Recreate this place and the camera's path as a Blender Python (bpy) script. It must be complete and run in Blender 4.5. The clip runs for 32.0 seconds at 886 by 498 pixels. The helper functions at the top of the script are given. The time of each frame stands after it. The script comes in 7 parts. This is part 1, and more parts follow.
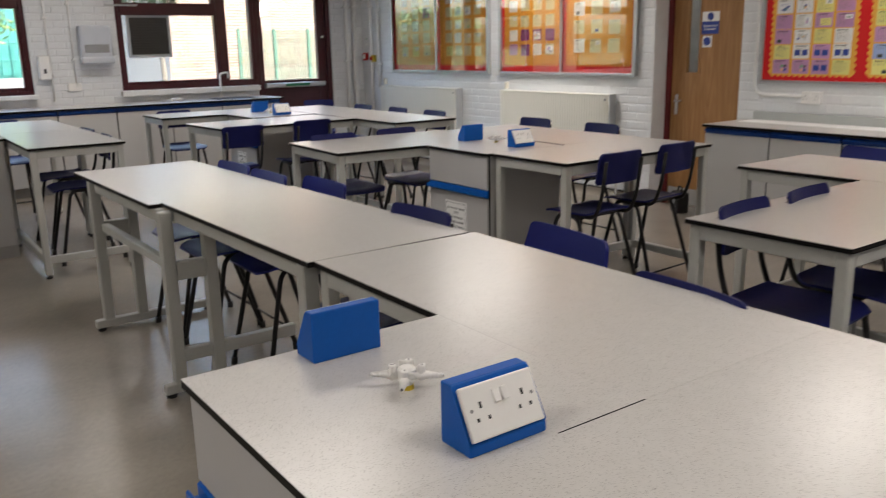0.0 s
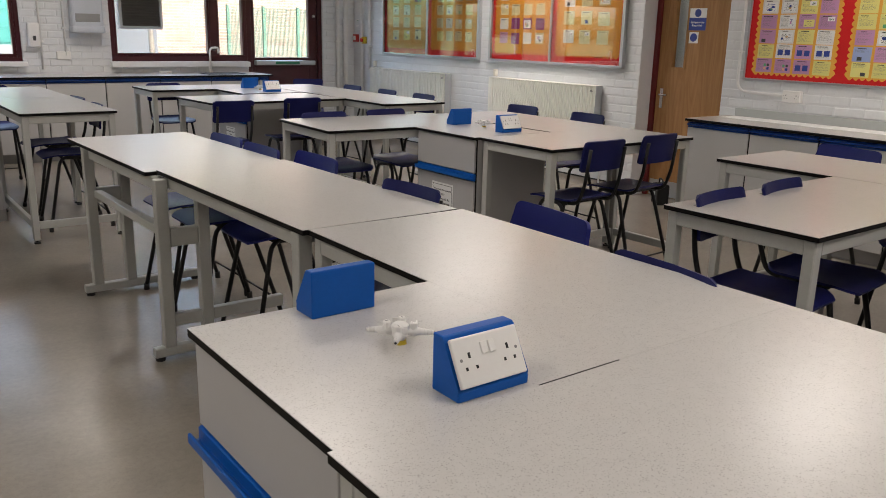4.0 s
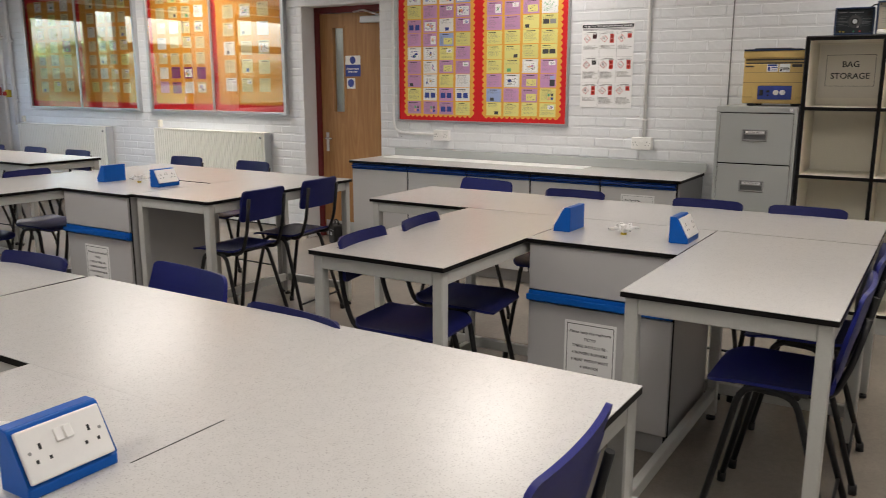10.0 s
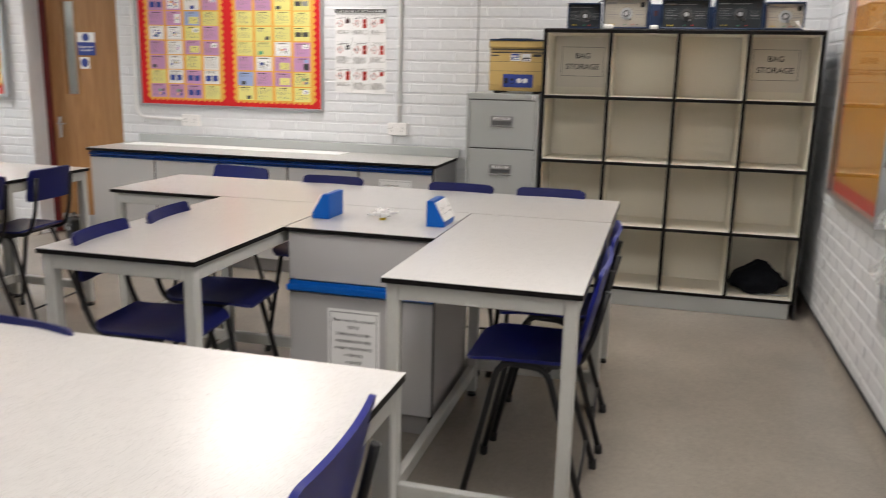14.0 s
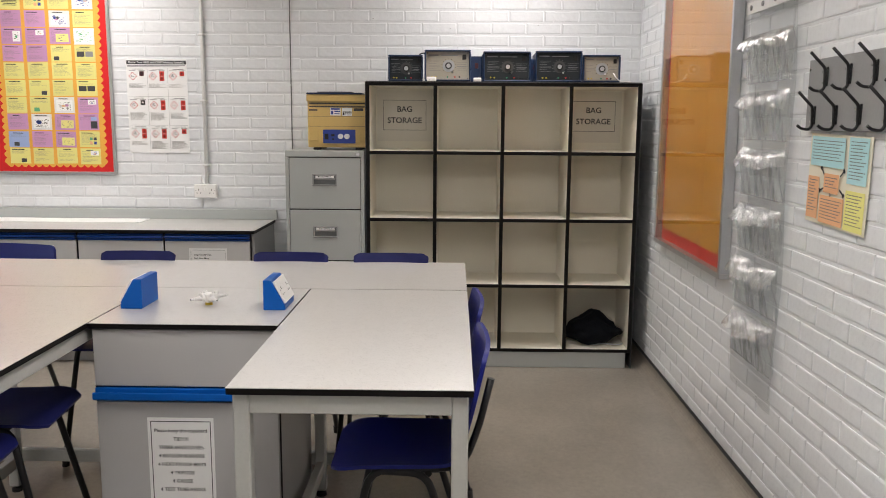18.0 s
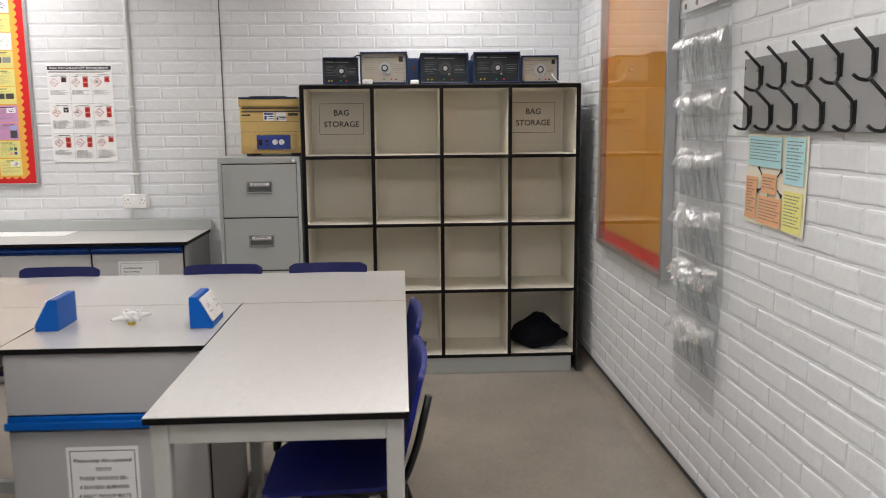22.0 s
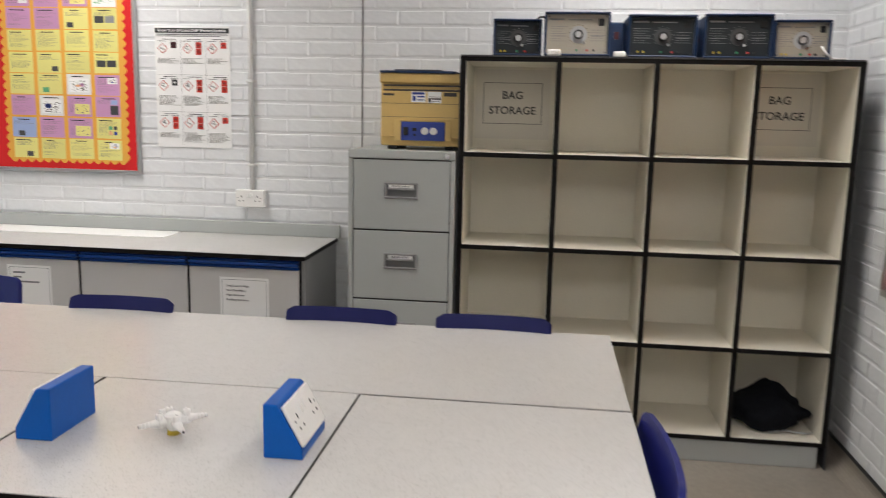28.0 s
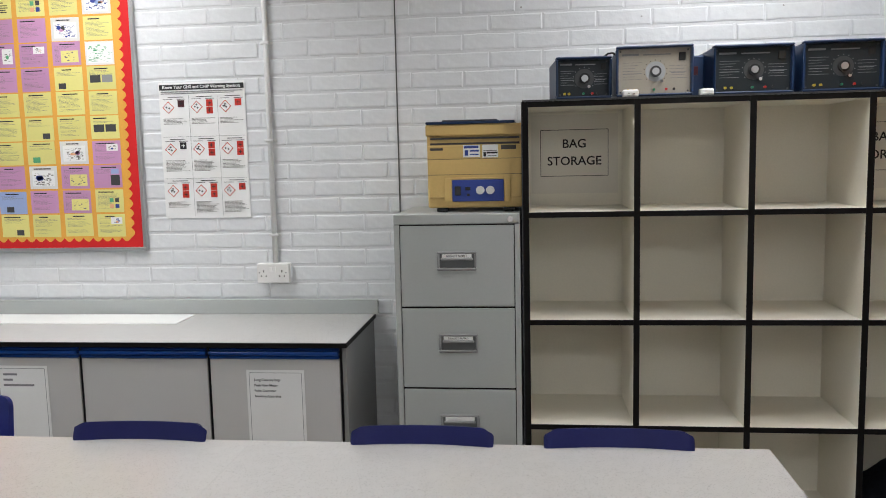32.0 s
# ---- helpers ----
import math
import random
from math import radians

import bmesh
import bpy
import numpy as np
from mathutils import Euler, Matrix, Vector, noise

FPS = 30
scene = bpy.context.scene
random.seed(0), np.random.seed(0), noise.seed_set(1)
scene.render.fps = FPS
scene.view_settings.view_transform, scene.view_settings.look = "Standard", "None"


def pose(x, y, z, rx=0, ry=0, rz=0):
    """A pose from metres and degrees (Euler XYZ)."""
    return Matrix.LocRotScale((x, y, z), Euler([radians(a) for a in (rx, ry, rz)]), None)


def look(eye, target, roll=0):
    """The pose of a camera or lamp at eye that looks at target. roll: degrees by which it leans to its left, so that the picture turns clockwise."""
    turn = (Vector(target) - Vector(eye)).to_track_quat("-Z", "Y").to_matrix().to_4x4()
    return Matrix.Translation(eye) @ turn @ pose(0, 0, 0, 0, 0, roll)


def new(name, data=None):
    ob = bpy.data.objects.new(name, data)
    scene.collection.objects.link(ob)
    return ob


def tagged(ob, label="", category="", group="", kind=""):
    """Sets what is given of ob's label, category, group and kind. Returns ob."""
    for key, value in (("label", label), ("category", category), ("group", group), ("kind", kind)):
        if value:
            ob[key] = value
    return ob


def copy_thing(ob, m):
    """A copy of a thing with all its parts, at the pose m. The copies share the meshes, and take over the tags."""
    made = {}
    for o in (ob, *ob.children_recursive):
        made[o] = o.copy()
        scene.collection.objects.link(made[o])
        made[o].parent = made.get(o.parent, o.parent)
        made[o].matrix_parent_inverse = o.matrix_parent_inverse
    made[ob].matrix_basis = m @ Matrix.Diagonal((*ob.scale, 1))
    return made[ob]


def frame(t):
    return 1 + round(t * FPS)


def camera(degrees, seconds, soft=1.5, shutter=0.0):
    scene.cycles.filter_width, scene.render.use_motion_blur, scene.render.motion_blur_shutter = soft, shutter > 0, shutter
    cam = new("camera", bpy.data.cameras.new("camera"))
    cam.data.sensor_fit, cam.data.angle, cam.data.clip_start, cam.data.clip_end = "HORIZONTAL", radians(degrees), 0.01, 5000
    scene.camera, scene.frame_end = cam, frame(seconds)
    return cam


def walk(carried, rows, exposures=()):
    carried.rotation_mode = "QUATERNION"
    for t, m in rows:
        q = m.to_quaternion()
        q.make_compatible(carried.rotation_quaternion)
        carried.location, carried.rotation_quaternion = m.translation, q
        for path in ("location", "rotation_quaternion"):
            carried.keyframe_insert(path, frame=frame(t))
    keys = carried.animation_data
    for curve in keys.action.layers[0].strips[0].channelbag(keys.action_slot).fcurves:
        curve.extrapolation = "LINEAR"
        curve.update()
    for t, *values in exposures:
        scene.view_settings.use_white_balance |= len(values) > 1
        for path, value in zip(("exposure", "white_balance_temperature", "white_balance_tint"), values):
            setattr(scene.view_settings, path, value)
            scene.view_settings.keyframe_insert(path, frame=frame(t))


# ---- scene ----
cam = camera(57.3, 32.0, soft=0.9, shutter=0.5)
METRES, EYE, TILT, LEAN, TURN = 3.9, 1.445, 0.0, 0.0, -37.1
PATH = [
    (0, (2.698, 0.212, 1.449), (3.826, 1.791, 0.967), -1.2),
    (0.5, (2.764, 0.311, 1.422), (3.782, 1.935, 0.851), -1.7),
    (1, (2.794, 0.356, 1.409), (3.776, 1.982, 0.782), -1.7),
    (1.5, (2.796, 0.356, 1.405), (3.803, 1.957, 0.754), -1.6),
    (2, (2.78, 0.334, 1.413), (3.837, 1.903, 0.765), -1.3),
    (2.5, (2.755, 0.293, 1.42), (3.888, 1.826, 0.815), -0.6),
    (4.5, (2.585, 0.083, 1.439), (3.736, 1.639, 0.936), 1.8),
    (5, (2.6, 0.055, 1.439), (3.71, 1.636, 0.921), 1.2),
    (5.5, (2.621, 0.052, 1.461), (3.683, 1.673, 0.968), 0.6),
    (6, (2.598, 0.063, 1.469), (3.496, 1.791, 1.013), 0.0),
    (6.5, (2.591, 0.067, 1.469), (3.392, 1.851, 1.048), -0.2),
    (7, (2.603, 0.053, 1.472), (3.473, 1.807, 1.063), 0.3),
    (7.5, (2.625, 0.043, 1.473), (3.642, 1.721, 1.085), 0.5),
    (8, (2.649, 0.036, 1.474), (3.805, 1.626, 1.108), 0.5),
    (8.5, (2.675, 0.008, 1.476), (4.003, 1.458, 1.112), 0.6),
    (9, (2.708, -0.005, 1.467), (4.193, 1.279, 1.084), 0.8),
    (9.5, (2.733, -0.019, 1.47), (4.332, 1.114, 1.069), 0.2),
    (10, (2.751, -0.031, 1.468), (4.411, 1.007, 1.064), 0.0),
    (10.5, (2.755, -0.027, 1.466), (4.439, 0.97, 1.053), 0.6),
    (11, (2.75, -0.028, 1.467), (4.436, 0.964, 1.052), 0.7),
    (11.5, (2.752, -0.023, 1.463), (4.429, 0.983, 1.046), 0.9),
    (12, (2.748, -0.025, 1.467), (4.415, 0.999, 1.051), 0.7),
    (12.5, (2.743, -0.022, 1.466), (4.4, 1.019, 1.053), 0.3),
    (13, (2.737, -0.01, 1.466), (4.414, 1.001, 1.057), -0.0),
    (13.5, (2.747, -0.022, 1.45), (4.541, 0.751, 1.022), 0.5),
    (14, (2.822, -0.014, 1.457), (4.709, 0.492, 1.027), 1.3),
    (14.5, (2.987, -0.009, 1.476), (4.916, 0.358, 1.097), 0.8),
    (15, (3.097, 0.007, 1.481), (5.044, 0.32, 1.144), -0.1),
    (15.5, (3.14, 0.078, 1.495), (5.1, 0.315, 1.178), -1.0),
    (17.5, (3.162, 0.233, 1.489), (5.137, 0.284, 1.183), 0.7),
    (18, (3.171, 0.224, 1.487), (5.147, 0.253, 1.18), 0.4),
    (18.5, (3.162, 0.217, 1.49), (5.137, 0.229, 1.175), -0.1),
    (19, (3.161, 0.219, 1.492), (5.135, 0.223, 1.171), -0.4),
    (19.5, (3.16, 0.215, 1.497), (5.136, 0.205, 1.187), 0.0),
    (20, (3.165, 0.218, 1.497), (5.143, 0.208, 1.201), 0.0),
    (20.5, (3.172, 0.208, 1.497), (5.152, 0.187, 1.215), -0.3),
    (21, (3.172, 0.211, 1.491), (5.151, 0.188, 1.2), -0.4),
    (21.5, (3.184, 0.207, 1.486), (5.157, 0.149, 1.164), -0.3),
    (22, (3.273, 0.181, 1.5), (5.247, 0.083, 1.195), -0.5),
    (22.5, (3.474, 0.094, 1.528), (5.461, 0.063, 1.304), -0.7),
    (23, (3.613, 0.043, 1.524), (5.605, 0.1, 1.356), 0.1),
    (23.5, (3.815, 0.096, 1.504), (5.807, 0.122, 1.323), 0.5),
    (24, (4.013, 0.176, 1.489), (5.988, -0.037, 1.26), 1.0),
    (24.5, (4.206, 0.127, 1.482), (6.127, -0.353, 1.201), 1.6),
    (26.5, (4.465, 0.253, 1.479), (6.401, -0.103, 1.125), 1.5),
    (27, (4.474, 0.293, 1.472), (6.441, 0.264, 1.11), 1.3),
    (27.5, (4.473, 0.316, 1.479), (6.436, 0.471, 1.127), 0.7),
    (28, (4.532, 0.387, 1.484), (6.49, 0.628, 1.153), 1.3),
    (28.5, (4.739, 0.396, 1.496), (6.672, 0.832, 1.227), 1.9),
    (29, (4.884, 0.387, 1.498), (6.806, 0.89, 1.263), 1.6),
    (29.5, (4.961, 0.467, 1.535), (6.896, 0.923, 1.318), -0.4),
    (30, (5.0, 0.64, 1.557), (6.96, 0.985, 1.358), -2.0),
    (30.5, (5.016, 0.702, 1.556), (6.986, 0.984, 1.35), -1.6),
    (31, (5.004, 0.727, 1.551), (6.979, 0.963, 1.349), -1.3),
    (31.5, (5.023, 0.721, 1.547), (6.998, 0.949, 1.335), -1.2),
    (32, (5.027, 0.713, 1.538), (7.0, 0.939, 1.308), -1.3),
]
walk(cam, [(t, look(eye, target, roll)) for t, eye, target, roll in PATH], exposures=[(0, 3.87, 6850, 12), (8, 3.79, 7000, 14), (10, 4.13, 6800, 12), (12.5, 4.33, 6700, 12), (15, 4.64, 6600, 12), (18, 4.47, 6650, 12), (20, 4.42, 6550, 12), (22, 4.42, 6500, 12), (24, 4, 6450, 11), (26.5, 4.29, 6650, 13), (28, 4.37, 6550, 11), (29, 4.29, 6300, 9), (30, 4.42, 6150, 9), (32, 4.32, 6150, 9)])

# ---- light ----
world = bpy.data.worlds.new("sky")
scene.world = world
world.use_nodes = True
wn = world.node_tree
sky = wn.nodes.new("ShaderNodeTexSky")
sky.sky_type, sky.sun_disc = "NISHITA", False
sky.dust_density, sky.air_density = 6.0, 1.0
sky.sun_elevation, sky.sun_rotation = radians(52), radians(160)
wn.links.new(sky.outputs["Color"], wn.nodes["Background"].inputs["Color"])
wn.nodes["Background"].inputs["Strength"].default_value = 0.15

sun = new("sun", bpy.data.lights.new("sun", "SUN"))
sun.data.energy, sun.data.angle, sun.data.color = 0.6, radians(12), (1.0, 0.97, 0.92)
sun.matrix_world = look((0, 0, 0), (-0.35, 0.9, -1.25))

LAMP_COLOUR = (1.0, 0.965, 0.93)
CEILING = 2.75
# The corridor lamp and both west lamps (x under 2) are unseen, added as fill.
LAMPS = [(9.5, 4.7, 0.1), (7.65, -0.05, 0.62), (7.62, 2.6, 0.82), (7.65, 6.4, 2.3), (4.5, 0.2, 1.25), (4.4, 4.0, 1.1), (4.7, 8.6, 1.2), (1.5, 1.6, 1.4), (1.6, 5.3, 1.0)]


# ---- materials ----
def material(name, colour, rough=0.5, metal=0.0, vary=0.06, scale=8.0, fine=120.0, bump=0.0, bump_scale=200.0, random_obj=0.0, coat=0.0, spec=0.5):
    """Principled paint with two scales of tone, fine relief and, where asked, a tone of its own for each object."""
    m = bpy.data.materials.new(name)
    m.use_nodes = True
    t = m.node_tree
    p = t.nodes["Principled BSDF"]
    p.inputs["Roughness"].default_value, p.inputs["Metallic"].default_value = rough, metal
    p.inputs["Coat Weight"].default_value = coat
    p.inputs["Specular IOR Level"].default_value = spec
    co = t.nodes.new("ShaderNodeTexCoord")
    big, small = t.nodes.new("ShaderNodeTexNoise"), t.nodes.new("ShaderNodeTexNoise")
    for n, s in ((big, scale), (small, fine)):
        n.inputs["Scale"].default_value = s
        n.inputs["Detail"].default_value = 4
        t.links.new(co.outputs["Object"], n.inputs["Vector"])
    add = t.nodes.new("ShaderNodeMath")
    add.operation = "ADD"
    t.links.new(big.outputs["Fac"], add.inputs[0])
    t.links.new(small.outputs["Fac"], add.inputs[1])
    span = t.nodes.new("ShaderNodeMapRange")
    span.inputs["From Min"].default_value, span.inputs["From Max"].default_value = 0.6, 1.4
    span.inputs["To Min"].default_value, span.inputs["To Max"].default_value = 1 - vary, 1 + vary
    t.links.new(add.outputs[0], span.inputs["Value"])
    tone = span.outputs["Result"]
    if random_obj:
        info = t.nodes.new("ShaderNodeObjectInfo")
        own = t.nodes.new("ShaderNodeMapRange")
        own.inputs["To Min"].default_value, own.inputs["To Max"].default_value = 1 - random_obj, 1 + random_obj
        t.links.new(info.outputs["Random"], own.inputs["Value"])
        mul = t.nodes.new("ShaderNodeMath")
        mul.operation = "MULTIPLY"
        t.links.new(tone, mul.inputs[0])
        t.links.new(own.outputs["Result"], mul.inputs[1])
        tone = mul.outputs[0]
    shade = t.nodes.new("ShaderNodeVectorMath")
    shade.operation = "SCALE"
    shade.inputs[0].default_value = colour
    t.links.new(tone, shade.inputs["Scale"])
    t.links.new(shade.outputs["Vector"], p.inputs["Base Color"])
    if bump:
        grain = t.nodes.new("ShaderNodeTexNoise")
        grain.inputs["Scale"].default_value, grain.inputs["Detail"].default_value = bump_scale, 3
        t.links.new(co.outputs["Object"], grain.inputs["Vector"])
        b = t.nodes.new("ShaderNodeBump")
        b.inputs["Strength"].default_value, b.inputs["Distance"].default_value = bump, 0.002
        t.links.new(grain.outputs["Fac"], b.inputs["Height"])
        t.links.new(b.outputs["Normal"], p.inputs["Normal"])
    # gloss varies a little with wear
    rr = t.nodes.new("ShaderNodeMapRange")
    rr.inputs["To Min"].default_value, rr.inputs["To Max"].default_value = max(rough - 0.03, 0.02), min(rough + 0.03, 1)
    t.links.new(big.outputs["Fac"], rr.inputs["Value"])
    t.links.new(rr.outputs["Result"], p.inputs["Roughness"])
    return m


def speckled(name, colour, dark, rough, dots=420.0, amount=0.3, cover=0.36, cloud=1.2, vary=0.05, bump=0.0):
    """A pale ground with fine flecks: laminate worktop or sheet vinyl."""
    m = material(name, colour, rough, vary=vary, scale=cloud, fine=40.0, bump=bump)
    t = m.node_tree
    p = t.nodes["Principled BSDF"]
    src = p.inputs["Base Color"].links[0].from_socket
    co = t.nodes.new("ShaderNodeTexCoord")
    v = t.nodes.new("ShaderNodeTexVoronoi")
    v.inputs["Scale"].default_value = dots
    t.links.new(co.outputs["Object"], v.inputs["Vector"])
    sep = t.nodes.new("ShaderNodeSeparateColor")
    t.links.new(v.outputs["Color"], sep.inputs["Color"])
    ramp = t.nodes.new("ShaderNodeMapRange")
    ramp.inputs["From Min"].default_value, ramp.inputs["From Max"].default_value = 1 - cover, 1.0
    ramp.inputs["To Min"].default_value, ramp.inputs["To Max"].default_value = 0.0, amount
    t.links.new(sep.outputs["Red"], ramp.inputs["Value"])
    mix = t.nodes.new("ShaderNodeMix")
    mix.data_type = "RGBA"
    t.links.new(ramp.outputs["Result"], mix.inputs["Factor"])
    t.links.new(src, mix.inputs["A"])
    mix.inputs["B"].default_value = (*dark, 1)
    t.links.new(mix.outputs["Result"], p.inputs["Base Color"])
    return m


def wood(name, light, dark, rough=0.4):
    m = material(name, light, rough)
    t = m.node_tree
    p = t.nodes["Principled BSDF"]
    co = t.nodes.new("ShaderNodeTexCoord")
    mp = t.nodes.new("ShaderNodeMapping")
    mp.inputs["Scale"].default_value = (7, 0.55, 7)
    t.links.new(co.outputs["Object"], mp.inputs["Vector"])
    n = t.nodes.new("ShaderNodeTexNoise")
    n.inputs["Scale"].default_value, n.inputs["Detail"].default_value, n.inputs["Distortion"].default_value = 2.0, 9, 2.6
    t.links.new(mp.outputs["Vector"], n.inputs["Vector"])
    r = t.nodes.new("ShaderNodeValToRGB")
    r.color_ramp.elements[0].position, r.color_ramp.elements[0].color = 0.34, (*dark, 1)
    r.color_ramp.elements[1].position, r.color_ramp.elements[1].color = 0.66, (*light, 1)
    t.links.new(n.outputs["Fac"], r.inputs["Fac"])
    t.links.new(r.outputs["Color"], p.inputs["Base Color"])
    return m


def clear(name, tint=(1, 1, 1), gloss=0.02, least=0.045, most=1.0, milk=0.0, crinkle=0.0):
    """A thin clear sheet: light goes through, the angle of view drives the gloss."""
    m = bpy.data.materials.new(name)
    m.use_nodes = True
    t = m.node_tree
    t.nodes.remove(t.nodes["Principled BSDF"])
    out = t.nodes["Material Output"]
    tr, gl, mix, fr = (t.nodes.new("ShaderNode" + k) for k in ("BsdfTransparent", "BsdfGlossy", "MixShader", "LayerWeight"))
    tr.inputs["Color"].default_value = (*tint, 1)
    gl.inputs["Roughness"].default_value = gloss
    fr.inputs["Blend"].default_value = 0.5
    rise = t.nodes.new("ShaderNodeMath")
    rise.operation = "POWER"
    rise.inputs[1].default_value = 4.5
    t.links.new(fr.outputs["Facing"], rise.inputs[0])
    span = t.nodes.new("ShaderNodeMapRange")
    span.inputs["To Min"].default_value, span.inputs["To Max"].default_value = least, most
    t.links.new(rise.outputs[0], span.inputs["Value"])
    t.links.new(span.outputs["Result"], mix.inputs["Fac"])
    t.links.new(tr.outputs["BSDF"], mix.inputs[1])
    t.links.new(gl.outputs["BSDF"], mix.inputs[2])
    last = mix.outputs["Shader"]
    if crinkle:
        co, mp, n, b = (t.nodes.new("ShaderNode" + k) for k in ("TexCoord", "Mapping", "TexNoise", "Bump"))
        mp.inputs["Scale"].default_value = (2.4, 0.5, 1.0)
        n.inputs["Scale"].default_value, n.inputs["Detail"].default_value = 26, 3
        b.inputs["Strength"].default_value, b.inputs["Distance"].default_value = crinkle, 0.01
        t.links.new(co.outputs["Object"], mp.inputs["Vector"])
        t.links.new(mp.outputs["Vector"], n.inputs["Vector"])
        t.links.new(n.outputs["Fac"], b.inputs["Height"])
        t.links.new(b.outputs["Normal"], gl.inputs["Normal"])
    if milk:
        dif, over = t.nodes.new("ShaderNodeBsdfDiffuse"), t.nodes.new("ShaderNodeMixShader")
        dif.inputs["Color"].default_value = (0.8, 0.8, 0.8, 1)
        over.inputs["Fac"].default_value = milk
        t.links.new(last, over.inputs[1])
        t.links.new(dif.outputs["BSDF"], over.inputs[2])
        last = over.outputs["Shader"]
    t.links.new(last, out.inputs["Surface"])
    return m


def glowing(name, colour, strength):
    m = bpy.data.materials.new(name)
    m.use_nodes = True
    p = m.node_tree.nodes["Principled BSDF"]
    p.inputs["Base Color"].default_value = (0.8, 0.8, 0.8, 1)
    p.inputs["Emission Color"].default_value = (*colour, 1)
    p.inputs["Emission Strength"].default_value = strength
    return m


def chipped(m, dark=(0.3, 0.28, 0.26), scale=16.0):
    """Rare small chips and pits in thick wall paint."""
    t = m.node_tree
    p = t.nodes["Principled BSDF"]
    src = p.inputs["Base Color"].links[0].from_socket
    co, v, sep = (t.nodes.new("ShaderNode" + k) for k in ("TexCoord", "TexVoronoi", "SeparateColor"))
    v.inputs["Scale"].default_value = scale
    t.links.new(co.outputs["Object"], v.inputs["Vector"])
    t.links.new(v.outputs["Color"], sep.inputs["Color"])
    few, near_it, both = (t.nodes.new("ShaderNodeMath") for _ in range(3))
    few.operation, near_it.operation, both.operation = "GREATER_THAN", "LESS_THAN", "MULTIPLY"
    few.inputs[1].default_value, near_it.inputs[1].default_value = 0.91, 0.055
    t.links.new(sep.outputs["Red"], few.inputs[0])
    t.links.new(v.outputs["Distance"], near_it.inputs[0])
    t.links.new(few.outputs[0], both.inputs[0])
    t.links.new(near_it.outputs[0], both.inputs[1])
    mix = t.nodes.new("ShaderNodeMix")
    mix.data_type = "RGBA"
    t.links.new(both.outputs[0], mix.inputs["Factor"])
    t.links.new(src, mix.inputs["A"])
    mix.inputs["B"].default_value = (*dark, 1)
    t.links.new(mix.outputs["Result"], p.inputs["Base Color"])


def blotched(m, amount, scale):
    """Worn, scuffed patches in the tone."""
    t = m.node_tree
    p = t.nodes["Principled BSDF"]
    src = p.inputs["Base Color"].links[0].from_socket
    co, n, span, mul = (t.nodes.new("ShaderNode" + k) for k in ("TexCoord", "TexNoise", "MapRange", "VectorMath"))
    n.inputs["Scale"].default_value, n.inputs["Detail"].default_value, n.inputs["Roughness"].default_value = scale, 4, 0.55
    t.links.new(co.outputs["Object"], n.inputs["Vector"])
    span.inputs["From Min"].default_value, span.inputs["From Max"].default_value = 0.2, 0.8
    span.inputs["To Min"].default_value, span.inputs["To Max"].default_value = 1 - amount, 1 + amount
    t.links.new(n.outputs["Fac"], span.inputs["Value"])
    mul.operation = "SCALE"
    t.links.new(src, mul.inputs[0])
    t.links.new(span.outputs["Result"], mul.inputs["Scale"])
    t.links.new(mul.outputs["Vector"], p.inputs["Base Color"])


FLOOR = speckled("vinyl_floor", (0.305, 0.272, 0.232), (0.19, 0.165, 0.14), 0.25, dots=300, amount=0.3, cover=0.35, cloud=0.7, vary=0.10, bump=0.05)
blotched(FLOOR, 0.13, 2.6)
FLOOR.node_tree.nodes["Principled BSDF"].inputs["Specular IOR Level"].default_value = 0.58
BRICK = material("painted_brick", (0.735, 0.75, 0.765), 0.5, vary=0.045, scale=5, fine=45, bump=1.0, bump_scale=26, random_obj=0.03)
chipped(BRICK)
MORTAR = material("painted_mortar", (0.71, 0.72, 0.735), 0.6, vary=0.06, scale=9, fine=80, bump=0.5, bump_scale=120)
PAINT = material("white_paint", (0.76, 0.76, 0.75), 0.6, vary=0.03, scale=2, bump=0.1)
TOP = speckled("grey_laminate_top", (0.58, 0.567, 0.55), (0.16, 0.15, 0.14), 0.34, dots=540, amount=0.52, cover=0.15, cloud=1.5, vary=0.05)
TOP.node_tree.nodes["Principled BSDF"].inputs["Coat Weight"].default_value = 0.6
TOP.node_tree.nodes["Principled BSDF"].inputs["Coat Roughness"].default_value = 0.23
TOP.node_tree.nodes["Principled BSDF"].inputs["Specular IOR Level"].default_value = 0.35
EDGE = material("black_core_edge", (0.006, 0.005, 0.005), 0.55, vary=0.2, scale=20, spec=0.15)
PANEL = material("grey_melamine", (0.46, 0.455, 0.455), 0.42, vary=0.03, scale=3, fine=300)
DESK_PANEL = material("taupe_melamine", (0.30, 0.275, 0.25), 0.45, vary=0.04, scale=3, fine=300)
WEST_PAINT = material("white_wall_paint", (0.70, 0.70, 0.69), 0.6, vary=0.04, scale=2)
# Lighter than PANEL: part of the light missing on counter doors is in this colour.
DOOR_GREY = material("lightened_grey_melamine", (0.57, 0.56, 0.55), 0.40, vary=0.03, scale=3, fine=300)
# A darker grey than PANEL, for plinths, base boards and carcasses.
PANEL_IN = material("darker_grey_melamine", (0.33, 0.32, 0.31), 0.5, vary=0.05)
STEEL = material("grey_painted_steel", (0.47, 0.475, 0.45), 0.38, vary=0.05, scale=5, bump=0.06, bump_scale=400)
BLUE = material("blue_plastic", (0.002, 0.095, 0.42), 0.34, vary=0.06, scale=12, bump=0.05, bump_scale=500, spec=0.2)
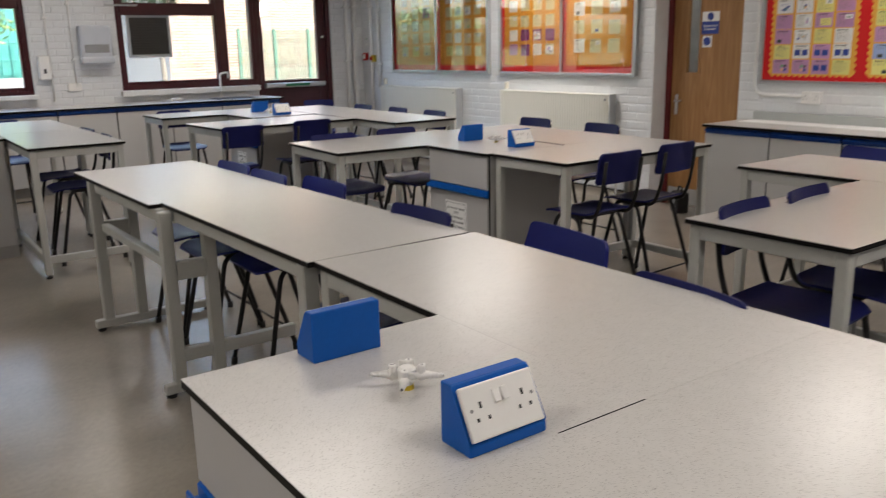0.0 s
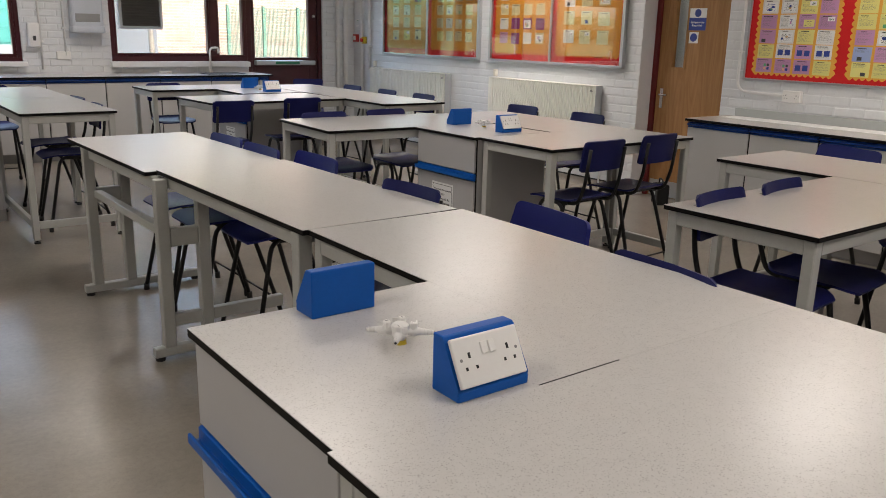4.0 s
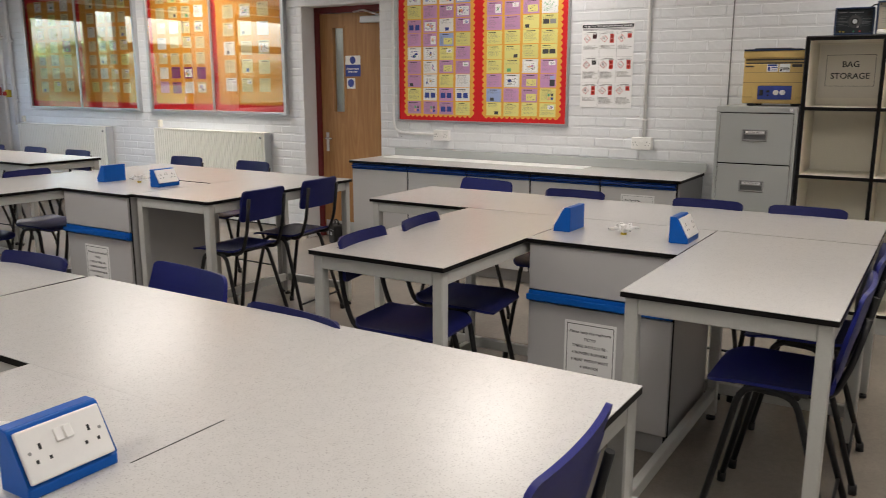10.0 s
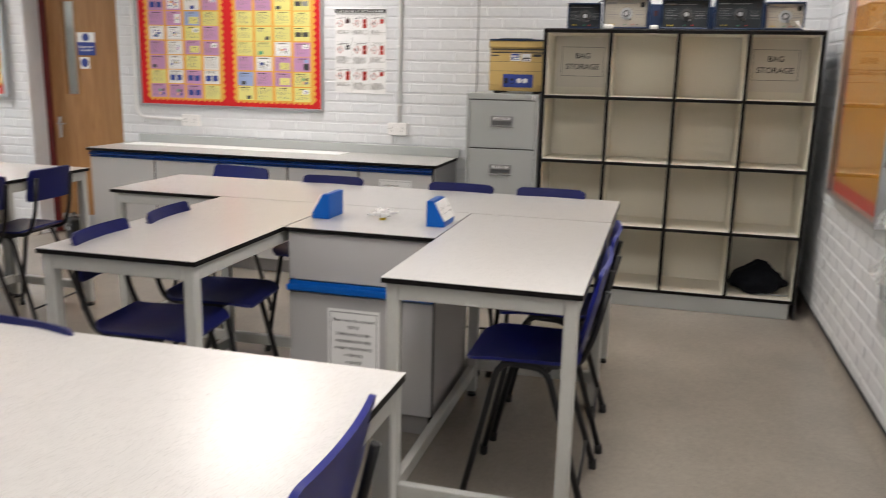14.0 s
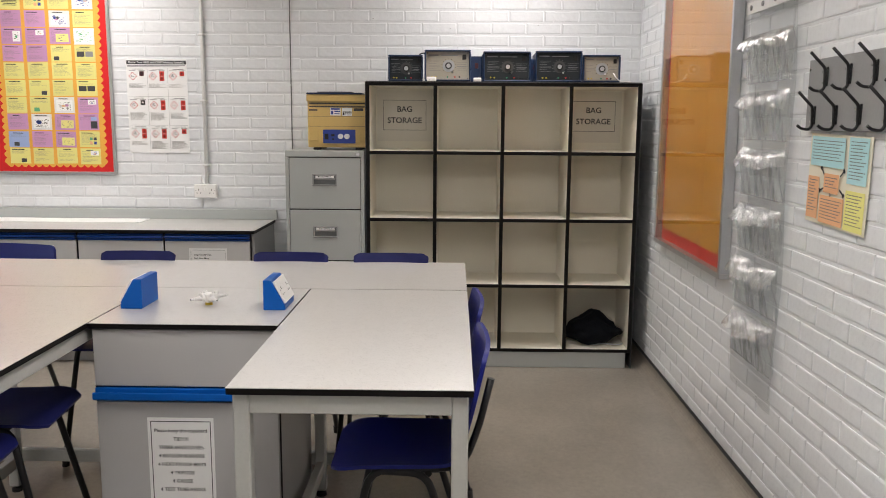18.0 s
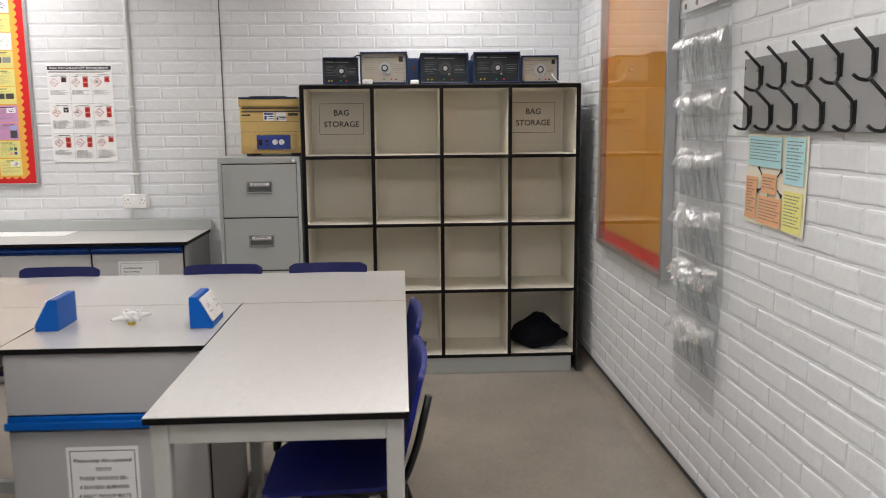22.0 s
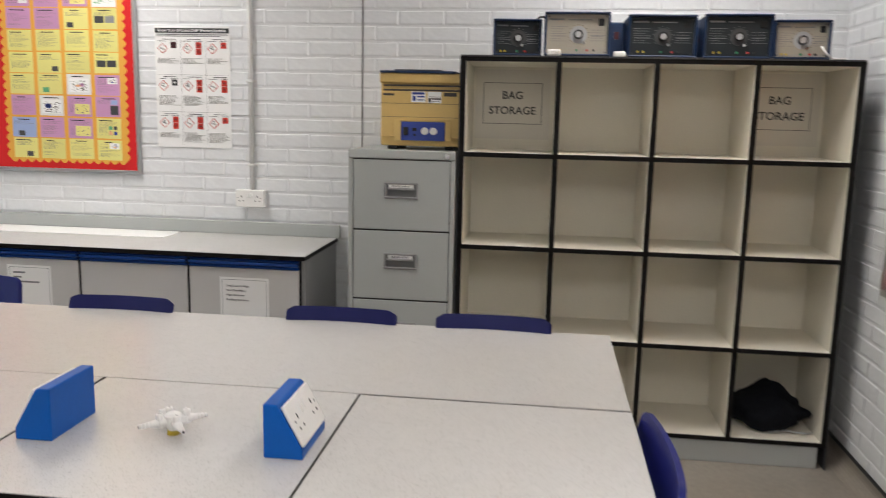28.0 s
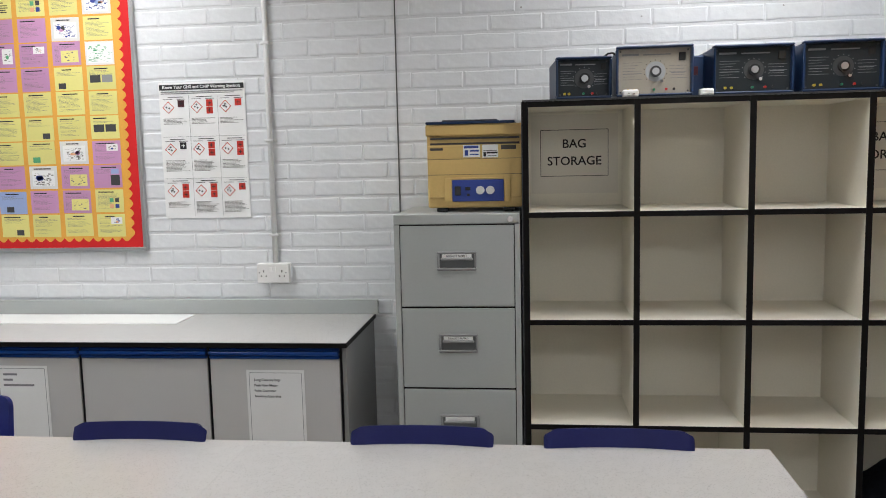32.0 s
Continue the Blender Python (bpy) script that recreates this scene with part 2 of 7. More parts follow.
NAVY = material("navy_polypropylene", (0.010, 0.013, 0.098), 0.42, vary=0.12, scale=14, fine=300, bump=0.2, bump_scale=600, spec=0.25)
VIVID = material("royal_blue_polypropylene", (0.012, 0.017, 0.16), 0.40, vary=0.1, scale=14, fine=300, bump=0.2, bump_scale=600, spec=0.28)
TUBE = material("black_steel_tube", (0.012, 0.012, 0.013), 0.42, vary=0.2, scale=20, spec=0.35)
RUBBER = material("black_rubber", (0.015, 0.015, 0.015), 0.7, vary=0.2)
RAIL_BLUE = material("dark_blue_rail_plastic", (0.004, 0.040, 0.21), 0.36, vary=0.06, scale=12, spec=0.3)
LAMINATE = material("laminated_cream_paper", (0.77, 0.735, 0.66), 0.25, vary=0.03, scale=6)
HANDLE = material("dark_grey_plastic", (0.13, 0.135, 0.135), 0.45, vary=0.08)
JOINT_GREY = material("grey_mastic", (0.10, 0.10, 0.10), 0.8, vary=0.2, scale=30)
WHITE = material("white_plastic", (0.82, 0.81, 0.79), 0.32, vary=0.02)
CREAM = material("cream_melamine", (0.80, 0.765, 0.665), 0.5, vary=0.04, scale=3)
CHARCOAL = material("charcoal_panel", (0.055, 0.055, 0.058), 0.5, vary=0.12, scale=4)
ALU = material("anodised_aluminium", (0.55, 0.56, 0.57), 0.35, 0.85, vary=0.05, scale=9)
CHROME = material("chrome", (0.75, 0.75, 0.75), 0.12, 1.0, vary=0.03)
CABINET = material("grey_cabinet_steel", (0.43, 0.45, 0.44), 0.42, vary=0.03, scale=4, bump=0.05, bump_scale=500)
MAROON = material("maroon_gloss_paint", (0.055, 0.007, 0.011), 0.32, vary=0.15, scale=7)
RED_FRAME = material("red_gloss_paint", (0.14, 0.008, 0.010), 0.35, vary=0.12, scale=7)
OAK = wood("oak_veneer", (0.43, 0.225, 0.085), (0.32, 0.15, 0.05))
RED_PAPER = material("red_paper", (0.66, 0.008, 0.010), 0.75, vary=0.06, scale=6)
ORANGE_PAPER = material("orange_paper", (0.80, 0.40, 0.06), 0.75, vary=0.06, scale=5)
GOLD_PAPER = material("golden_orange_paper", (0.68, 0.30, 0.028), 0.7, vary=0.06, scale=5)
CARDS = {
    "y": material("yellow_card", (0.75, 0.70, 0.24), 0.8, vary=0.04, random_obj=0.06),
    "p": material("purple_card", (0.56, 0.29, 0.50), 0.8, vary=0.04, random_obj=0.08),
    "w": material("white_card", (0.76, 0.75, 0.72), 0.8, vary=0.03, random_obj=0.04),
    "b": material("pale_blue_card", (0.33, 0.42, 0.68), 0.8, vary=0.04),
    "c": material("cream_card", (0.70, 0.62, 0.36), 0.8, vary=0.04, random_obj=0.1),
    "v": material("violet_card", (0.22, 0.03, 0.16), 0.8, vary=0.06),
}
PAPER = material("white_paper", (0.85, 0.85, 0.84), 0.7, vary=0.02)
CREAM_PAPER = material("cream_paper", (0.79, 0.74, 0.60), 0.75, vary=0.03)
TEXT_GREY = material("printed_text", (0.19, 0.18, 0.17), 0.7, vary=0.1)
GREEN_INK = material("green_print", (0.12, 0.42, 0.2), 0.7, vary=0.1)
INK = material("black_ink", (0.02, 0.02, 0.022), 0.7, vary=0.1)
GREY_INK = material("grey_ink", (0.22, 0.22, 0.23), 0.7, vary=0.1)
RED_INK = material("red_ink", (0.55, 0.035, 0.02), 0.7, vary=0.1)
BLUE_INK = material("blue_ink", (0.03, 0.06, 0.3), 0.6, vary=0.1)
TEAL_INK = material("turquoise_print", (0.42, 0.68, 0.71), 0.75, vary=0.05)
SALMON_INK = material("orange_print", (0.79, 0.43, 0.23), 0.75, vary=0.05)
LEMON_INK = material("lemon_print", (0.80, 0.76, 0.26), 0.75, vary=0.05)
GLASS = clear("window_glass", (0.96, 0.98, 0.97))
ACRYLIC = clear("acrylic_glazing", (0.97, 0.97, 0.95), 0.01, 0.17)
CLEAR_SHEET = clear("clear_case_glazing", (0.98, 0.98, 0.97), 0.015, 0.04, 0.72)
POCKET = clear("clear_vinyl_pocket", (0.92, 0.935, 0.94), 0.06, 0.12, 0.6, 0.10, 1.0)
FLAP = clear("clear_vinyl_flap", (0.97, 0.97, 0.97), 0.06, 0.34, 0.85, 0.16, 1.0)
OCHRE = material("ochre_enamel", (0.66, 0.46, 0.165), 0.4, vary=0.05)
CASE_BLUE = material("dark_blue_case", (0.006, 0.024, 0.075), 0.45, vary=0.1)
FACE_DARK = material("black_fascia", (0.02, 0.026, 0.03), 0.45, vary=0.1, spec=0.3)
FACE_CREAM = material("cream_fascia", (0.40, 0.365, 0.30), 0.4, vary=0.06)
YELLOW = material("yellow_plastic", (0.55, 0.40, 0.03), 0.35)
GREEN = material("green_plastic", (0.02, 0.22, 0.10), 0.4)
RED = material("red_plastic", (0.5, 0.02, 0.015), 0.35)
DARK_CLOTH = material("black_fabric", (0.008, 0.009, 0.012), 0.95, vary=0.3, scale=30, bump=0.4, bump_scale=300, spec=0.1)
GREY_PLASTIC = material("grey_plastic", (0.42, 0.44, 0.46), 0.4, vary=0.05)
GRILLE = material("dark_grille", (0.06, 0.055, 0.05), 0.5, vary=0.2)
RADIATOR = material("cream_radiator_enamel", (0.80, 0.79, 0.73), 0.35, vary=0.02)
BOARD_GREY = material("grey_board", (0.27, 0.27, 0.27), 0.55, vary=0.06)
DIFFUSER = glowing("lamp_diffuser", LAMP_COLOUR, 0.2)


# ---- builders ----
def box(bm, x0, x1, y0, y1, z0, z1, bevel=0.0, seg=1):
    """A box between two corners, its edges rounded."""
    m = Matrix.Translation(((x0 + x1) / 2, (y0 + y1) / 2, (z0 + z1) / 2)) @ Matrix.Diagonal((abs(x1 - x0), abs(y1 - y0), abs(z1 - z0), 1))
    made = bmesh.ops.create_cube(bm, size=1, matrix=m)["verts"]
    if bevel:
        edges = list({e for v in made for e in v.link_edges})
        bmesh.ops.bevel(bm, geom=edges, offset=bevel, segments=seg, profile=0.5, affect="EDGES")
    return bm


def solid(*boxes, bevel=0.0, seg=1):
    bm = bmesh.new()
    for b in boxes:
        box(bm, *b, bevel=bevel, seg=seg)
    return bm


def rod(points, r, sides=10, bm=None, closed_ends=True):
    """A round tube along a line of points."""
    bm = bm or bmesh.new()
    pts = [Vector(p) for p in points]
    rings = []
    side = None
    for i, p in enumerate(pts):
        way = (pts[min(i + 1, len(pts) - 1)] - pts[max(i - 1, 0)]).normalized()
        if side is None:
            side = way.orthogonal().normalized()
        side = (side - way * side.dot(way)).normalized()
        up = way.cross(side)
        rr = r[i] if isinstance(r, (list, tuple)) else r
        rings.append([bm.verts.new(p + rr * (math.cos(a) * side + math.sin(a) * up)) for a in (2 * math.pi * k / sides for k in range(sides))])
    for a, b in zip(rings, rings[1:]):
        for k in range(sides):
            bm.faces.new((a[k], a[(k + 1) % sides], b[(k + 1) % sides], b[k])).smooth = True
    if closed_ends:
        bm.faces.new(rings[0][::-1])
        bm.faces.new(rings[-1])
    return bm


def bent(points, r=0.05, n=4):
    """The points with their inner corners rounded off."""
    pts = [Vector(p) for p in points]
    out = [pts[0]]
    for a, b, c in zip(pts, pts[1:], pts[2:]):
        da, dc = (a - b), (c - b)
        k = min(r, da.length * 0.45, dc.length * 0.45)
        p, q = b + da.normalized() * k, b + dc.normalized() * k
        out += [p.lerp(b, s).lerp(b.lerp(q, s), s) for s in (i / n for i in range(n + 1))]
    return out + [pts[-1]]


def disc(bm, x, y, z, r, depth, sides=16, axis="z", r2=None):
    """A short cylinder from z up along the axis."""
    turn = {"z": Matrix(), "y": Matrix.Rotation(radians(-90), 4, "X"), "x": Matrix.Rotation(radians(90), 4, "Y")}[axis]
    m = Matrix.Translation((x, y, z)) @ turn @ Matrix.Translation((0, 0, depth / 2))
    bmesh.ops.create_cone(bm, cap_ends=True, segments=sides, radius1=r, radius2=r if r2 is None else r2, depth=depth, matrix=m)
    return bm


def sheet(fn, nu, nv, thick):
    """A curved plate: fn(u, v) gives its middle; it gets a thickness along its normal."""
    bm = bmesh.new()
    grid = [[bm.verts.new(fn(i / nu, j / nv)) for j in range(nv + 1)] for i in range(nu + 1)]
    for i in range(nu):
        for j in range(nv):
            bm.faces.new((grid[i][j], grid[i + 1][j], grid[i + 1][j + 1], grid[i][j + 1])).smooth = True
    bm.normal_update()
    if thick:
        bmesh.ops.solidify(bm, geom=bm.faces[:], thickness=thick)
    for f in bm.faces:
        f.smooth = True
    bm.normal_update()
    for e in bm.edges:
        if len(e.link_faces) == 2 and e.calc_face_angle() > 0.8:
            e.smooth = False
    return bm


def mesh_of(bm, name, mat):
    me = bpy.data.meshes.new(name)
    bmesh.ops.recalc_face_normals(bm, faces=bm.faces[:])
    bm.to_mesh(me)
    bm.free()
    me.materials.append(mat)
    return me


def part(name, bm, mat, parent, label=""):
    ob = new(name, bm if isinstance(bm, bpy.types.Mesh) else mesh_of(bm, name, mat))
    ob.parent = parent
    if label:
        ob["label"] = label
    return ob


def thing(name, label, category, m=None, group=""):
    ob = new(name)
    ob.empty_display_size = 0.1
    ob.matrix_world = m or Matrix()
    return tagged(ob, label, category, group)


def structure(name, bm, mat, label, category):
    ob = new(name, bm if isinstance(bm, bpy.types.Mesh) else mesh_of(bm, name, mat))
    return tagged(ob, label, category, kind="structure")


def lettering(text, size, m=None, spacing=1.0, align="CENTER"):
    """Words in the built-in font as a thin mesh, laid in the plane of m."""
    cu = bpy.data.curves.new("lettering", "FONT")
    cu.body, cu.size, cu.align_x, cu.align_y, cu.extrude, cu.space_line = text, size, align, "CENTER", 0.0004, spacing
    cu.resolution_u = 3
    cu.offset = size * 0.012
    ob = bpy.data.objects.new("lettering", cu)
    me = bpy.data.meshes.new_from_object(ob)
    bpy.data.objects.remove(ob)
    if m:
        me.transform(m)
    return me


def words(name, text, size, m, mat, parent, spacing=1.0, align="CENTER"):
    me = lettering(text, size, m, spacing, align)
    me.materials.clear()
    me.materials.append(mat)
    return part(name, me, mat, parent)


def bars(name, rects, mat, parent, z=0.0, thick=0.0006):
    """Plain strips of print on a flat face."""
    ob = part(name, solid(*[(a, b, c, d, z, z + thick) for a, b, c, d in rects]), mat, parent)
    if len(rects) > 1:
        ob["kind"] = "stuff"
    return ob


def text_rows(rows, rnd, letter=0.0022):
    """Lines of unreadable print, broken into words."""
    out = []
    for x0, x1, y0, y1 in rows:
        x = x0
        while x < x1 - letter:
            e = min(x1, x + letter * rnd.uniform(1.5, 5.5))
            out.append((x, e, y0, y1))
            x = e + letter * 0.8
    return out


WALL_E, WALL_S, WALL_N, WALL_W = 8.55, -0.96, 10.2, -0.4


def on_east(y, z, out=0.0):
    """A frame on the east wall: x to the viewer's right, y up, z out of the wall."""
    return Matrix(((0, 0, -1, WALL_E - out), (-1, 0, 0, y), (0, 1, 0, z), (0, 0, 0, 1)))


def on_south(x, z, out=0.0):
    return Matrix(((-1, 0, 0, x), (0, 0, 1, WALL_S + out), (0, 1, 0, z), (0, 0, 0, 1)))


def on_north(x, z, out=0.0):
    return Matrix(((1, 0, 0, x), (0, 0, -1, WALL_N - out), (0, 1, 0, z), (0, 0, 0, 1)))


def facing(x, y, z, turn):
    return pose(x, y, z, 0, 0, turn)


def cut_wall(width, height, holes, thick):
    """A slab behind local z = 0 with rectangular openings."""
    xs = sorted({0.0, width, *(h[0] for h in holes), *(h[1] for h in holes)})
    bm = bmesh.new()
    for a, b in zip(xs, xs[1:]):
        mid = (a + b) / 2
        y = 0.0
        for h in sorted((h for h in holes if h[0] < mid < h[1]), key=lambda h: h[2]):
            if h[2] > y + 1e-4:
                box(bm, a, b, y, h[2], -thick, 0)
            y = h[3]
        if y < height - 1e-4:
            box(bm, a, b, y, height, -thick, 0)
    return bm


BW, BH, JOINT = 0.2205, 0.0675, 0.008


def brick_shape(w, h, rnd, proud=0.0042):
    """A painted brick's face: proud of the joint, soft-edged, never quite square."""
    j = lambda s: rnd.uniform(-s, s)
    stops = (0.0, 0.3 + j(0.08), 0.68 + j(0.08), 1.0)
    z, tip = proud + j(0.0007), j(0.0006)

    def ring(ex, ey, sx, sy, height):
        low = [(ex + (w - 2 * ex) * s + j(sx), ey + j(sy)) for s in stops]
        high = [(ex + (w - 2 * ex) * s + j(sx), h - ey + j(sy)) for s in reversed(stops)]
        return [(x, y, height + (tip * (2 * x / w - 1) + j(0.0003) if height > 0.0015 else 0.0)) for x, y in low + high]

    return ring(-0.0005, -0.0005, 0.0018, 0.0028, -0.002) + ring(0.0034, 0.0034, 0.0016, 0.0022, z * 0.7) + ring(0.009, 0.0085, 0.003, 0.0022, z)


BRICK_FACES = [(k + o, (k + 1) % 8 + o, (k + 1) % 8 + o + 8, k + o + 8) for o in (0, 8) for k in range(8)] + [tuple(range(16, 24))]


def cubic(width, height, holes, near):
    """Where the bricks of a wall lie: (x, y, w, near?) course by course, cut at the openings."""
    rows = []
    for c in range(int(height / 0.0762) + 1):
        y0 = c * 0.0762 - 0.002 if c else 0.0
        h = min(BH, height - y0)
        if h < 0.02:
            continue
        spans = [(0.0, width)]
        for x0, x1, z0, z1 in holes:
            if z0 < y0 + h - 0.02 and z1 > y0 + 0.02:
                spans = [s for a, b in spans for s in ((a, min(b, x0)), (max(a, x1), b)) if s[1] - s[0] > 0.02]
        x = (-0.1125 if c % 2 else 0.0) - 0.036
        while x < width:
            for a, b in spans:
                l, r = max(x + 0.002, a + 0.002), min(x + 0.2225, b - 0.002)
                if r - l > 0.03:
                    rows.append((l, y0, r - l, h, near[0] < l and r < near[1] and near[2] < y0 and y0 + h < near[3]))
            x += 0.225
    return rows


brick_variants = {}


def lay_bricks(wall, width, height, holes, near, seed, proud=0.0042):
    """Bricks as pieces of the wall where the camera passes, the rest joined."""
    rnd = random.Random(seed)
    if proud not in brick_variants:
        brick_variants[proud] = []
        for k in range(10):
            me = bpy.data.meshes.new("brick")
            me.from_pydata(brick_shape(BW, BH, rnd, proud), [], BRICK_FACES)
            me.materials.append(BRICK)
            brick_variants[proud].append(me)
    verts, faces, singles = [], [], 0
    for x, y, w, h, close in cubic(width, height, holes, near):
        if close and singles < 300 and abs(w - BW) < 0.002 and abs(h - BH) < 0.002:
            ob = new("brick", rnd.choice(brick_variants[proud]))
            ob.parent = wall
            ob.matrix_world = Matrix()
            ob.matrix_local = Matrix.Translation((x, y, rnd.uniform(0, 0.0008)))
            singles += 1
        else:
            n = len(verts)
            verts += [(px + x, py + y, pz) for px, py, pz in brick_shape(w, h, rnd, proud)]
            faces += [tuple(i + n for i in f) for f in BRICK_FACES]
    me = bpy.data.meshes.new("brickwork")
    me.from_pydata(verts, [], faces)
    me.materials.append(BRICK)
    ob = new("brickwork", me)
    ob.parent = wall
    ob["kind"] = "stuff"


# ---- the shell of the room ----
DEEP_Y = WALL_N - WALL_S
structure("floor", solid((WALL_W, WALL_E + 0.3, WALL_S - 0.05, WALL_N + 0.3, -0.12, 0.0)), FLOOR, "grey-beige speckled sheet vinyl floor with a dull shine", "floor")
structure("ceiling", solid((WALL_W - 0.3, WALL_E + 0.3, WALL_S - 0.3, WALL_N + 0.3, CEILING, CEILING + 0.15)), PAINT, "plain white ceiling", "ceiling")

DOOR = (4.235, 5.115, 2.135)
E_ORIGIN = on_east(WALL_N, 0)
E_HOLES = [(WALL_N - DOOR[1], WALL_N - DOOR[0], 0.0, DOOR[2])]
wall_east = structure("wall_east", cut_wall(DEEP_Y, CEILING, E_HOLES, 0.22), MORTAR, "white-painted brick wall with a door opening", "wall")
wall_east.matrix_world = E_ORIGIN
S_ORIGIN = on_south(WALL_E, 0)
S_WIDE = WALL_E - WALL_W
wall_south = structure("wall_south", cut_wall(S_WIDE, CEILING, [], 0.22), MORTAR, "white-painted brick wall", "wall")
wall_south.matrix_world = S_ORIGIN
# window 1, window 2 with side light, garden door: local x runs with the world's x
WIN1, WIN2 = (1.45, 4.36, 1.035, 2.56), (5.30, 8.06, 0.0, 2.50)
N_ORIGIN = on_north(WALL_W, 0)
N_HOLES = [(WIN1[0] - WALL_W, WIN1[1] - WALL_W, WIN1[2], WIN1[3]), (WIN2[0] - WALL_W, 6.985 - WALL_W, 1.035, WIN2[3]), (6.985 - WALL_W, WIN2[1] - WALL_W, 0.0, WIN2[3])]
wall_north = structure("wall_north", cut_wall(S_WIDE, CEILING, N_HOLES, 0.22), MORTAR, "white-painted brick wall with maroon windows", "wall")
wall_north.matrix_world = N_ORIGIN
structure("wall_west", solid((WALL_W - 0.2, WALL_W, WALL_S - 0.2, WALL_N + 0.2, 0, CEILING)), WEST_PAINT, "plain white-painted wall", "wall")
structure("corridor_wall", solid((10.2, 10.3, 2.0, 7.0, -0.1, 2.9)), PAINT, "plain white corridor wall", "wall")
structure("corridor_ceiling", solid((8.78, 10.3, 1.9, 7.1, 2.76, 2.86)), PAINT, "plain corridor ceiling", "ceiling")
structure("corridor_wall", solid((8.78, 10.2, 1.9, 2.0, -0.1, 2.75)), PAINT, "plain white corridor wall", "wall")
structure("corridor_wall", solid((8.78, 10.2, 7.0, 7.1, -0.1, 2.75)), PAINT, "plain white corridor wall", "wall")
structure("corridor_floor", solid((8.86, 10.2, 2.0, 7.0, -0.12, -0.002)), FLOOR, "grey vinyl corridor floor", "floor")


def skirting(name, m, length):
    """Sheet vinyl coved up the wall, with a black capping strip."""
    bm = bmesh.new()
    prof = [(0.0, 0.0), (0.055, 0.0008)] + [(0.004 + 0.051 * (1 - math.sin(a)), 0.0008 + 0.051 * (1 - math.cos(a))) for a in (radians(15 * k) for k in range(1, 7))] + [(0.004, 0.083), (0.0, 0.083)]
    a = [bm.verts.new((0, z, o)) for o, z in prof]
    b = [bm.verts.new((length, z, o)) for o, z in prof]
    n = len(prof)
    for k in range(n):
        bm.faces.new((a[k], b[k], b[(k + 1) % n], a[(k + 1) % n]))
    bm.faces.new(a)
    bm.faces.new(b[::-1])
    ob = structure(name, bm, FLOOR, "coved vinyl skirting with a black capping strip", "skirting")
    ob.matrix_world = m
    part("capping", solid((0, length, 0.080, 0.094, 0.0, 0.010), bevel=0.002), RUBBER, ob, "black capping strip")


skirting("baseboard", on_south(WALL_E, 0, 0.005), S_WIDE)
skirting("baseboard", on_east(DOOR[0], 0, 0.005), DOOR[0] - WALL_S)
skirting("baseboard", on_east(WALL_N, 0, 0.005), WALL_N - DOOR[1])

# the movement joint in the brickwork
structure("trim", solid((WALL_E - 0.0075, WALL_E - 0.001, 1.2985, 1.3040, 0.0, CEILING)), JOINT_GREY, "dark vertical movement joint in the brick wall", "joint")


# ---- ceiling lamps ----
def ceiling_light(x, y, watts):
    t = thing("ceiling_light", "long white flush ceiling light panel, switched on", "ceiling light", Matrix.Translation((x, y, CEILING)), "ceiling lights")
    part("lamp_frame", solid((-0.61, 0.61, -0.32, -0.29, -0.035, -0.001), (-0.61, 0.61, 0.29, 0.32, -0.035, -0.001), (-0.61, -0.58, -0.29, 0.29, -0.035, -0.001), (0.58, 0.61, -0.29, 0.29, -0.035, -0.001), bevel=0.003), WHITE, t)
    part("diffuser", solid((-0.58, 0.58, -0.29, 0.29, -0.018, -0.012)), DIFFUSER, t)
    lamp = new("ceiling_lamp", bpy.data.lights.new("ceiling_lamp", "AREA"))
    lamp.data.shape, lamp.data.size, lamp.data.size_y, lamp.data.energy, lamp.data.color = "RECTANGLE", 1.14, 0.56, watts, LAMP_COLOUR
    lamp.data.spread = radians(160)
    lamp.matrix_world = Matrix.Translation((x, y, CEILING - 0.04))


for x, y, watts in LAMPS:
    ceiling_light(x, y, watts)


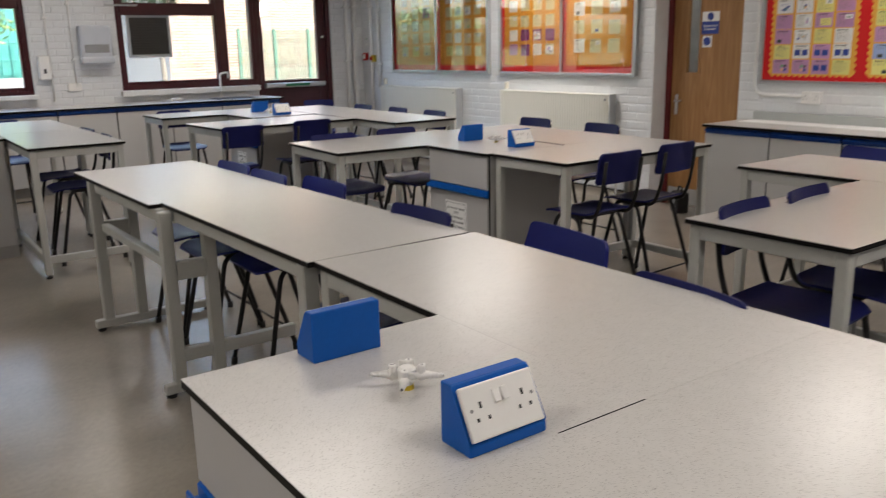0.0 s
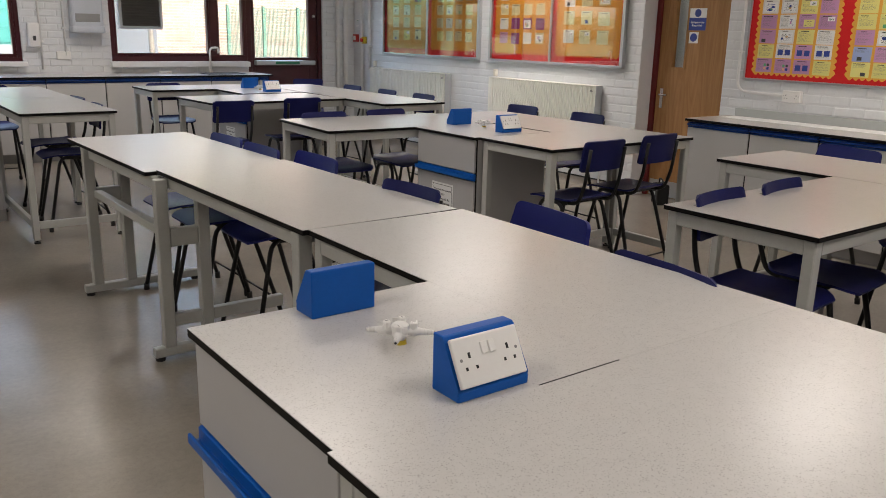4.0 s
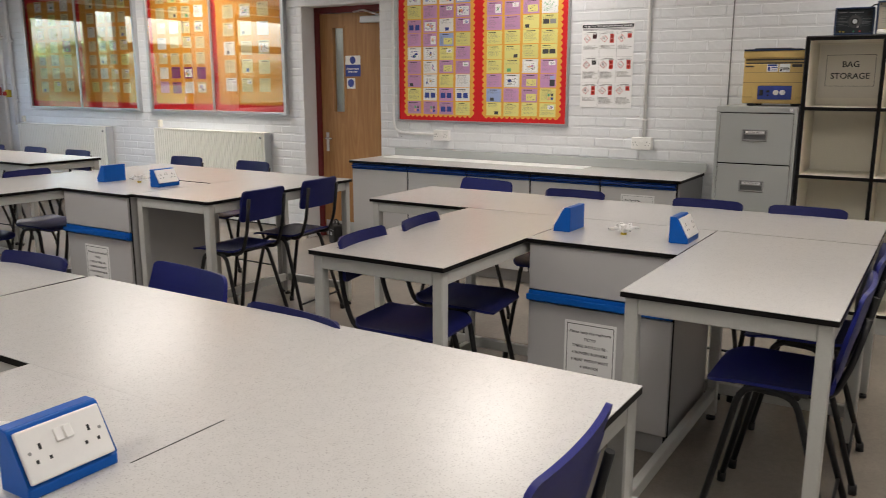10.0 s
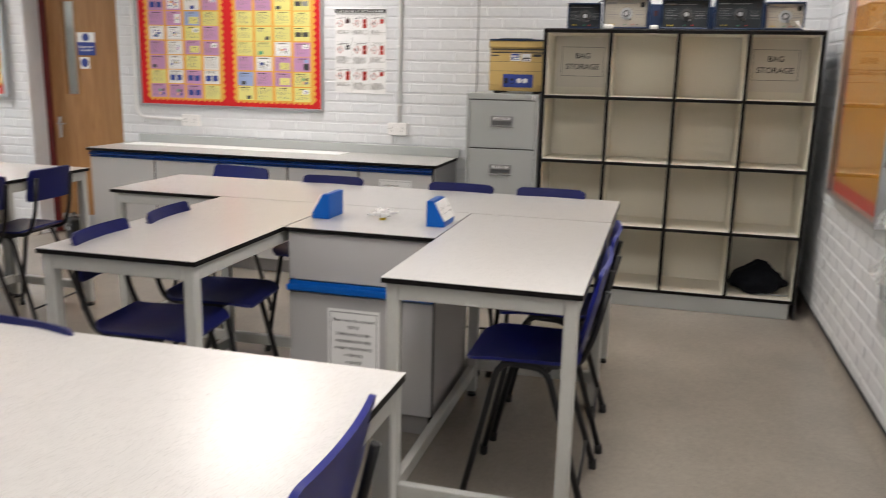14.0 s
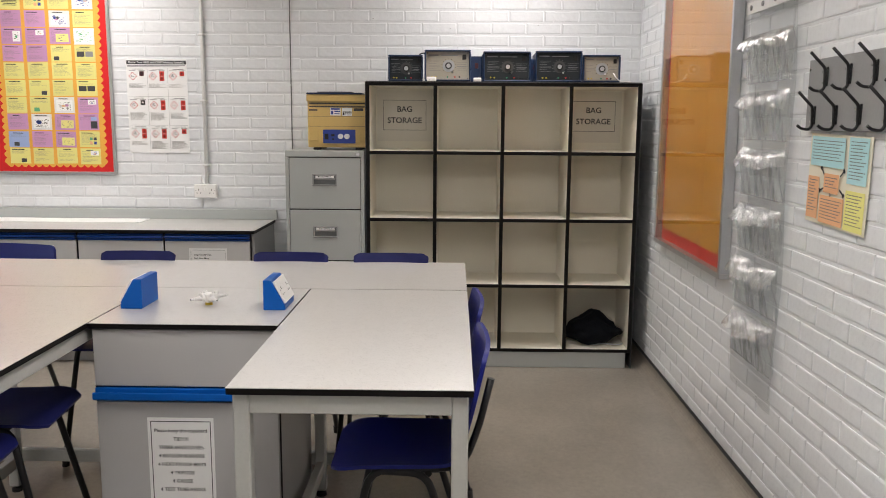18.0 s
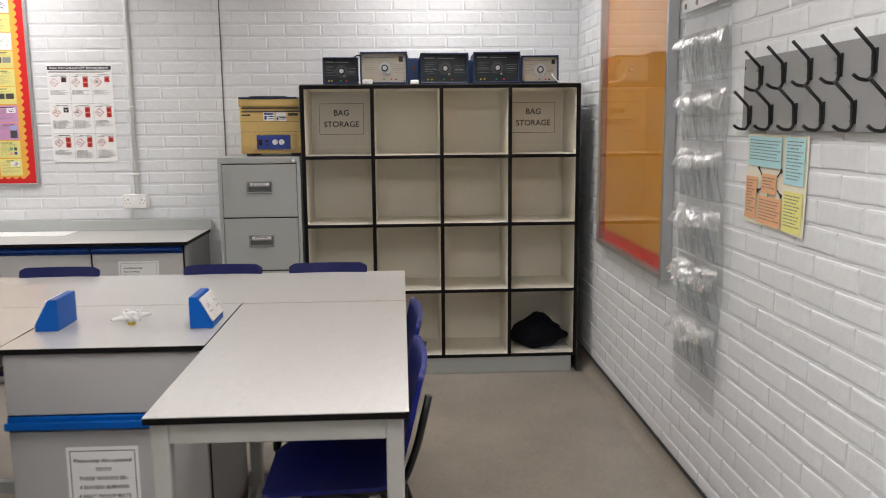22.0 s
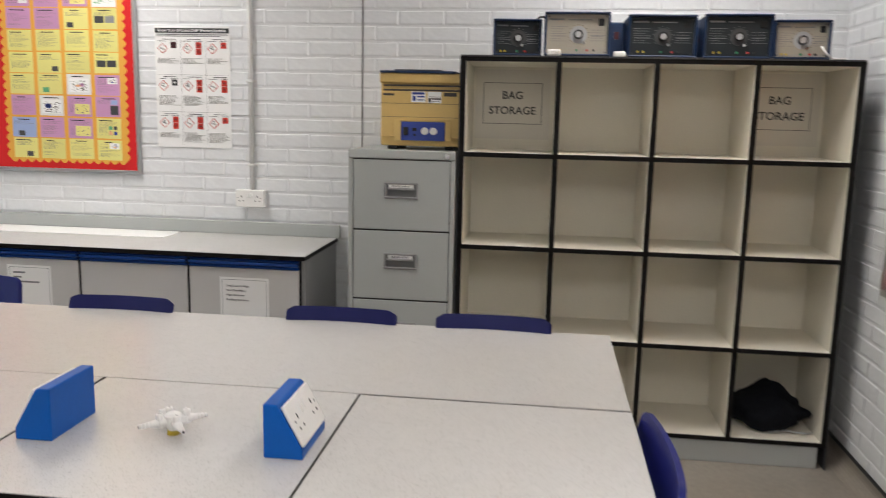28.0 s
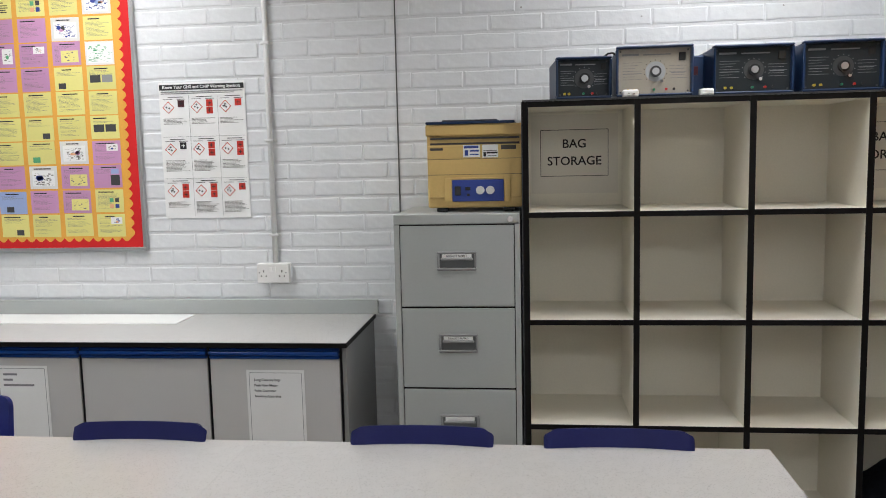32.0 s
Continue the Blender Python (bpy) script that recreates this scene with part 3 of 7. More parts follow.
# ---- inner door ----
def inner_door():
    y0, y1, top = DOOR
    w = y1 - y0
    d = structure("door_1", solid((0.055, w - 0.045, 0.008, top - 0.06, -0.135, -0.09), bevel=0.002), OAK, "closed oak-veneer door with a narrow glass panel in a dark red frame", "door")
    # the leaf is cut for its glass by building it from rails
    bm = bmesh.new()
    gx0, gx1, gz0, gz1 = 0.20, 0.335, 1.19, 1.95
    for r in ((0.055, gx0, 0.008, top - 0.06), (gx1, w - 0.045, 0.008, top - 0.06), (gx0, gx1, 0.008, gz0), (gx0, gx1, gz1, top - 0.06)):
        box(bm, r[0], r[1], r[2], r[3], -0.135, -0.09)
    d.data = mesh_of(bm, "door_1", OAK)
    d.matrix_world = on_east(y1, 0, -0.10)
    part("glass", solid((gx0, gx1, gz0, gz1, -0.116, -0.110)), GLASS, d).visible_shadow = False
    part("bead", solid((gx0 - 0.012, gx0 + 0.004, gz0 - 0.012, gz1 + 0.012, -0.089, -0.082), (gx1 - 0.004, gx1 + 0.012, gz0 - 0.012, gz1 + 0.012, -0.089, -0.082), (gx0 + 0.004, gx1 - 0.004, gz0 - 0.012, gz0 + 0.004, -0.089, -0.082), (gx0 + 0.004, gx1 - 0.004, gz1 - 0.004, gz1 + 0.012, -0.089, -0.082)), OAK, d)
    fr = part("door_frame", solid((0.0, 0.05, 0, top, -0.20, -0.07), (w - 0.04, w, 0, top, -0.20, -0.07), (0.05, w - 0.04, top - 0.055, top, -0.20, -0.07), bevel=0.003), RED_FRAME, d, "dark red gloss door frame")
    part("kick_plate", solid((0.07, w - 0.06, 0.012, 0.16, -0.0895, -0.087)), ALU, d)
    plate = part("handle_plate", solid((0.10, 0.135, 0.82, 1.0, -0.0895, -0.084), bevel=0.002), CHROME, d)
    part("lever", rod(bent([(0.118, 0.945, -0.085), (0.118, 0.945, -0.045), (0.205, 0.943, -0.045)], 0.02), 0.009), CHROME, plate)
    closer = part("door_closer", solid((w - 0.33, w - 0.07, top - 0.155, top - 0.095, -0.089, -0.045), bevel=0.006), ALU, d)
    part("closer_arm", rod([(w - 0.12, top - 0.09, -0.05), (w - 0.28, top - 0.045, -0.035), (w - 0.42, top - 0.055, -0.075)], 0.008, 6), ALU, closer)
    sign = part("sign", solid((0.345, 0.52, 1.515, 1.70, -0.0895, -0.088)), BLUE_INK, d, "blue escape route sign")
    part("sign_band", solid((0.345, 0.52, 1.62, 1.70, -0.088, -0.0872)), PAPER, sign)
    bm = bmesh.new()
    disc(bm, 0.4325, 1.66, -0.0872, 0.033, 0.0008, 20)
    part("sign_disc", bm, BLUE_INK, sign)
    words("sign_text", "Escape route\nkeep clear", 0.026, Matrix.Translation((0.4325, 1.57, -0.0878)), PAPER, sign)
    sign2 = part("sign", solid((0.36, 0.455, 1.405, 1.50, -0.0895, -0.088)), PAPER, d, "small white sign with a blue disc")
    bm = bmesh.new()
    disc(bm, 0.4075, 1.455, -0.088, 0.036, 0.0008, 20)
    part("sign_disc", bm, BLUE_INK, sign2)
    # plastered head over the opening
    structure("trim", solid((WALL_E - 0.012, WALL_E + 0.2, y0 - 0.02, y1 + 0.02, top, top + 0.012)), PAINT, "white-painted door lintel edge", "trim")


inner_door()
case = thing("equipment_case", "small black zipped case with handle on the floor beside the door", "case", facing(8.47, 4.70, 0, -32))
part("body", solid((-0.055, 0.055, -0.085, 0.085, 0.0, 0.185), bevel=0.018, seg=3), RUBBER, case)
part("handle", rod(bent([(0, -0.045, 0.183), (0, -0.045, 0.225), (0, 0.045, 0.225), (0, 0.045, 0.183)], 0.02), 0.007, 8), RUBBER, case)
part("zip_line", solid((-0.0565, -0.0545, -0.07, 0.07, 0.135, 0.139)), BOARD_GREY, case)
part("label_plate", solid((-0.0570, -0.0545, -0.025, 0.02, 0.085, 0.115)), GREY_PLASTIC, case)


# ---- windows of the north wall ----
def pane_frame(ob, x0, x1, z0, z1, bar=0.045, deep=(-0.10, -0.03), glass=True, mat=None):
    """A sash with its glass: a child of the window."""
    f = part("sash", solid((x0, x0 + bar, z0, z1, *deep), (x1 - bar, x1, z0, z1, *deep), (x0 + bar, x1 - bar, z0, z0 + bar, *deep), (x0 + bar, x1 - bar, z1 - bar, z1, *deep), bevel=0.004), mat or MAROON, ob)
    g = part("pane", solid((x0 + bar, x1 - bar, z0 + bar, z1 - bar, -0.068, -0.062)), GLASS, f)
    g.visible_shadow = False
    return f


def windows():
    # window 1
    w = WIN1[1] - WIN1[0]
    win = structure("window_1", solid((0, w, WIN1[2], WIN1[2] + 0.045, -0.14, -0.02), (0, w, WIN1[3] - 0.05, WIN1[3], -0.14, -0.02), (0, 0.05, WIN1[2] + 0.045, WIN1[3] - 0.05, -0.14, -0.02), (w - 0.05, w, WIN1[2] + 0.045, WIN1[3] - 0.05, -0.14, -0.02), (1.40, 1.57, WIN1[2] + 0.045, WIN1[3] - 0.05, -0.14, -0.02), bevel=0.004), MAROON, "wide maroon-framed window with two lower and two upper panes", "window")
    win.matrix_world = on_north(WIN1[0], 0)
    for a, b in ((0.05, 1.40), (1.57, w - 0.05)):
        pane_frame(win, a, b, 1.08, 2.02, 0.035)
        pane_frame(win, a, b, 2.025, WIN1[3] - 0.05, 0.04)
    part("transom", solid((0.051, 1.399, 1.945, 2.055, -0.125, -0.012), bevel=0.006), MAROON, win)
    part("transom", solid((1.571, w - 0.051, 1.945, 2.055, -0.125, -0.012), bevel=0.006), MAROON, win)
    sill = structure("window_sill", solid((-0.03, w + 0.03, 0.985, 1.033, -0.02, 0.10), bevel=0.006), PAINT, "white-painted window sill board", "window sill")
    sill.matrix_world = on_north(WIN1[0], 0)
    # window 2 with a side light
    x = lambda v: v - WIN2[0]
    win = structure("window_2", solid((0, x(6.985), 1.035, 1.10, -0.14, -0.02), (0, x(6.985), 2.44, 2.50, -0.14, -0.02), (0, 0.05, 1.10, 2.44, -0.14, -0.02), (x(6.50), x(6.61), 1.10, 2.44, -0.14, -0.02), (x(6.94), x(6.985), 1.10, 2.44, -0.14, -0.02), bevel=0.004), MAROON, "maroon-framed window with a top vent, a fixed pane and a side light", "window")
    win.matrix_world = on_north(WIN2[0], 0)
    pane_frame(win, 0.05, x(6.50), 1.10, 1.955, 0.03)
    pane_frame(win, 0.05, x(6.50), 1.96, 2.44, 0.05)
    pane_frame(win, x(6.61), x(6.94), 1.10, 2.44, 0.012)
    part("transom", solid((0.051, x(6.50) - 0.001, 1.885, 2.025, -0.125, -0.012), bevel=0.006), MAROON, win)
    stay = part("window_stay", solid((-0.10, 0.26, 1.985, 2.005, -0.015, 0.01), bevel=0.004), ALU, win)
    sill = structure("window_sill", solid((-0.03, x(6.97), 0.97, 1.033, -0.02, 0.10), bevel=0.006), PAINT, "white-painted window sill board", "window sill")
    sill.matrix_world = on_north(WIN2[0], 0)
    # garden door
    d0, d1 = x(6.985), x(WIN2[1])
    door = structure("door_2", solid((d0, d0 + 0.06, 0, 2.50, -0.14, -0.02), (d1 - 0.06, d1, 0, 2.50, -0.14, -0.02), (d0 + 0.06, d1 - 0.06, 2.40, 2.50, -0.14, -0.02), bevel=0.004), MAROON, "closed maroon glazed fire exit door with a push bar", "door")
    door.matrix_world = on_north(WIN2[0], 0)
    a, b = d0 + 0.065, d1 - 0.065
    leaf = part("door_leaf", solid((a, a + 0.05, 0.02, 2.395, -0.11, -0.05), (b - 0.12, b, 0.02, 2.395, -0.11, -0.05), (a + 0.05, b - 0.12, 0.02, 1.08, -0.11, -0.05), (a + 0.05, b - 0.12, 2.28, 2.395, -0.11, -0.05), bevel=0.004), MAROON, door)
    g = part("pane", solid((a + 0.05, b - 0.12, 1.08, 2.28, -0.085, -0.078)), GLASS, leaf)
    g.visible_shadow = False
    bar = part("push_bar", solid((a + 0.03, b - 0.06, 0.985, 1.045, -0.05, 0.03), bevel=0.01, seg=2), ALU, door, "aluminium panic push bar")
    part("bar_label", solid((a + 0.30, b - 0.30, 1.0, 1.032, 0.0305, 0.0315)), GREEN, bar)
    part("door_blind", rod([(a + 0.02, 2.30, -0.02), (b - 0.06, 2.30, -0.02)], 0.032, 12), RUBBER, door, "rolled dark blind")
    part("bell_knob", rod([(b - 0.05, 1.62, -0.05), (b - 0.05, 1.62, -0.02)], 0.016, 10), WHITE, door)


windows()


def roller_blind(x0, x1, z):
    t = thing("roller_blind", "black roller blind rolled up on a white bracket above the window", "blind", on_north(x0, z))
    part("cassette", solid((0, x1 - x0, 0.0, 0.11, 0.0, 0.10), bevel=0.02, seg=2), RUBBER, t)
    part("bottom_bar", solid((-0.05, x1 - x0 + 0.02, -0.022, -0.002, 0.02, 0.05), bevel=0.004), WHITE, t)


roller_blind(5.2, 7.05, 2.52)
roller_blind(1.4, 4.3, 2.58)


def window_vent(x0, x1, z0, z1):
    t = thing("window_vent", "dark louvred window ventilator with a pale rim, set in the glass", "ventilator", on_north(x0, z0, 0.0))
    w, h = x1 - x0, z1 - z0
    part("rim", solid((-0.035, 0.0, -0.035, h + 0.035, -0.10, -0.03), (w, w + 0.03, -0.035, h + 0.035, -0.10, -0.03), (0, w, -0.035, 0, -0.10, -0.03), (0, w, h, h + 0.035, -0.10, -0.03), bevel=0.012, seg=2), GREY_PLASTIC, t)
    part("backing", solid((0, w, 0, h, -0.095, -0.055)), GRILLE, t)
    for k in range(14):
        z = h * (k + 0.5) / 14
        part("slat", solid((0.01, w - 0.01, z - 0.008, z + 0.006, -0.055, -0.038), bevel=0.003), GRILLE, t)


window_vent(5.46, 5.90, 1.44, 1.86)
window_vent(1.53, 1.95, 1.52, 1.93)

exit_sign = thing("exit_sign", "green fire exit sign with white symbols above the door", "sign", on_north(7.36, 2.545))
part("plate", solid((0, 0.45, 0.0, 0.15, 0.0, 0.01)), GREEN, exit_sign)
bars("print", [(0.03, 0.13, 0.08, 0.11), (0.03, 0.13, 0.04, 0.06), (0.18, 0.27, 0.03, 0.12), (0.34, 0.36, 0.02, 0.12), (0.31, 0.39, 0.08, 0.10)], PAPER, exit_sign, 0.01)


def pipe(m, length, r, label, clips=(0.6, 1.3, 2.0)):
    t = thing("pipe", label, "pipe", m)
    part("tube", rod([(0, 0, r + 0.012), (0, length, r + 0.012)], r, 12), PAINT, t)
    for c in clips:
        if c < length:
            part("clip", solid((-r - 0.012, r + 0.012, c - 0.012, c + 0.012, 0.0, r * 2 + 0.016), bevel=0.004), PAINT, t)
    return t


pipe(on_north(8.27, 0), CEILING, 0.028, "white-painted vertical heating pipe in the corner")
pipe(on_north(8.39, 0), CEILING, 0.034, "thick white-painted vertical pipe in the corner")
pipe(on_east(9.93, 0), CEILING, 0.022, "white-painted vertical pipe on the brick wall")
pipe(on_east(9.74, 0.95), CEILING - 0.95, 0.022, "white-painted vertical pipe above the radiator", (0.3, 1.0))
pipe(on_north(4.55, 0.95), CEILING - 0.95, 0.012, "thin white-painted conduit on the brick wall", (0.3, 0.9, 1.5))
pipe(on_north(4.80, 1.1), CEILING - 1.1, 0.012, "thin white-painted conduit above a socket box", (0.3, 0.9))


def radiator(y_left, y_right, z0, z1):
    w, h = y_left - y_right, z1 - z0
    t = thing("radiator", "cream ribbed panel radiator fixed to the brick wall", "radiator", on_east(y_left, z0, 0.0), "radiators")
    bm = bmesh.new()
    n = int(w / 0.034)
    prof = []
    for k in range(n):
        a = 0.03 + (w - 0.06) * k / n
        s = (w - 0.06) / n
        prof += [(a, 0.098), (a + s * 0.52, 0.098), (a + s * 0.64, 0.082), (a + s * 0.88, 0.082)]
    prof = [(0.0, 0.04), (0.0, 0.095), (0.02, 0.099)] + prof + [(w - 0.02, 0.099), (w, 0.095), (w, 0.04)]
    lo, hi = [bm.verts.new((x, 0.0, z)) for x, z in prof], [bm.verts.new((x, h, z)) for x, z in prof]
    for k in range(len(prof) - 1):
        bm.faces.new((lo[k], lo[k + 1], hi[k + 1], hi[k]))
    bm.faces.new(lo)
    bm.faces.new(hi[::-1])
    part("front_panel", bm, RADIATOR, t)
    part("back_panel", solid((0.02, w - 0.02, 0.01, h - 0.01, 0.012, 0.038), bevel=0.004), RADIATOR, t)
    part("top_grille", solid((0.0, w, h, h + 0.012, 0.012, 0.10), bevel=0.003), RADIATOR, t)
    part("side_cover", solid((-0.006, 0.0, 0.0, h + 0.01, 0.012, 0.098)), RADIATOR, t)
    part("side_cover", solid((w, w + 0.006, 0.0, h + 0.01, 0.012, 0.098)), GREY_PLASTIC, t)
    part("pipe_tail", rod(bent([(w - 0.03, 0.03, 0.05), (w + 0.07, 0.03, 0.05), (w + 0.07, -z0 + 0.01, 0.05)], 0.03), 0.009, 8), PAINT, t)
    part("valve", rod([(w + 0.07, -0.01, 0.05), (w + 0.07, 0.09, 0.05)], 0.02, 12), WHITE, t)
    part("thermostat", solid((0.03, 0.07, h + 0.02, h + 0.095, 0.03, 0.07), bevel=0.008, seg=2), CREAM, t)
    part("vent_plug", rod([(w - 0.05, h - 0.04, 0.098), (w - 0.05, h - 0.04, 0.106)], 0.012, 10), CHROME, t)


radiator(9.62, 7.94, 0.36, 0.97)
radiator(7.13, 5.545, 0.36, 0.98)


# ---- laboratory tables ----
def table_top(t, l, w, z, name="tabletop", thick=0.018):
    """A laminate sheet on a black core, whose edge shows all round."""
    core = part(name, solid((-l / 2, l / 2, -w / 2, w / 2, z - thick, z - 0.002), ), EDGE, t, "black-edged laminate top")
    part("laminate", solid((-l / 2, l / 2, -w / 2, w / 2, z - 0.002, z)), TOP, core, "speckled pale grey laminate face")


def lab_table(x, y, turn, l=1.25, w=0.605, z=0.84, rails="end_left end_right back", label=""):
    """Local x along the length. A square-tube steel frame under a black-edged top."""
    t = thing("lab_table", label or "speckled grey laminate laboratory table with black edges and steel frame", "table", facing(x, y, 0, turn), "laboratory tables")
    table_top(t, l, w, z)
    s, u = 0.042, z - 0.0185
    ex, ey = l / 2 - 0.012, w / 2 - 0.012
    for sx in (-1, 1):
        for sy in (-1, 1):
            a, b = sx * ex, sx * (ex - s)
            c, d = sy * ey, sy * (ey - s)
            leg = part("leg", solid((min(a, b), max(a, b), min(c, d), max(c, d), 0.025, u), bevel=0.004), STEEL, t)
            bm = bmesh.new()
            disc(bm, (a + b) / 2, (c + d) / 2, 0.0, 0.02, 0.012, 12)
            disc(bm, (a + b) / 2, (c + d) / 2, 0.012, 0.007, 0.014, 8)
            part("foot", bm, RUBBER, leg, "black levelling foot")
    for sy in (-1, 1):
        a, b = sorted((sy * ey, sy * (ey - 0.03)))
        part("apron", solid((-ex + s, ex - s, a, b, u - 0.052, u), bevel=0.003), STEEL, t)
    for sx in (-1, 1):
        a, b = sorted((sx * ex, sx * (ex - 0.03)))
        part("apron", solid((a, b, -ey + s, ey - s, u - 0.052, u), bevel=0.003), STEEL, t)
    low = (0.10, 0.15)
    if "back" in rails:
        part("stretcher", solid((-ex + s, ex - s, ey - s + 0.006, ey - 0.006, *low), bevel=0.003), STEEL, t)
    if "end_left" in rails:
        part("stretcher", solid((-ex + 0.006, -ex + s - 0.006, -ey + s, ey - s, *low), bevel=0.003), STEEL, t)
    if "end_right" in rails:
        part("stretcher", solid((ex - s + 0.006, ex - 0.006, -ey + s, ey - s, *low), bevel=0.003), STEEL, t)
    return t


def adjustable_table(x, y, turn, l, w, z, near=0.06, far=0.06, rail=True):
    """Local x along the length. Two telescopic end frames on foot bars, their posts along one side."""
    t = thing("adjustable_table", "height-adjustable speckled grey table on telescopic steel end frames", "table", facing(x, y, 0, turn), "laboratory tables")
    table_top(t, l, w, z)
    u, ey = z - 0.0185, w / 2 - 0.02
    reach = l / 2 - (0.08 if far is None else far + 0.055)
    for sx in (-1, 1) if far is not None else (-1,):
        e = l / 2 - far if sx > 0 else near - l / 2
        a, b = e - 0.024, e + 0.024
        p = ey + 0.018
        part("foot_bar", solid((a, b, p - 0.60, p + 0.045, 0.018, 0.06), bevel=0.004), STEEL, t)
        part("upright", solid((a, b, p - 0.052, p, 0.06, u), bevel=0.004), STEEL, t)
        part("sleeve", solid((a, b, p - 0.23, p - 0.178, 0.06, u - 0.05), bevel=0.004), STEEL, t)
        part("bracket", solid((a + 0.004, b - 0.004, p - 0.178, p - 0.052, 0.515, 0.595), bevel=0.004), STEEL, t)
        if sx < 0 and rail:
            part("foot_rail", solid((a + 0.006, b - 0.006, p - 0.58, p - 0.23, 0.15, 0.205), (a + 0.006, b - 0.006, p - 0.178, p - 0.052, 0.15, 0.205), bevel=0.003), STEEL, t)
        for fy in (p + 0.018, p - 0.57):
            bm = bmesh.new()
            disc(bm, e, fy, 0.0, 0.022, 0.018, 12)
            part("foot", bm, RUBBER, t)
        c, d = sorted((e - sx * 0.024, e - sx * 0.054))
        part("apron", solid((c, d, -ey + 0.03, ey - 0.05, u - 0.05, u), bevel=0.003), STEEL, t)
    for sy in (-1, 1):
        c, d = sorted((sy * ey, sy * (ey - 0.03)))
        part("apron", solid((-l / 2 + near + 0.055, reach, c, d, u - 0.055, u), bevel=0.003), STEEL, t)
    if rail:
        part("stretcher", solid((-l / 2 + near + 0.024, l / 2 - far - 0.024, ey - 0.06, ey - 0.02, 0.545, 0.585), bevel=0.003), STEEL, t)
    return t


TIDY = "Please keep this cupboard\nTIDY!!!\nTHERE SHOULD BE:-\n4 BUNSEN BURNERS\n4 HEAT PROOF MATS\n4 TRIPODS\n4 GAUZE\n4 TEST TUBE RACKS"


def service_pedestal(x0, x1, y0, y1, turn, z=0.84, notice=True):
    """A service cupboard; its local front faces -x before the turn."""
    cx, cy = (x0 + x1) / 2, (y0 + y1) / 2
    l, w = x1 - x0, y1 - y0
    t = thing("service_pedestal", "grey melamine service cupboard with blue handle rail and speckled top", "cupboard", facing(cx, cy, 0, turn), "service pedestals")
    table_top(t, l, w, z, "worktop")
    hx, hy, u = l / 2 - 0.012, w / 2 - 0.004, z - 0.0185
    part("side_panel", solid((-hx + 0.02, hx, -hy, -hy + 0.018, 0.0, u), bevel=0.0015), PANEL, t)
    part("side_panel", solid((-hx + 0.02, hx, hy - 0.018, hy, 0.0, u), bevel=0.0015), PANEL, t)
    part("edge_strip", solid((-hx + 0.012, -hx + 0.02, -hy, -hy + 0.018, 0.0, u)), EDGE, t)
    part("edge_strip", solid((-hx + 0.012, -hx + 0.02, hy - 0.018, hy, 0.0, u)), EDGE, t)
    part("back_panel", solid((hx - 0.018, hx, -hy + 0.018, hy - 0.018, 0.0, u)), PANEL, t)
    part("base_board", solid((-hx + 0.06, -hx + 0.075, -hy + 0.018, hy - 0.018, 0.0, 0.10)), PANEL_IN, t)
    part("fascia", solid((-hx, -hx + 0.018, -hy + 0.004, hy - 0.004, 0.626, u - 0.004), bevel=0.002), PANEL, t)
    door = part("door", solid((-hx, -hx + 0.018, -hy + 0.004, hy - 0.004, 0.105, 0.572), bevel=0.002), PANEL, t)
    bm = solid((-hx - 0.004, -hx + 0.018, -hy + 0.003, hy - 0.003, 0.577, 0.621), (-hx - 0.022, -hx - 0.002, -hy + 0.003, hy - 0.003, 0.583, 0.593), (-hx - 0.028, -hx - 0.020, -hy + 0.003, hy - 0.003, 0.586, 0.611), bevel=0.003)
    part("handle_rail", bm, BLUE, door, "blue full-width handle rail")
    if not notice:
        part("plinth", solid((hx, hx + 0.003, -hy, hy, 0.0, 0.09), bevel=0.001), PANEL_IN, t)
    if notice:
        yl = hy - 0.18
        sheet_ = part("notice", solid((-hx - 0.0012, -hx, yl - 0.21, yl + 0.01, 0.215, 0.52)), PAPER, door, "laminated white notice")
        m = Matrix(((0, 0, -1, -hx - 0.0014), (-1, 0, 0, yl - 0.10), (0, 1, 0, 0.372), (0, 0, 0, 1)))
        words("notice_text", TIDY, 0.0168, m, INK, sheet_, 1.75)
        m2 = Matrix(((0, 0, -1, -hx - 0.0012), (-1, 0, 0, yl - 0.10), (0, 1, 0, 0.3675), (0, 0, 0, 1)))
        b = solid((-0.10, 0.10, 0.138, 0.1405, 0, 0.0005), (-0.10, 0.10, -0.1405, -0.138, 0, 0.0005), (-0.10, -0.0975, -0.138, 0.138, 0, 0.0005), (0.0975, 0.10, -0.138, 0.138, 0, 0.0005))
        b.transform(m2)
        part("notice_border", b, INK, sheet_)
    return t


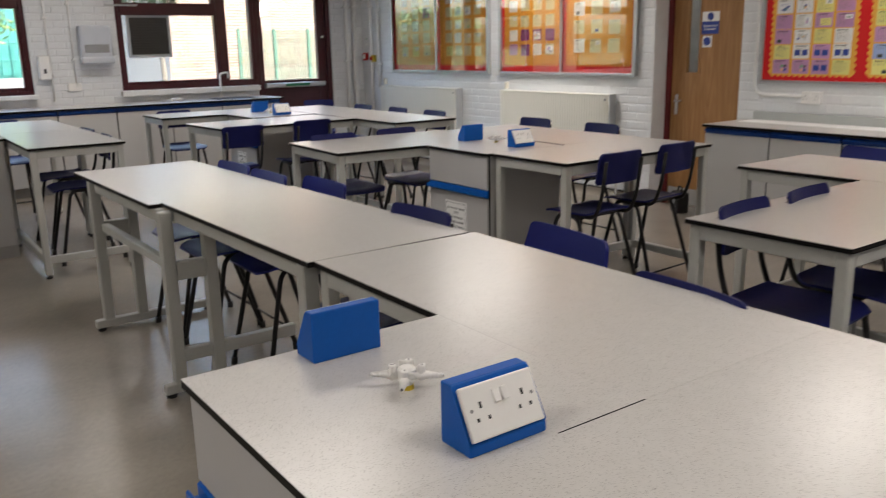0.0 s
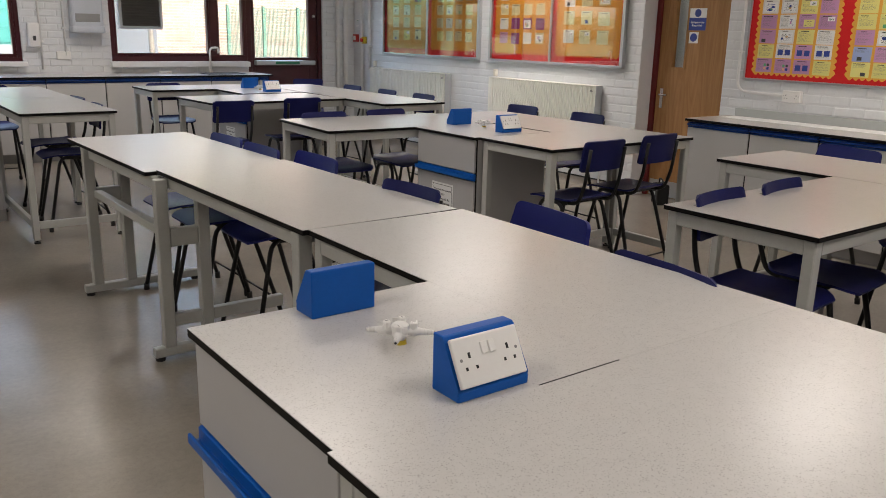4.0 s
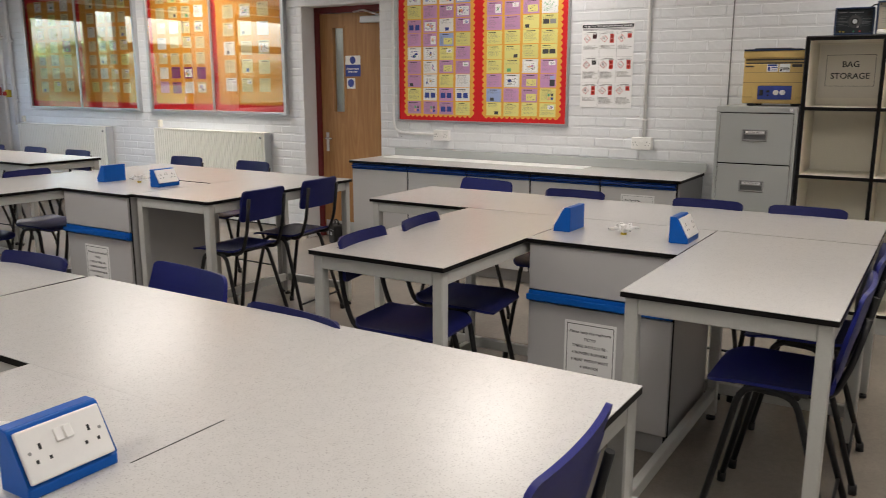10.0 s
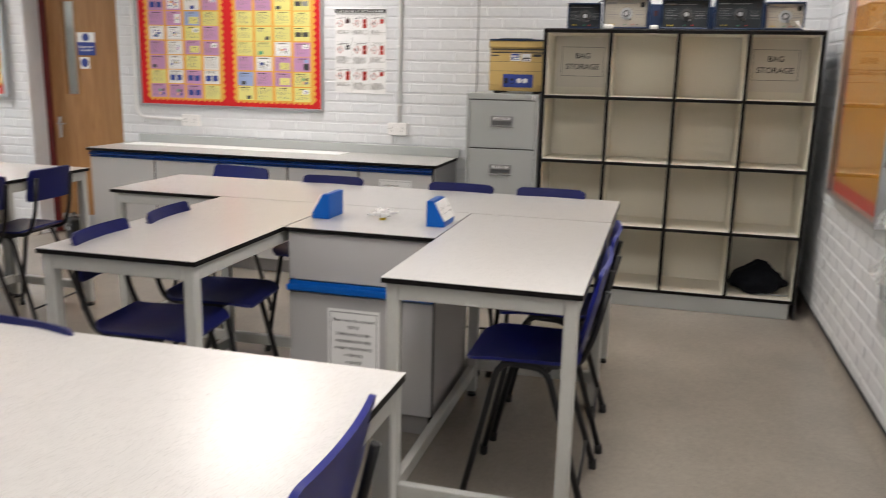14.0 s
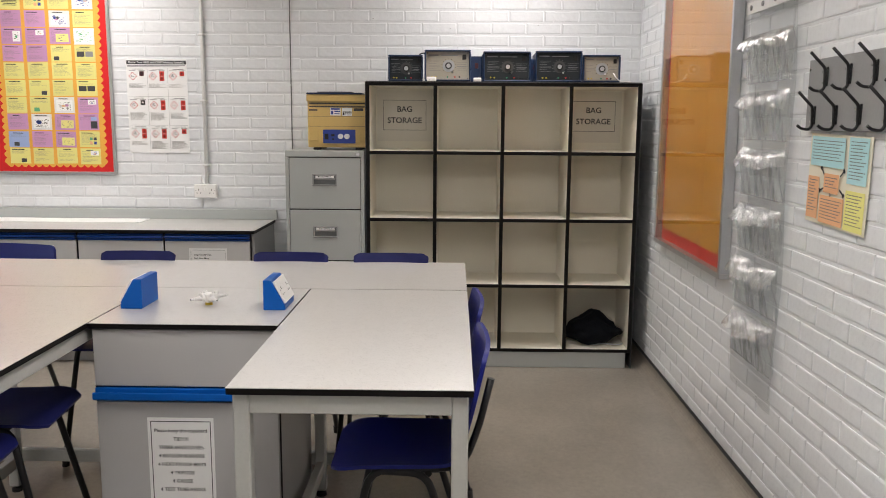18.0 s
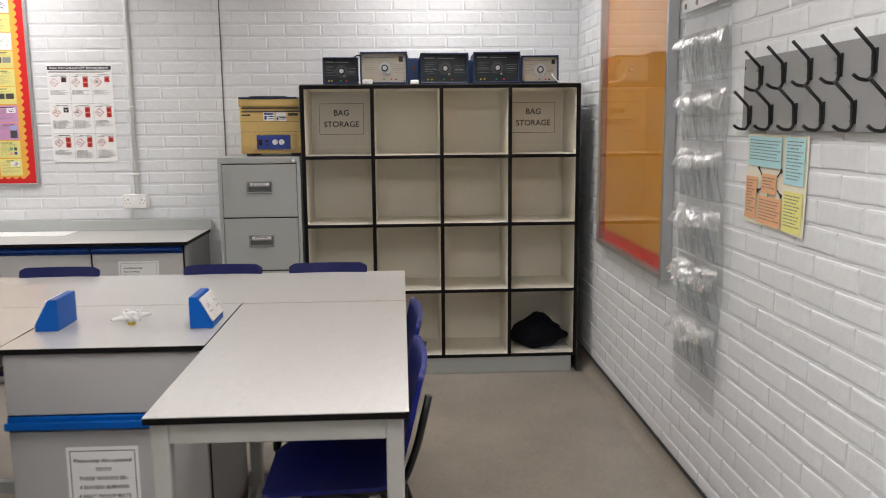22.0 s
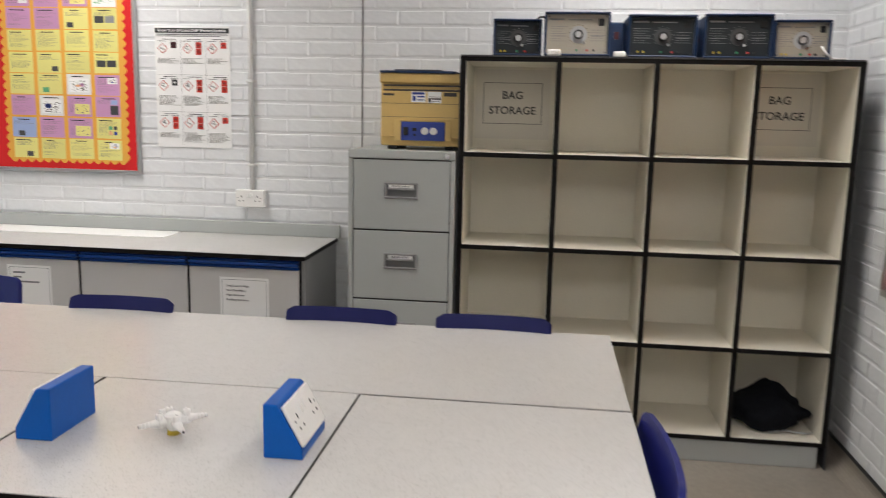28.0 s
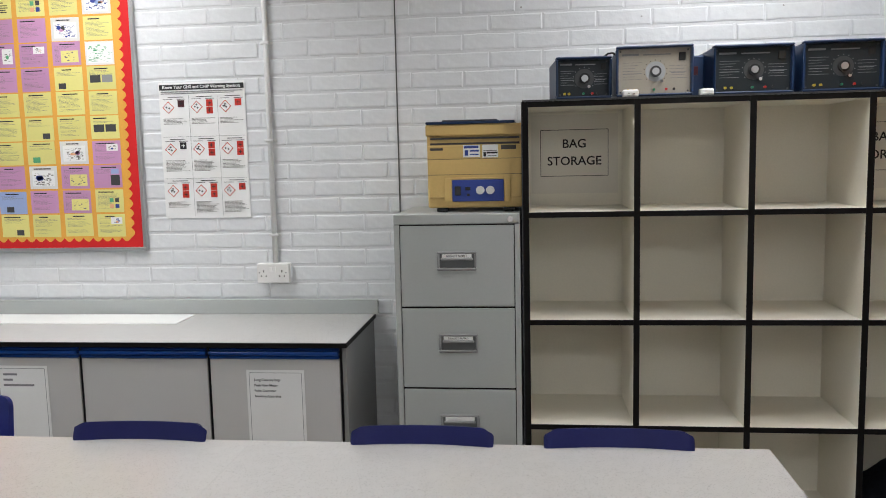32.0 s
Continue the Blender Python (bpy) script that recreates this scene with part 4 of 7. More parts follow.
def socket_box(x, y, z, turn):
    """A wedge-shaped blue bench housing; its local front faces -y."""
    t = thing("socket_box", "blue wedge-shaped bench housing with a white double socket", "socket box", facing(x, y, z, turn), "bench socket boxes")
    w = 0.0785
    bm = bmesh.new()
    prof = [(-0.038, 0.0), (-0.038, 0.018), (-0.034, 0.021), (0.008, 0.100), (0.010, 0.105), (0.038, 0.105), (0.038, 0.0)]
    a, b = [bm.verts.new((-w, p, q)) for p, q in prof], [bm.verts.new((w, p, q)) for p, q in prof]
    n = len(prof)
    for k in range(n):
        bm.faces.new((a[k], a[(k + 1) % n], b[(k + 1) % n], b[k]))
    bm.faces.new(a[::-1])
    bm.faces.new(b)
    bmesh.ops.bevel(bm, geom=bm.edges[:], offset=0.003, segments=2, profile=0.5, affect="EDGES")
    part("housing", bm, BLUE, t)
    up = Vector((0, 0.042, 0.079)).normalized()
    outw = Vector((0, -0.079, 0.042)).normalized()
    c = Vector((0, -0.034, 0.021)) + up * 0.0435 + outw * 0.0003
    m = Matrix(((1, up.x * 0, outw.x, c.x), (0, up.y, outw.y, c.y), (0, up.z, outw.z, c.z), (0, 0, 0, 1)))
    double_socket(t, m)
    return t


def double_socket(parent, m, name="socket_plate"):
    """A British double socket outlet in the plane of m."""
    bm = solid((-0.073, 0.073, -0.043, 0.043, 0.0, 0.009), bevel=0.003, seg=2)
    bm.transform(m)
    plate = part(name, bm, WHITE, parent, "white double socket outlet")
    for s in (-1, 1):
        bm = solid((s * 0.0085 - 0.0065, s * 0.0085 + 0.0065, -0.011, 0.011, -0.002, 0.0035), bevel=0.0012)
        bm.transform(m @ Matrix.Translation((0, 0.017, 0.009)) @ Matrix.Rotation(radians(-7), 4, "X"))
        part("switch", bm, WHITE, plate)
        for a, b, c in ((0.0, 0.010, 0.005), (-0.011, -0.012, 0.003), (0.011, -0.012, 0.003)):
            bm = solid((s * 0.042 + a - 0.0024, s * 0.042 + a + 0.0024, b - c, b + c, 0.0088, 0.0094))
            bm.transform(m)
            part("pin_hole", bm, INK, plate)
        bm = bmesh.new()
        disc(bm, s * 0.0605, 0.004, 0.0088, 0.003, 0.0008, 10)
        bm.transform(m)
        part("screw", bm, BOARD_GREY, plate)
    return plate


def gas_tap(x, y, z, turn):
    t = thing("gas_tap", "white four-way laboratory gas tap with ribbed nozzles on the bench", "gas tap", facing(x, y, z, turn), "gas taps")
    bm = bmesh.new()
    disc(bm, 0, 0, 0.0, 0.0135, 0.009, 20, r2=0.012)
    part("flange", bm, YELLOW, t, "yellow base ring")
    bm = bmesh.new()
    disc(bm, 0, 0, 0.009, 0.011, 0.009, 16)
    disc(bm, 0, 0, 0.018, 0.0175, 0.021, 20)
    disc(bm, 0, 0, 0.039, 0.0175, 0.004, 20, r2=0.012)
    part("column", bm, WHITE, t)
    for k in range(4):
        a = radians(90 * k + 8)
        c, s = math.cos(a), math.sin(a)
        arm = rod([(0.012 * c, 0.012 * s, 0.027), (0.034 * c, 0.034 * s, 0.027), (0.036 * c, 0.036 * s, 0.027), (0.041 * c, 0.041 * s, 0.027), (0.042 * c, 0.042 * s, 0.027), (0.0675 * c, 0.0675 * s, 0.026)], [0.009, 0.009, 0.0075, 0.0075, 0.0066, 0.0042], 12)
        nz = part("nozzle", arm, WHITE, t)
        bore = rod([(0.066 * c, 0.066 * s, 0.026), (0.0681 * c, 0.0681 * s, 0.026)], 0.0026, 10)
        part("bore", bore, INK, nz)
        ribs = bmesh.new()
        for q, r in ((0.048, 0.0066), (0.055, 0.0058), (0.062, 0.0051)):
            rod([(q * c, q * s, 0.0265), ((q + 0.0016) * c, (q + 0.0016) * s, 0.0265)], r, 12, ribs)
        part("hose_ribs", ribs, WHITE, nz)
        bm = bmesh.new()
        disc(bm, 0.027 * c, 0.027 * s, 0.018, 0.0078, 0.026, 14)
        disc(bm, 0.027 * c, 0.027 * s, 0.044, 0.0078, 0.0022, 14, r2=0.006)
        part("tap_head", bm, WHITE, nz)
        slot = solid((-0.004, 0.004, -0.0007, 0.0007, 0.0458, 0.0465))
        slot.transform(Matrix.Translation((0.027 * c, 0.027 * s, 0)) @ Matrix.Rotation(a + 0.5, 4, "Z"))
        part("tap_slot", slot, INK, nz)
        fin = solid((-0.003, 0.013, -0.0018, 0.0018, 0.030, 0.0435), bevel=0.0015)
        fin.transform(Matrix.Translation((0.027 * c, 0.027 * s, 0)) @ Matrix.Rotation(a + radians(78), 4, "Z") @ Matrix.Translation((0.007, 0, 0)))
        part("lever", fin, WHITE, nz)
    return t


# ---- chairs ----
def chair_mould(tall, shade, label):
    """A stacking chair: local front is +y, origin on the floor under the seat."""
    t = thing("chair", label, "chair", None, "laboratory chairs")
    seat_z = 0.545

    def seat(u, v):
        x, y = (u - 0.5) * 0.385, (v - 0.5) * 0.375
        narrow = 1 - 0.08 * (1 - v) - 0.24 * (max(0, abs(v - 0.5) - 0.30) / 0.20) ** 2.6
        dip = -0.016 * (1 - (2 * u - 1) ** 2) * (1 - (2 * v - 1) ** 2)
        fall = -0.020 * max(0, (v - 0.75) / 0.25) ** 2 + 0.018 * max(0, (0.15 - v) / 0.15) ** 2
        return (x * narrow, y, seat_z + dip + fall)

    part("seat", sheet(seat, 14, 18, 0.010), shade, t)
    h = 0.35 if tall else 0.170
    top = 0.865 if tall else 0.880

    def back(u, v):
        u = 0.5 - 0.5 * math.cos(math.pi * u)
        r = 0.034 if tall else 0.019
        wide = 0.445 - 0.085 * (max(0, 0.65 - v) / 0.65) ** 1.5 - 0.09 * max(0, v - 0.65) if tall else 0.349 - 0.020 * v
        x = (u - 0.5) * wide
        e = max(0.0, abs(x) - (wide / 2 - r)) / r
        drop = r * (1 - math.sqrt(max(0.0, 1 - e * e)))
        z = top - h + drop + (h - 2 * drop) * v
        y = (-0.205 - 0.23 * (z - 0.6) if tall else -0.225 - 0.05 * (z - 0.6) - 0.02 * v * v) + 0.017 * (2 * u - 1) ** 2
        return (x, y, z)

    part("backrest", sheet(back, 26, 8, 0.013), shade, t)
    for s in (-1, 1):
        part("front_leg", rod(bent([(s * 0.205, 0.185, 0.02), (s * 0.165, 0.075, 0.525), (s * 0.155, -0.12, 0.523)], 0.06), 0.0115), TUBE, t)
        part("rear_leg", rod(bent([(s * 0.205, -0.235, 0.02), (s * 0.168, -0.085, 0.515), (s * 0.16, 0.05, 0.519)], 0.05), 0.0115), TUBE, t)
        part("upright", rod(bent([(s * 0.145, -0.02, 0.521), (s * 0.145, -0.185, 0.521), (s * 0.145, -0.230, 0.64), (s * 0.145, -0.263 if tall else -0.256, 0.785 if tall else 0.84)], 0.05), 0.0105), TUBE, t)
        for y in (0.185, -0.235):
            part("foot", rod([(s * 0.205, y, 0.0), (s * 0.203, y * 0.99, 0.035)], 0.0155), RUBBER, t)
    part("cross_bar", rod([(-0.165, 0.06, 0.519), (0.165, 0.06, 0.519)], 0.0095), TUBE, t)
    part("cross_bar", rod([(-0.168, -0.09, 0.513), (0.168, -0.09, 0.513)], 0.0095), TUBE, t)
    part("foot_rail", rod([(-0.198, -0.206, 0.115), (0.198, -0.206, 0.115)], 0.006, 8), TUBE, t)
    return t


chair_low = chair_mould(False, NAVY, "navy plastic stacking chair with black tube frame, tucked under table")
chair_tall = chair_mould(True, VIVID, "royal blue plastic chair with tall back, tucked under table")
used = set()


def chair(x, y, turn, tall=False, label=""):
    src = chair_tall if tall else chair_low
    m = facing(x, y, 0, turn)
    if src in used:
        ob = copy_thing(src, m)
    else:
        used.add(src)
        ob = src
        ob.matrix_world = m
    if label:
        ob["label"] = label
    return ob


# island by the camera's start
service_pedestal(3.13, 3.7395, 1.084, 1.695, 0)
c1 = lab_table(3.7325, 0.7765, 0, 1.225, 0.6145, rails="back end_right")
part("joint_strip", solid((-0.19, 0.02, 0.3055, 0.3085, 0.838, 0.8404)), EDGE, c1, "dark open joint in the worktop")
lab_table(4.0425, 1.70815, 90, 1.2477, 0.605, rails="back")
adjustable_table(4.012, 2.998, 91.2, 1.312, 0.61, 0.84, 0.06, None, False)
adjustable_table(3.965, 4.312, 91.0, 1.29, 0.66, 0.832, -0.095, 0.27)
socket_box(3.445, 1.637, 0.84, 180)
gas_tap(3.449, 1.386, 0.84, 41)
socket_box(3.455, 1.140, 0.84, 0)
chair(4.10, 2.62, 94)
short = chair(4.111, 1.476, 84)
short.scale = (1.08, 1, 0.968)
for x, y, turn in ((4.275, 2.09, 83), (4.18, 3.56, 90), (4.085, 3.97, 90), (4.085, 4.42, 91)):
    chair(x, y, turn, True)
chair(3.965, 0.71, 3, True)

# island by the shelves
service_pedestal(5.705, 6.286, 0.791, 1.409, 0)
lab_table(5.681, 0.4797, 0, 1.200, 0.6115, rails="back end_left")
lab_table(5.669, 1.7165, 0.5, 1.231, 0.605, rails="end_left back")
lab_table(6.606, 0.797, 90, 1.244, 0.629, rails="back")
lab_table(6.605, 2.0395, 90, 1.24, 0.630, rails="back end_right")
socket_box(5.990, 1.348, 0.84, 180)
gas_tap(5.993, 1.101, 0.84, 33)
socket_box(5.990, 0.849, 0.84, 0)
for y, turn, x in ((0.522, 90, 6.68), (0.992, 90, 6.68), (1.708, 91, 6.68)):
    chair(x, y, turn)
chair(6.965, 2.475, 79, True, "royal blue plastic chair pulled back from the table")
chair(5.49, 0.385, 1, True)
chair(6.03, 0.385, 2, True)
chair(5.31, 1.705, 185)
chair(5.75, 1.715, 186)

# island by the inner door
service_pedestal(5.645, 6.25, 3.885, 4.49, 0, 0.845)
lab_table(6.305, 3.578, 0.5, 1.235, 0.605, 0.845, rails="back end_right")
lab_table(5.665, 4.88, -3.0, 1.25, 0.76, 0.845, rails="end_left")
lab_table(6.61, 4.53, 90, 1.29, 0.66, 0.845, rails="back")
socket_box(6.02, 4.52, 0.845, 180)
gas_tap(6.06, 4.30, 0.845, 10)
socket_box(6.03, 4.02, 0.845, 0)
chair(6.04, 3.45, 2)
chair(6.57, 3.50, 4)
for y, turn in ((5.13, 92), (4.42, 88)):
    chair(6.93, y, turn)
chair(5.38, 5.03, 178)
chair(5.93, 5.05, 183)

# island by the garden door
service_pedestal(5.66, 6.27, 7.30, 7.95, 0, 0.86)
lab_table(5.64, 6.85, 3, 1.25, 0.72, 0.86, rails="end_left back")
lab_table(5.66, 8.27, 0, 1.25, 0.62, 0.86, rails="end_left")
lab_table(6.60, 6.50, 90, 1.25, 0.62, 0.86, rails="back")
lab_table(6.60, 7.76, 90, 1.25, 0.62, 0.86, rails="back")
socket_box(6.02, 7.98, 0.86, 180)
gas_tap(6.02, 7.72, 0.86, 0)
socket_box(6.02, 7.46, 0.86, 0)
chair(5.18, 6.60, 0)
chair(5.83, 6.68, 0)
for y, turn in ((6.45, 90), (7.09, 88), (7.76, 91)):
    chair(6.86, y, turn)
chair(5.35, 8.36, 180)
chair(7.05, 8.72, 150)

# island behind the teacher's desk
service_pedestal(2.93, 3.55, 6.82, 7.45, -90, 0.875, False)
lab_table(3.24, 8.08, 90, 1.24, 0.62, 0.875, rails="end_right")
lab_table(3.87, 6.60, 90, 1.25, 0.61, 0.875, rails="end_left back")
lab_table(3.87, 7.86, 90, 1.25, 0.61, 0.875, rails="back")
socket_box(3.24, 7.85, 0.875, 180)
white_box = thing("document_tray", "small cream plastic box on the laboratory bench", "box", facing(3.22, 7.12, 0.875, 4))
part("tray", solid((-0.11, 0.11, -0.05, 0.05, 0.0, 0.06), bevel=0.008, seg=2), CREAM, white_box)
chair(3.96, 7.14, 95)
chair(3.94, 6.50, 88)
chair(3.25, 8.45, 180)
chair(3.75, 8.42, 178)


# ---- teacher's desk ----
desk = thing("teacher_desk", "mobile grey demonstration bench with black-edged top and castors", "desk", facing(2.325, 5.49, 0, -1.0))
table_top(desk, 1.53, 0.99, 0.833, "desktop")
part("front_panel", solid((-0.72, 0.685, -0.475, -0.457, 0.115, 0.805), bevel=0.002), DESK_PANEL, desk)
part("panel_edge", solid((0.6855, 0.6915, -0.476, -0.457, 0.115, 0.805)), EDGE, desk)
part("end_panel", solid((0.692, 0.71, -0.455, 0.44, 0.115, 0.805), bevel=0.002), PANEL, desk)
part("end_panel", solid((-0.74, -0.722, -0.455, 0.44, 0.115, 0.805), bevel=0.002), PANEL, desk)
for sx in (-0.70, 0.735):
    part("leg", solid((sx - 0.02, sx + 0.02, -0.475, -0.435, 0.07, 0.806), bevel=0.004), STEEL, desk)
    part("leg", solid((sx - 0.02, sx + 0.02, 0.41, 0.45, 0.07, 0.806), bevel=0.004), STEEL, desk)
    part("foot_bar", solid((sx - 0.018, sx + 0.018, -0.50, 0.46, 0.066, 0.10), bevel=0.004), STEEL, desk)
for sx in (-0.70, 0.735):
    for sy in (-0.50, 0.45):
        bm = bmesh.new()
        disc(bm, sx - 0.014, sy, 0.031, 0.031, 0.028, 16, "x")
        c = part("castor", bm, RUBBER, desk)
        part("castor_fork", solid((sx - 0.02, sx + 0.02, sy - 0.012, sy + 0.012, 0.045, 0.068), bevel=0.003), TUBE, c)
part("centre_rail", solid((-0.68, 0.715, -0.30, -0.26, 0.07, 0.105), bevel=0.004), STEEL, desk)
for sx in (-0.125, 0.235):
    bm = bmesh.new()
    disc(bm, sx, -0.30, 0.034, 0.034, 0.04, 18, "y")
    c = part("castor", bm, RUBBER, desk)
    part("castor_fork", solid((sx - 0.02, sx + 0.02, -0.292, -0.268, 0.045, 0.07), bevel=0.003), TUBE, c)
papers = thing("paper_stack", "stack of pale green papers on the desk", "paper", facing(2.14, 5.26, 0.833, 3))
part("papers", solid((-0.15, 0.15, -0.11, 0.11, 0, 0.025), bevel=0.002), CARDS["c"], papers)
pot = thing("pen_pot", "small dark pot standing on papers on the desk", "pot", facing(2.17, 5.27, 0.858, 0))
bm = bmesh.new()
disc(bm, 0, 0, 0, 0.022, 0.06, 16)
part("pot", bm, CHARCOAL, pot)
gadget = thing("cable_adapter", "small black cable adapter with coiled lead on the desk", "adapter", facing(2.41, 5.22, 0.833, 20))
part("plug", solid((-0.04, 0.04, -0.025, 0.025, 0, 0.03), bevel=0.008, seg=2), RUBBER, gadget)
part("lead", rod([(0.04 + 0.04 * math.cos(a / 2), 0.04 * math.sin(a / 2), 0.006 + 0.002 * a) for a in range(26)], 0.005, 6), RUBBER, gadget)


def office_chair():
    t = thing("office_chair", "black fabric swivel chair with a rounded back behind the desk", "chair", facing(2.35, 6.25, 0, 180))

    def back(u, v):
        a = (u - 0.5) * 2
        half = 0.27 * math.sqrt(max(0.05, 1 - (max(0, v - 0.45) / 0.56) ** 2.6))
        return (a * half, -0.22 + 0.05 * a * a - 0.03 * v, 0.50 + 0.465 * v)

    part("backrest", sheet(back, 14, 14, 0.06), DARK_CLOTH, t)
    part("seat", solid((-0.25, 0.25, -0.22, 0.26, 0.42, 0.51), bevel=0.035, seg=3), DARK_CLOTH, t)
    part("stem", rod([(0, 0, 0.12), (0, 0, 0.42)], 0.025, 12), TUBE, t)
    part("back_stem", rod(bent([(0, 0.0, 0.41), (0, -0.26, 0.41), (0, -0.29, 0.62)], 0.06), 0.018), TUBE, t)
    for k in range(5):
        a = radians(72 * k + 18)
        arm = part("base_arm", rod([(0, 0, 0.12), (0.29 * math.cos(a), 0.29 * math.sin(a), 0.075)], [0.026, 0.016], 8), TUBE, t)
        bm = bmesh.new()
        disc(bm, 0.29 * math.cos(a), 0.29 * math.sin(a) - 0.02, 0.03, 0.03, 0.04, 14, "y")
        part("castor", bm, RUBBER, arm)


office_chair()


# ---- fitted counters ----
def base_unit(m, w, h, d, rail=True, label=""):
    """A base cupboard: local x right, y up, z out to its front at 0."""
    t = thing("base_cupboard", label or "grey melamine base cupboard with a blue handle rail", "cupboard", m, "base cupboards")
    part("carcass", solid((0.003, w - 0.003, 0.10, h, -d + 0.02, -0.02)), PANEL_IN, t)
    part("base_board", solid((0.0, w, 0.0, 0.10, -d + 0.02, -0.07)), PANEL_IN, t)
    part("hinge_strip", solid((w - 0.006, w, 0.10, h - 0.002, -0.02, -0.004)), EDGE, t)
    door = part("door", solid((0.004, w - 0.008, 0.105, h - 0.048, -0.019, 0.0), bevel=0.002), DOOR_GREY, t)
    if rail:
        bm = solid((0.004, w - 0.008, h - 0.046, h - 0.034, -0.019, 0.006), (0.004, w - 0.008, h - 0.030, h - 0.016, -0.019, 0.016), (0.004, w - 0.008, h - 0.014, h - 0.004, -0.019, 0.004), bevel=0.003)
        part("handle_rail", bm, RAIL_BLUE, door, "dark blue ribbed handle rail")
    return t, door


def door_notice(door, x0, x1, y0, y1, lines, text=""):
    n = part("notice", solid((x0, x1, y0, y1, 0.0, 0.0012)), PAPER, door, "white paper notice")
    part("notice_border", solid((x0 + 0.012, x1 - 0.012, y1 - 0.012, y1 - 0.0105, 0.0012, 0.0016), (x0 + 0.012, x1 - 0.012, y0 + 0.0105, y0 + 0.012, 0.0012, 0.0016), (x0 + 0.0105, x0 + 0.012, y0 + 0.012, y1 - 0.012, 0.0012, 0.0016), (x1 - 0.012, x1 - 0.0105, y0 + 0.012, y1 - 0.012, 0.0012, 0.0016)), GREY_INK, n)
    if text:
        words("notice_text", text, 0.0135, Matrix.Translation((x0 + 0.03, y1 - 0.072, 0.0016)), INK, n, 1.6, "LEFT")
    else:
        bars("notice_text", [(x0 + 0.03, x0 + 0.03 + l, y1 - 0.04 - 0.022 * k, y1 - 0.032 - 0.022 * k) for k, l in enumerate(lines)], GREY_INK, n, 0.0012)


LIST_A = "Lung Capacity Bags\nPeak Flow Meter\nPulse Oximeter\nSmoking Apparatus"
FRONT_X, TOP_Z = 7.965, 0.842
edges = [4.12, 3.569, 3.035, 2.506, 1.977, 1.452]
for k, (a, b) in enumerate(zip(edges, edges[1:])):
    t, door = base_unit(on_east(a, 0, WALL_E - FRONT_X - 0.02), a - b, TOP_Z - 0.022, WALL_E - FRONT_X - 0.04)
    if k == 4:
        door_notice(door, 0.148, 0.378, 0.41, 0.73, [], LIST_A)
        t["label"] = "grey base cupboard with blue handle rail and typed equipment list"
    if k == 2:
        door_notice(door, 0.165, 0.385, 0.42, 0.74, [0.06, 0.04, 0.13])
        t["label"] = "grey base cupboard with blue handle rail and paper notice"
end = thing("counter_end_panel", "dark grey end panel of the side counter", "panel", Matrix())
part("panel", solid((FRONT_X + 0.03, WALL_E - 0.01, 1.434, 1.450, 0.0, TOP_Z - 0.0215)), BOARD_GREY, end)


def worktop(name, x0, x1, y0, y1, z, label):
    t = thing(name, label, "worktop", Matrix())
    core = part("core", solid((x0, x1, y0, y1, z - 0.021, z - 0.002), bevel=0.0015), EDGE, t, "black core edge")
    part("laminate", solid((x0 + 0.002, x1 - 0.002, y0 + 0.002, y1 - 0.002, z - 0.0022, z)), TOP, core)
    return t


side_top = worktop("side_worktop", FRONT_X, WALL_E - 0.008, 1.425, 4.135, TOP_Z, "long speckled grey worktop with black edges against the brick wall")
part("upstand", solid((WALL_E - 0.030, WALL_E - 0.008, 1.41, 4.07, TOP_Z + 0.0005, TOP_Z + 0.066), bevel=0.002), CABINET, side_top, "grey upstand")
glass_sheet = thing("plastic_sheet", "long pale translucent sheet lying on the worktop", "sheet", facing(8.40, 3.15, TOP_Z, 0))
part("sheet", solid((-0.10, 0.10, -0.90, 0.90, 0.0, 0.004), bevel=0.001), PAPER, glass_sheet)

# counter under the windows
NZ, NF = 0.90, 9.57
ux = -0.35
k = 0
while ux < 6.9:
    w = min(0.60, 6.98 - ux)
    t, door = base_unit(Matrix(((1, 0, 0, ux), (0, 0, -1, NF + 0.02), (0, 1, 0, 0), (0, 0, 0, 1))), w, NZ - 0.022, WALL_N - NF - 0.04)
    if k == 4:
        door_notice(door, 0.15, 0.45, 0.62, 0.80, [0.18, 0.1])
    ux += 0.60
    k += 1
worktop("window_worktop", -0.38, 7.02, NF, WALL_N - 0.008, NZ, "long speckled laminate worktop with black edges under the windows")


def sink(x):
    t = thing("sink", "black inset laboratory sink with a raised rim in the worktop", "sink", facing(x, 9.86, NZ, 0), "sinks")
    part("rim", solid((-0.25, 0.25, -0.17, -0.14, 0.0005, 0.006), (-0.25, 0.25, 0.14, 0.17, 0.0005, 0.006), (-0.25, -0.22, -0.14, 0.14, 0.0005, 0.006), (0.22, 0.25, -0.14, 0.14, 0.0005, 0.006), bevel=0.002), RUBBER, t)
    part("bowl", solid((-0.22, 0.22, -0.14, 0.14, 0.0005, 0.002)), CHARCOAL, t)


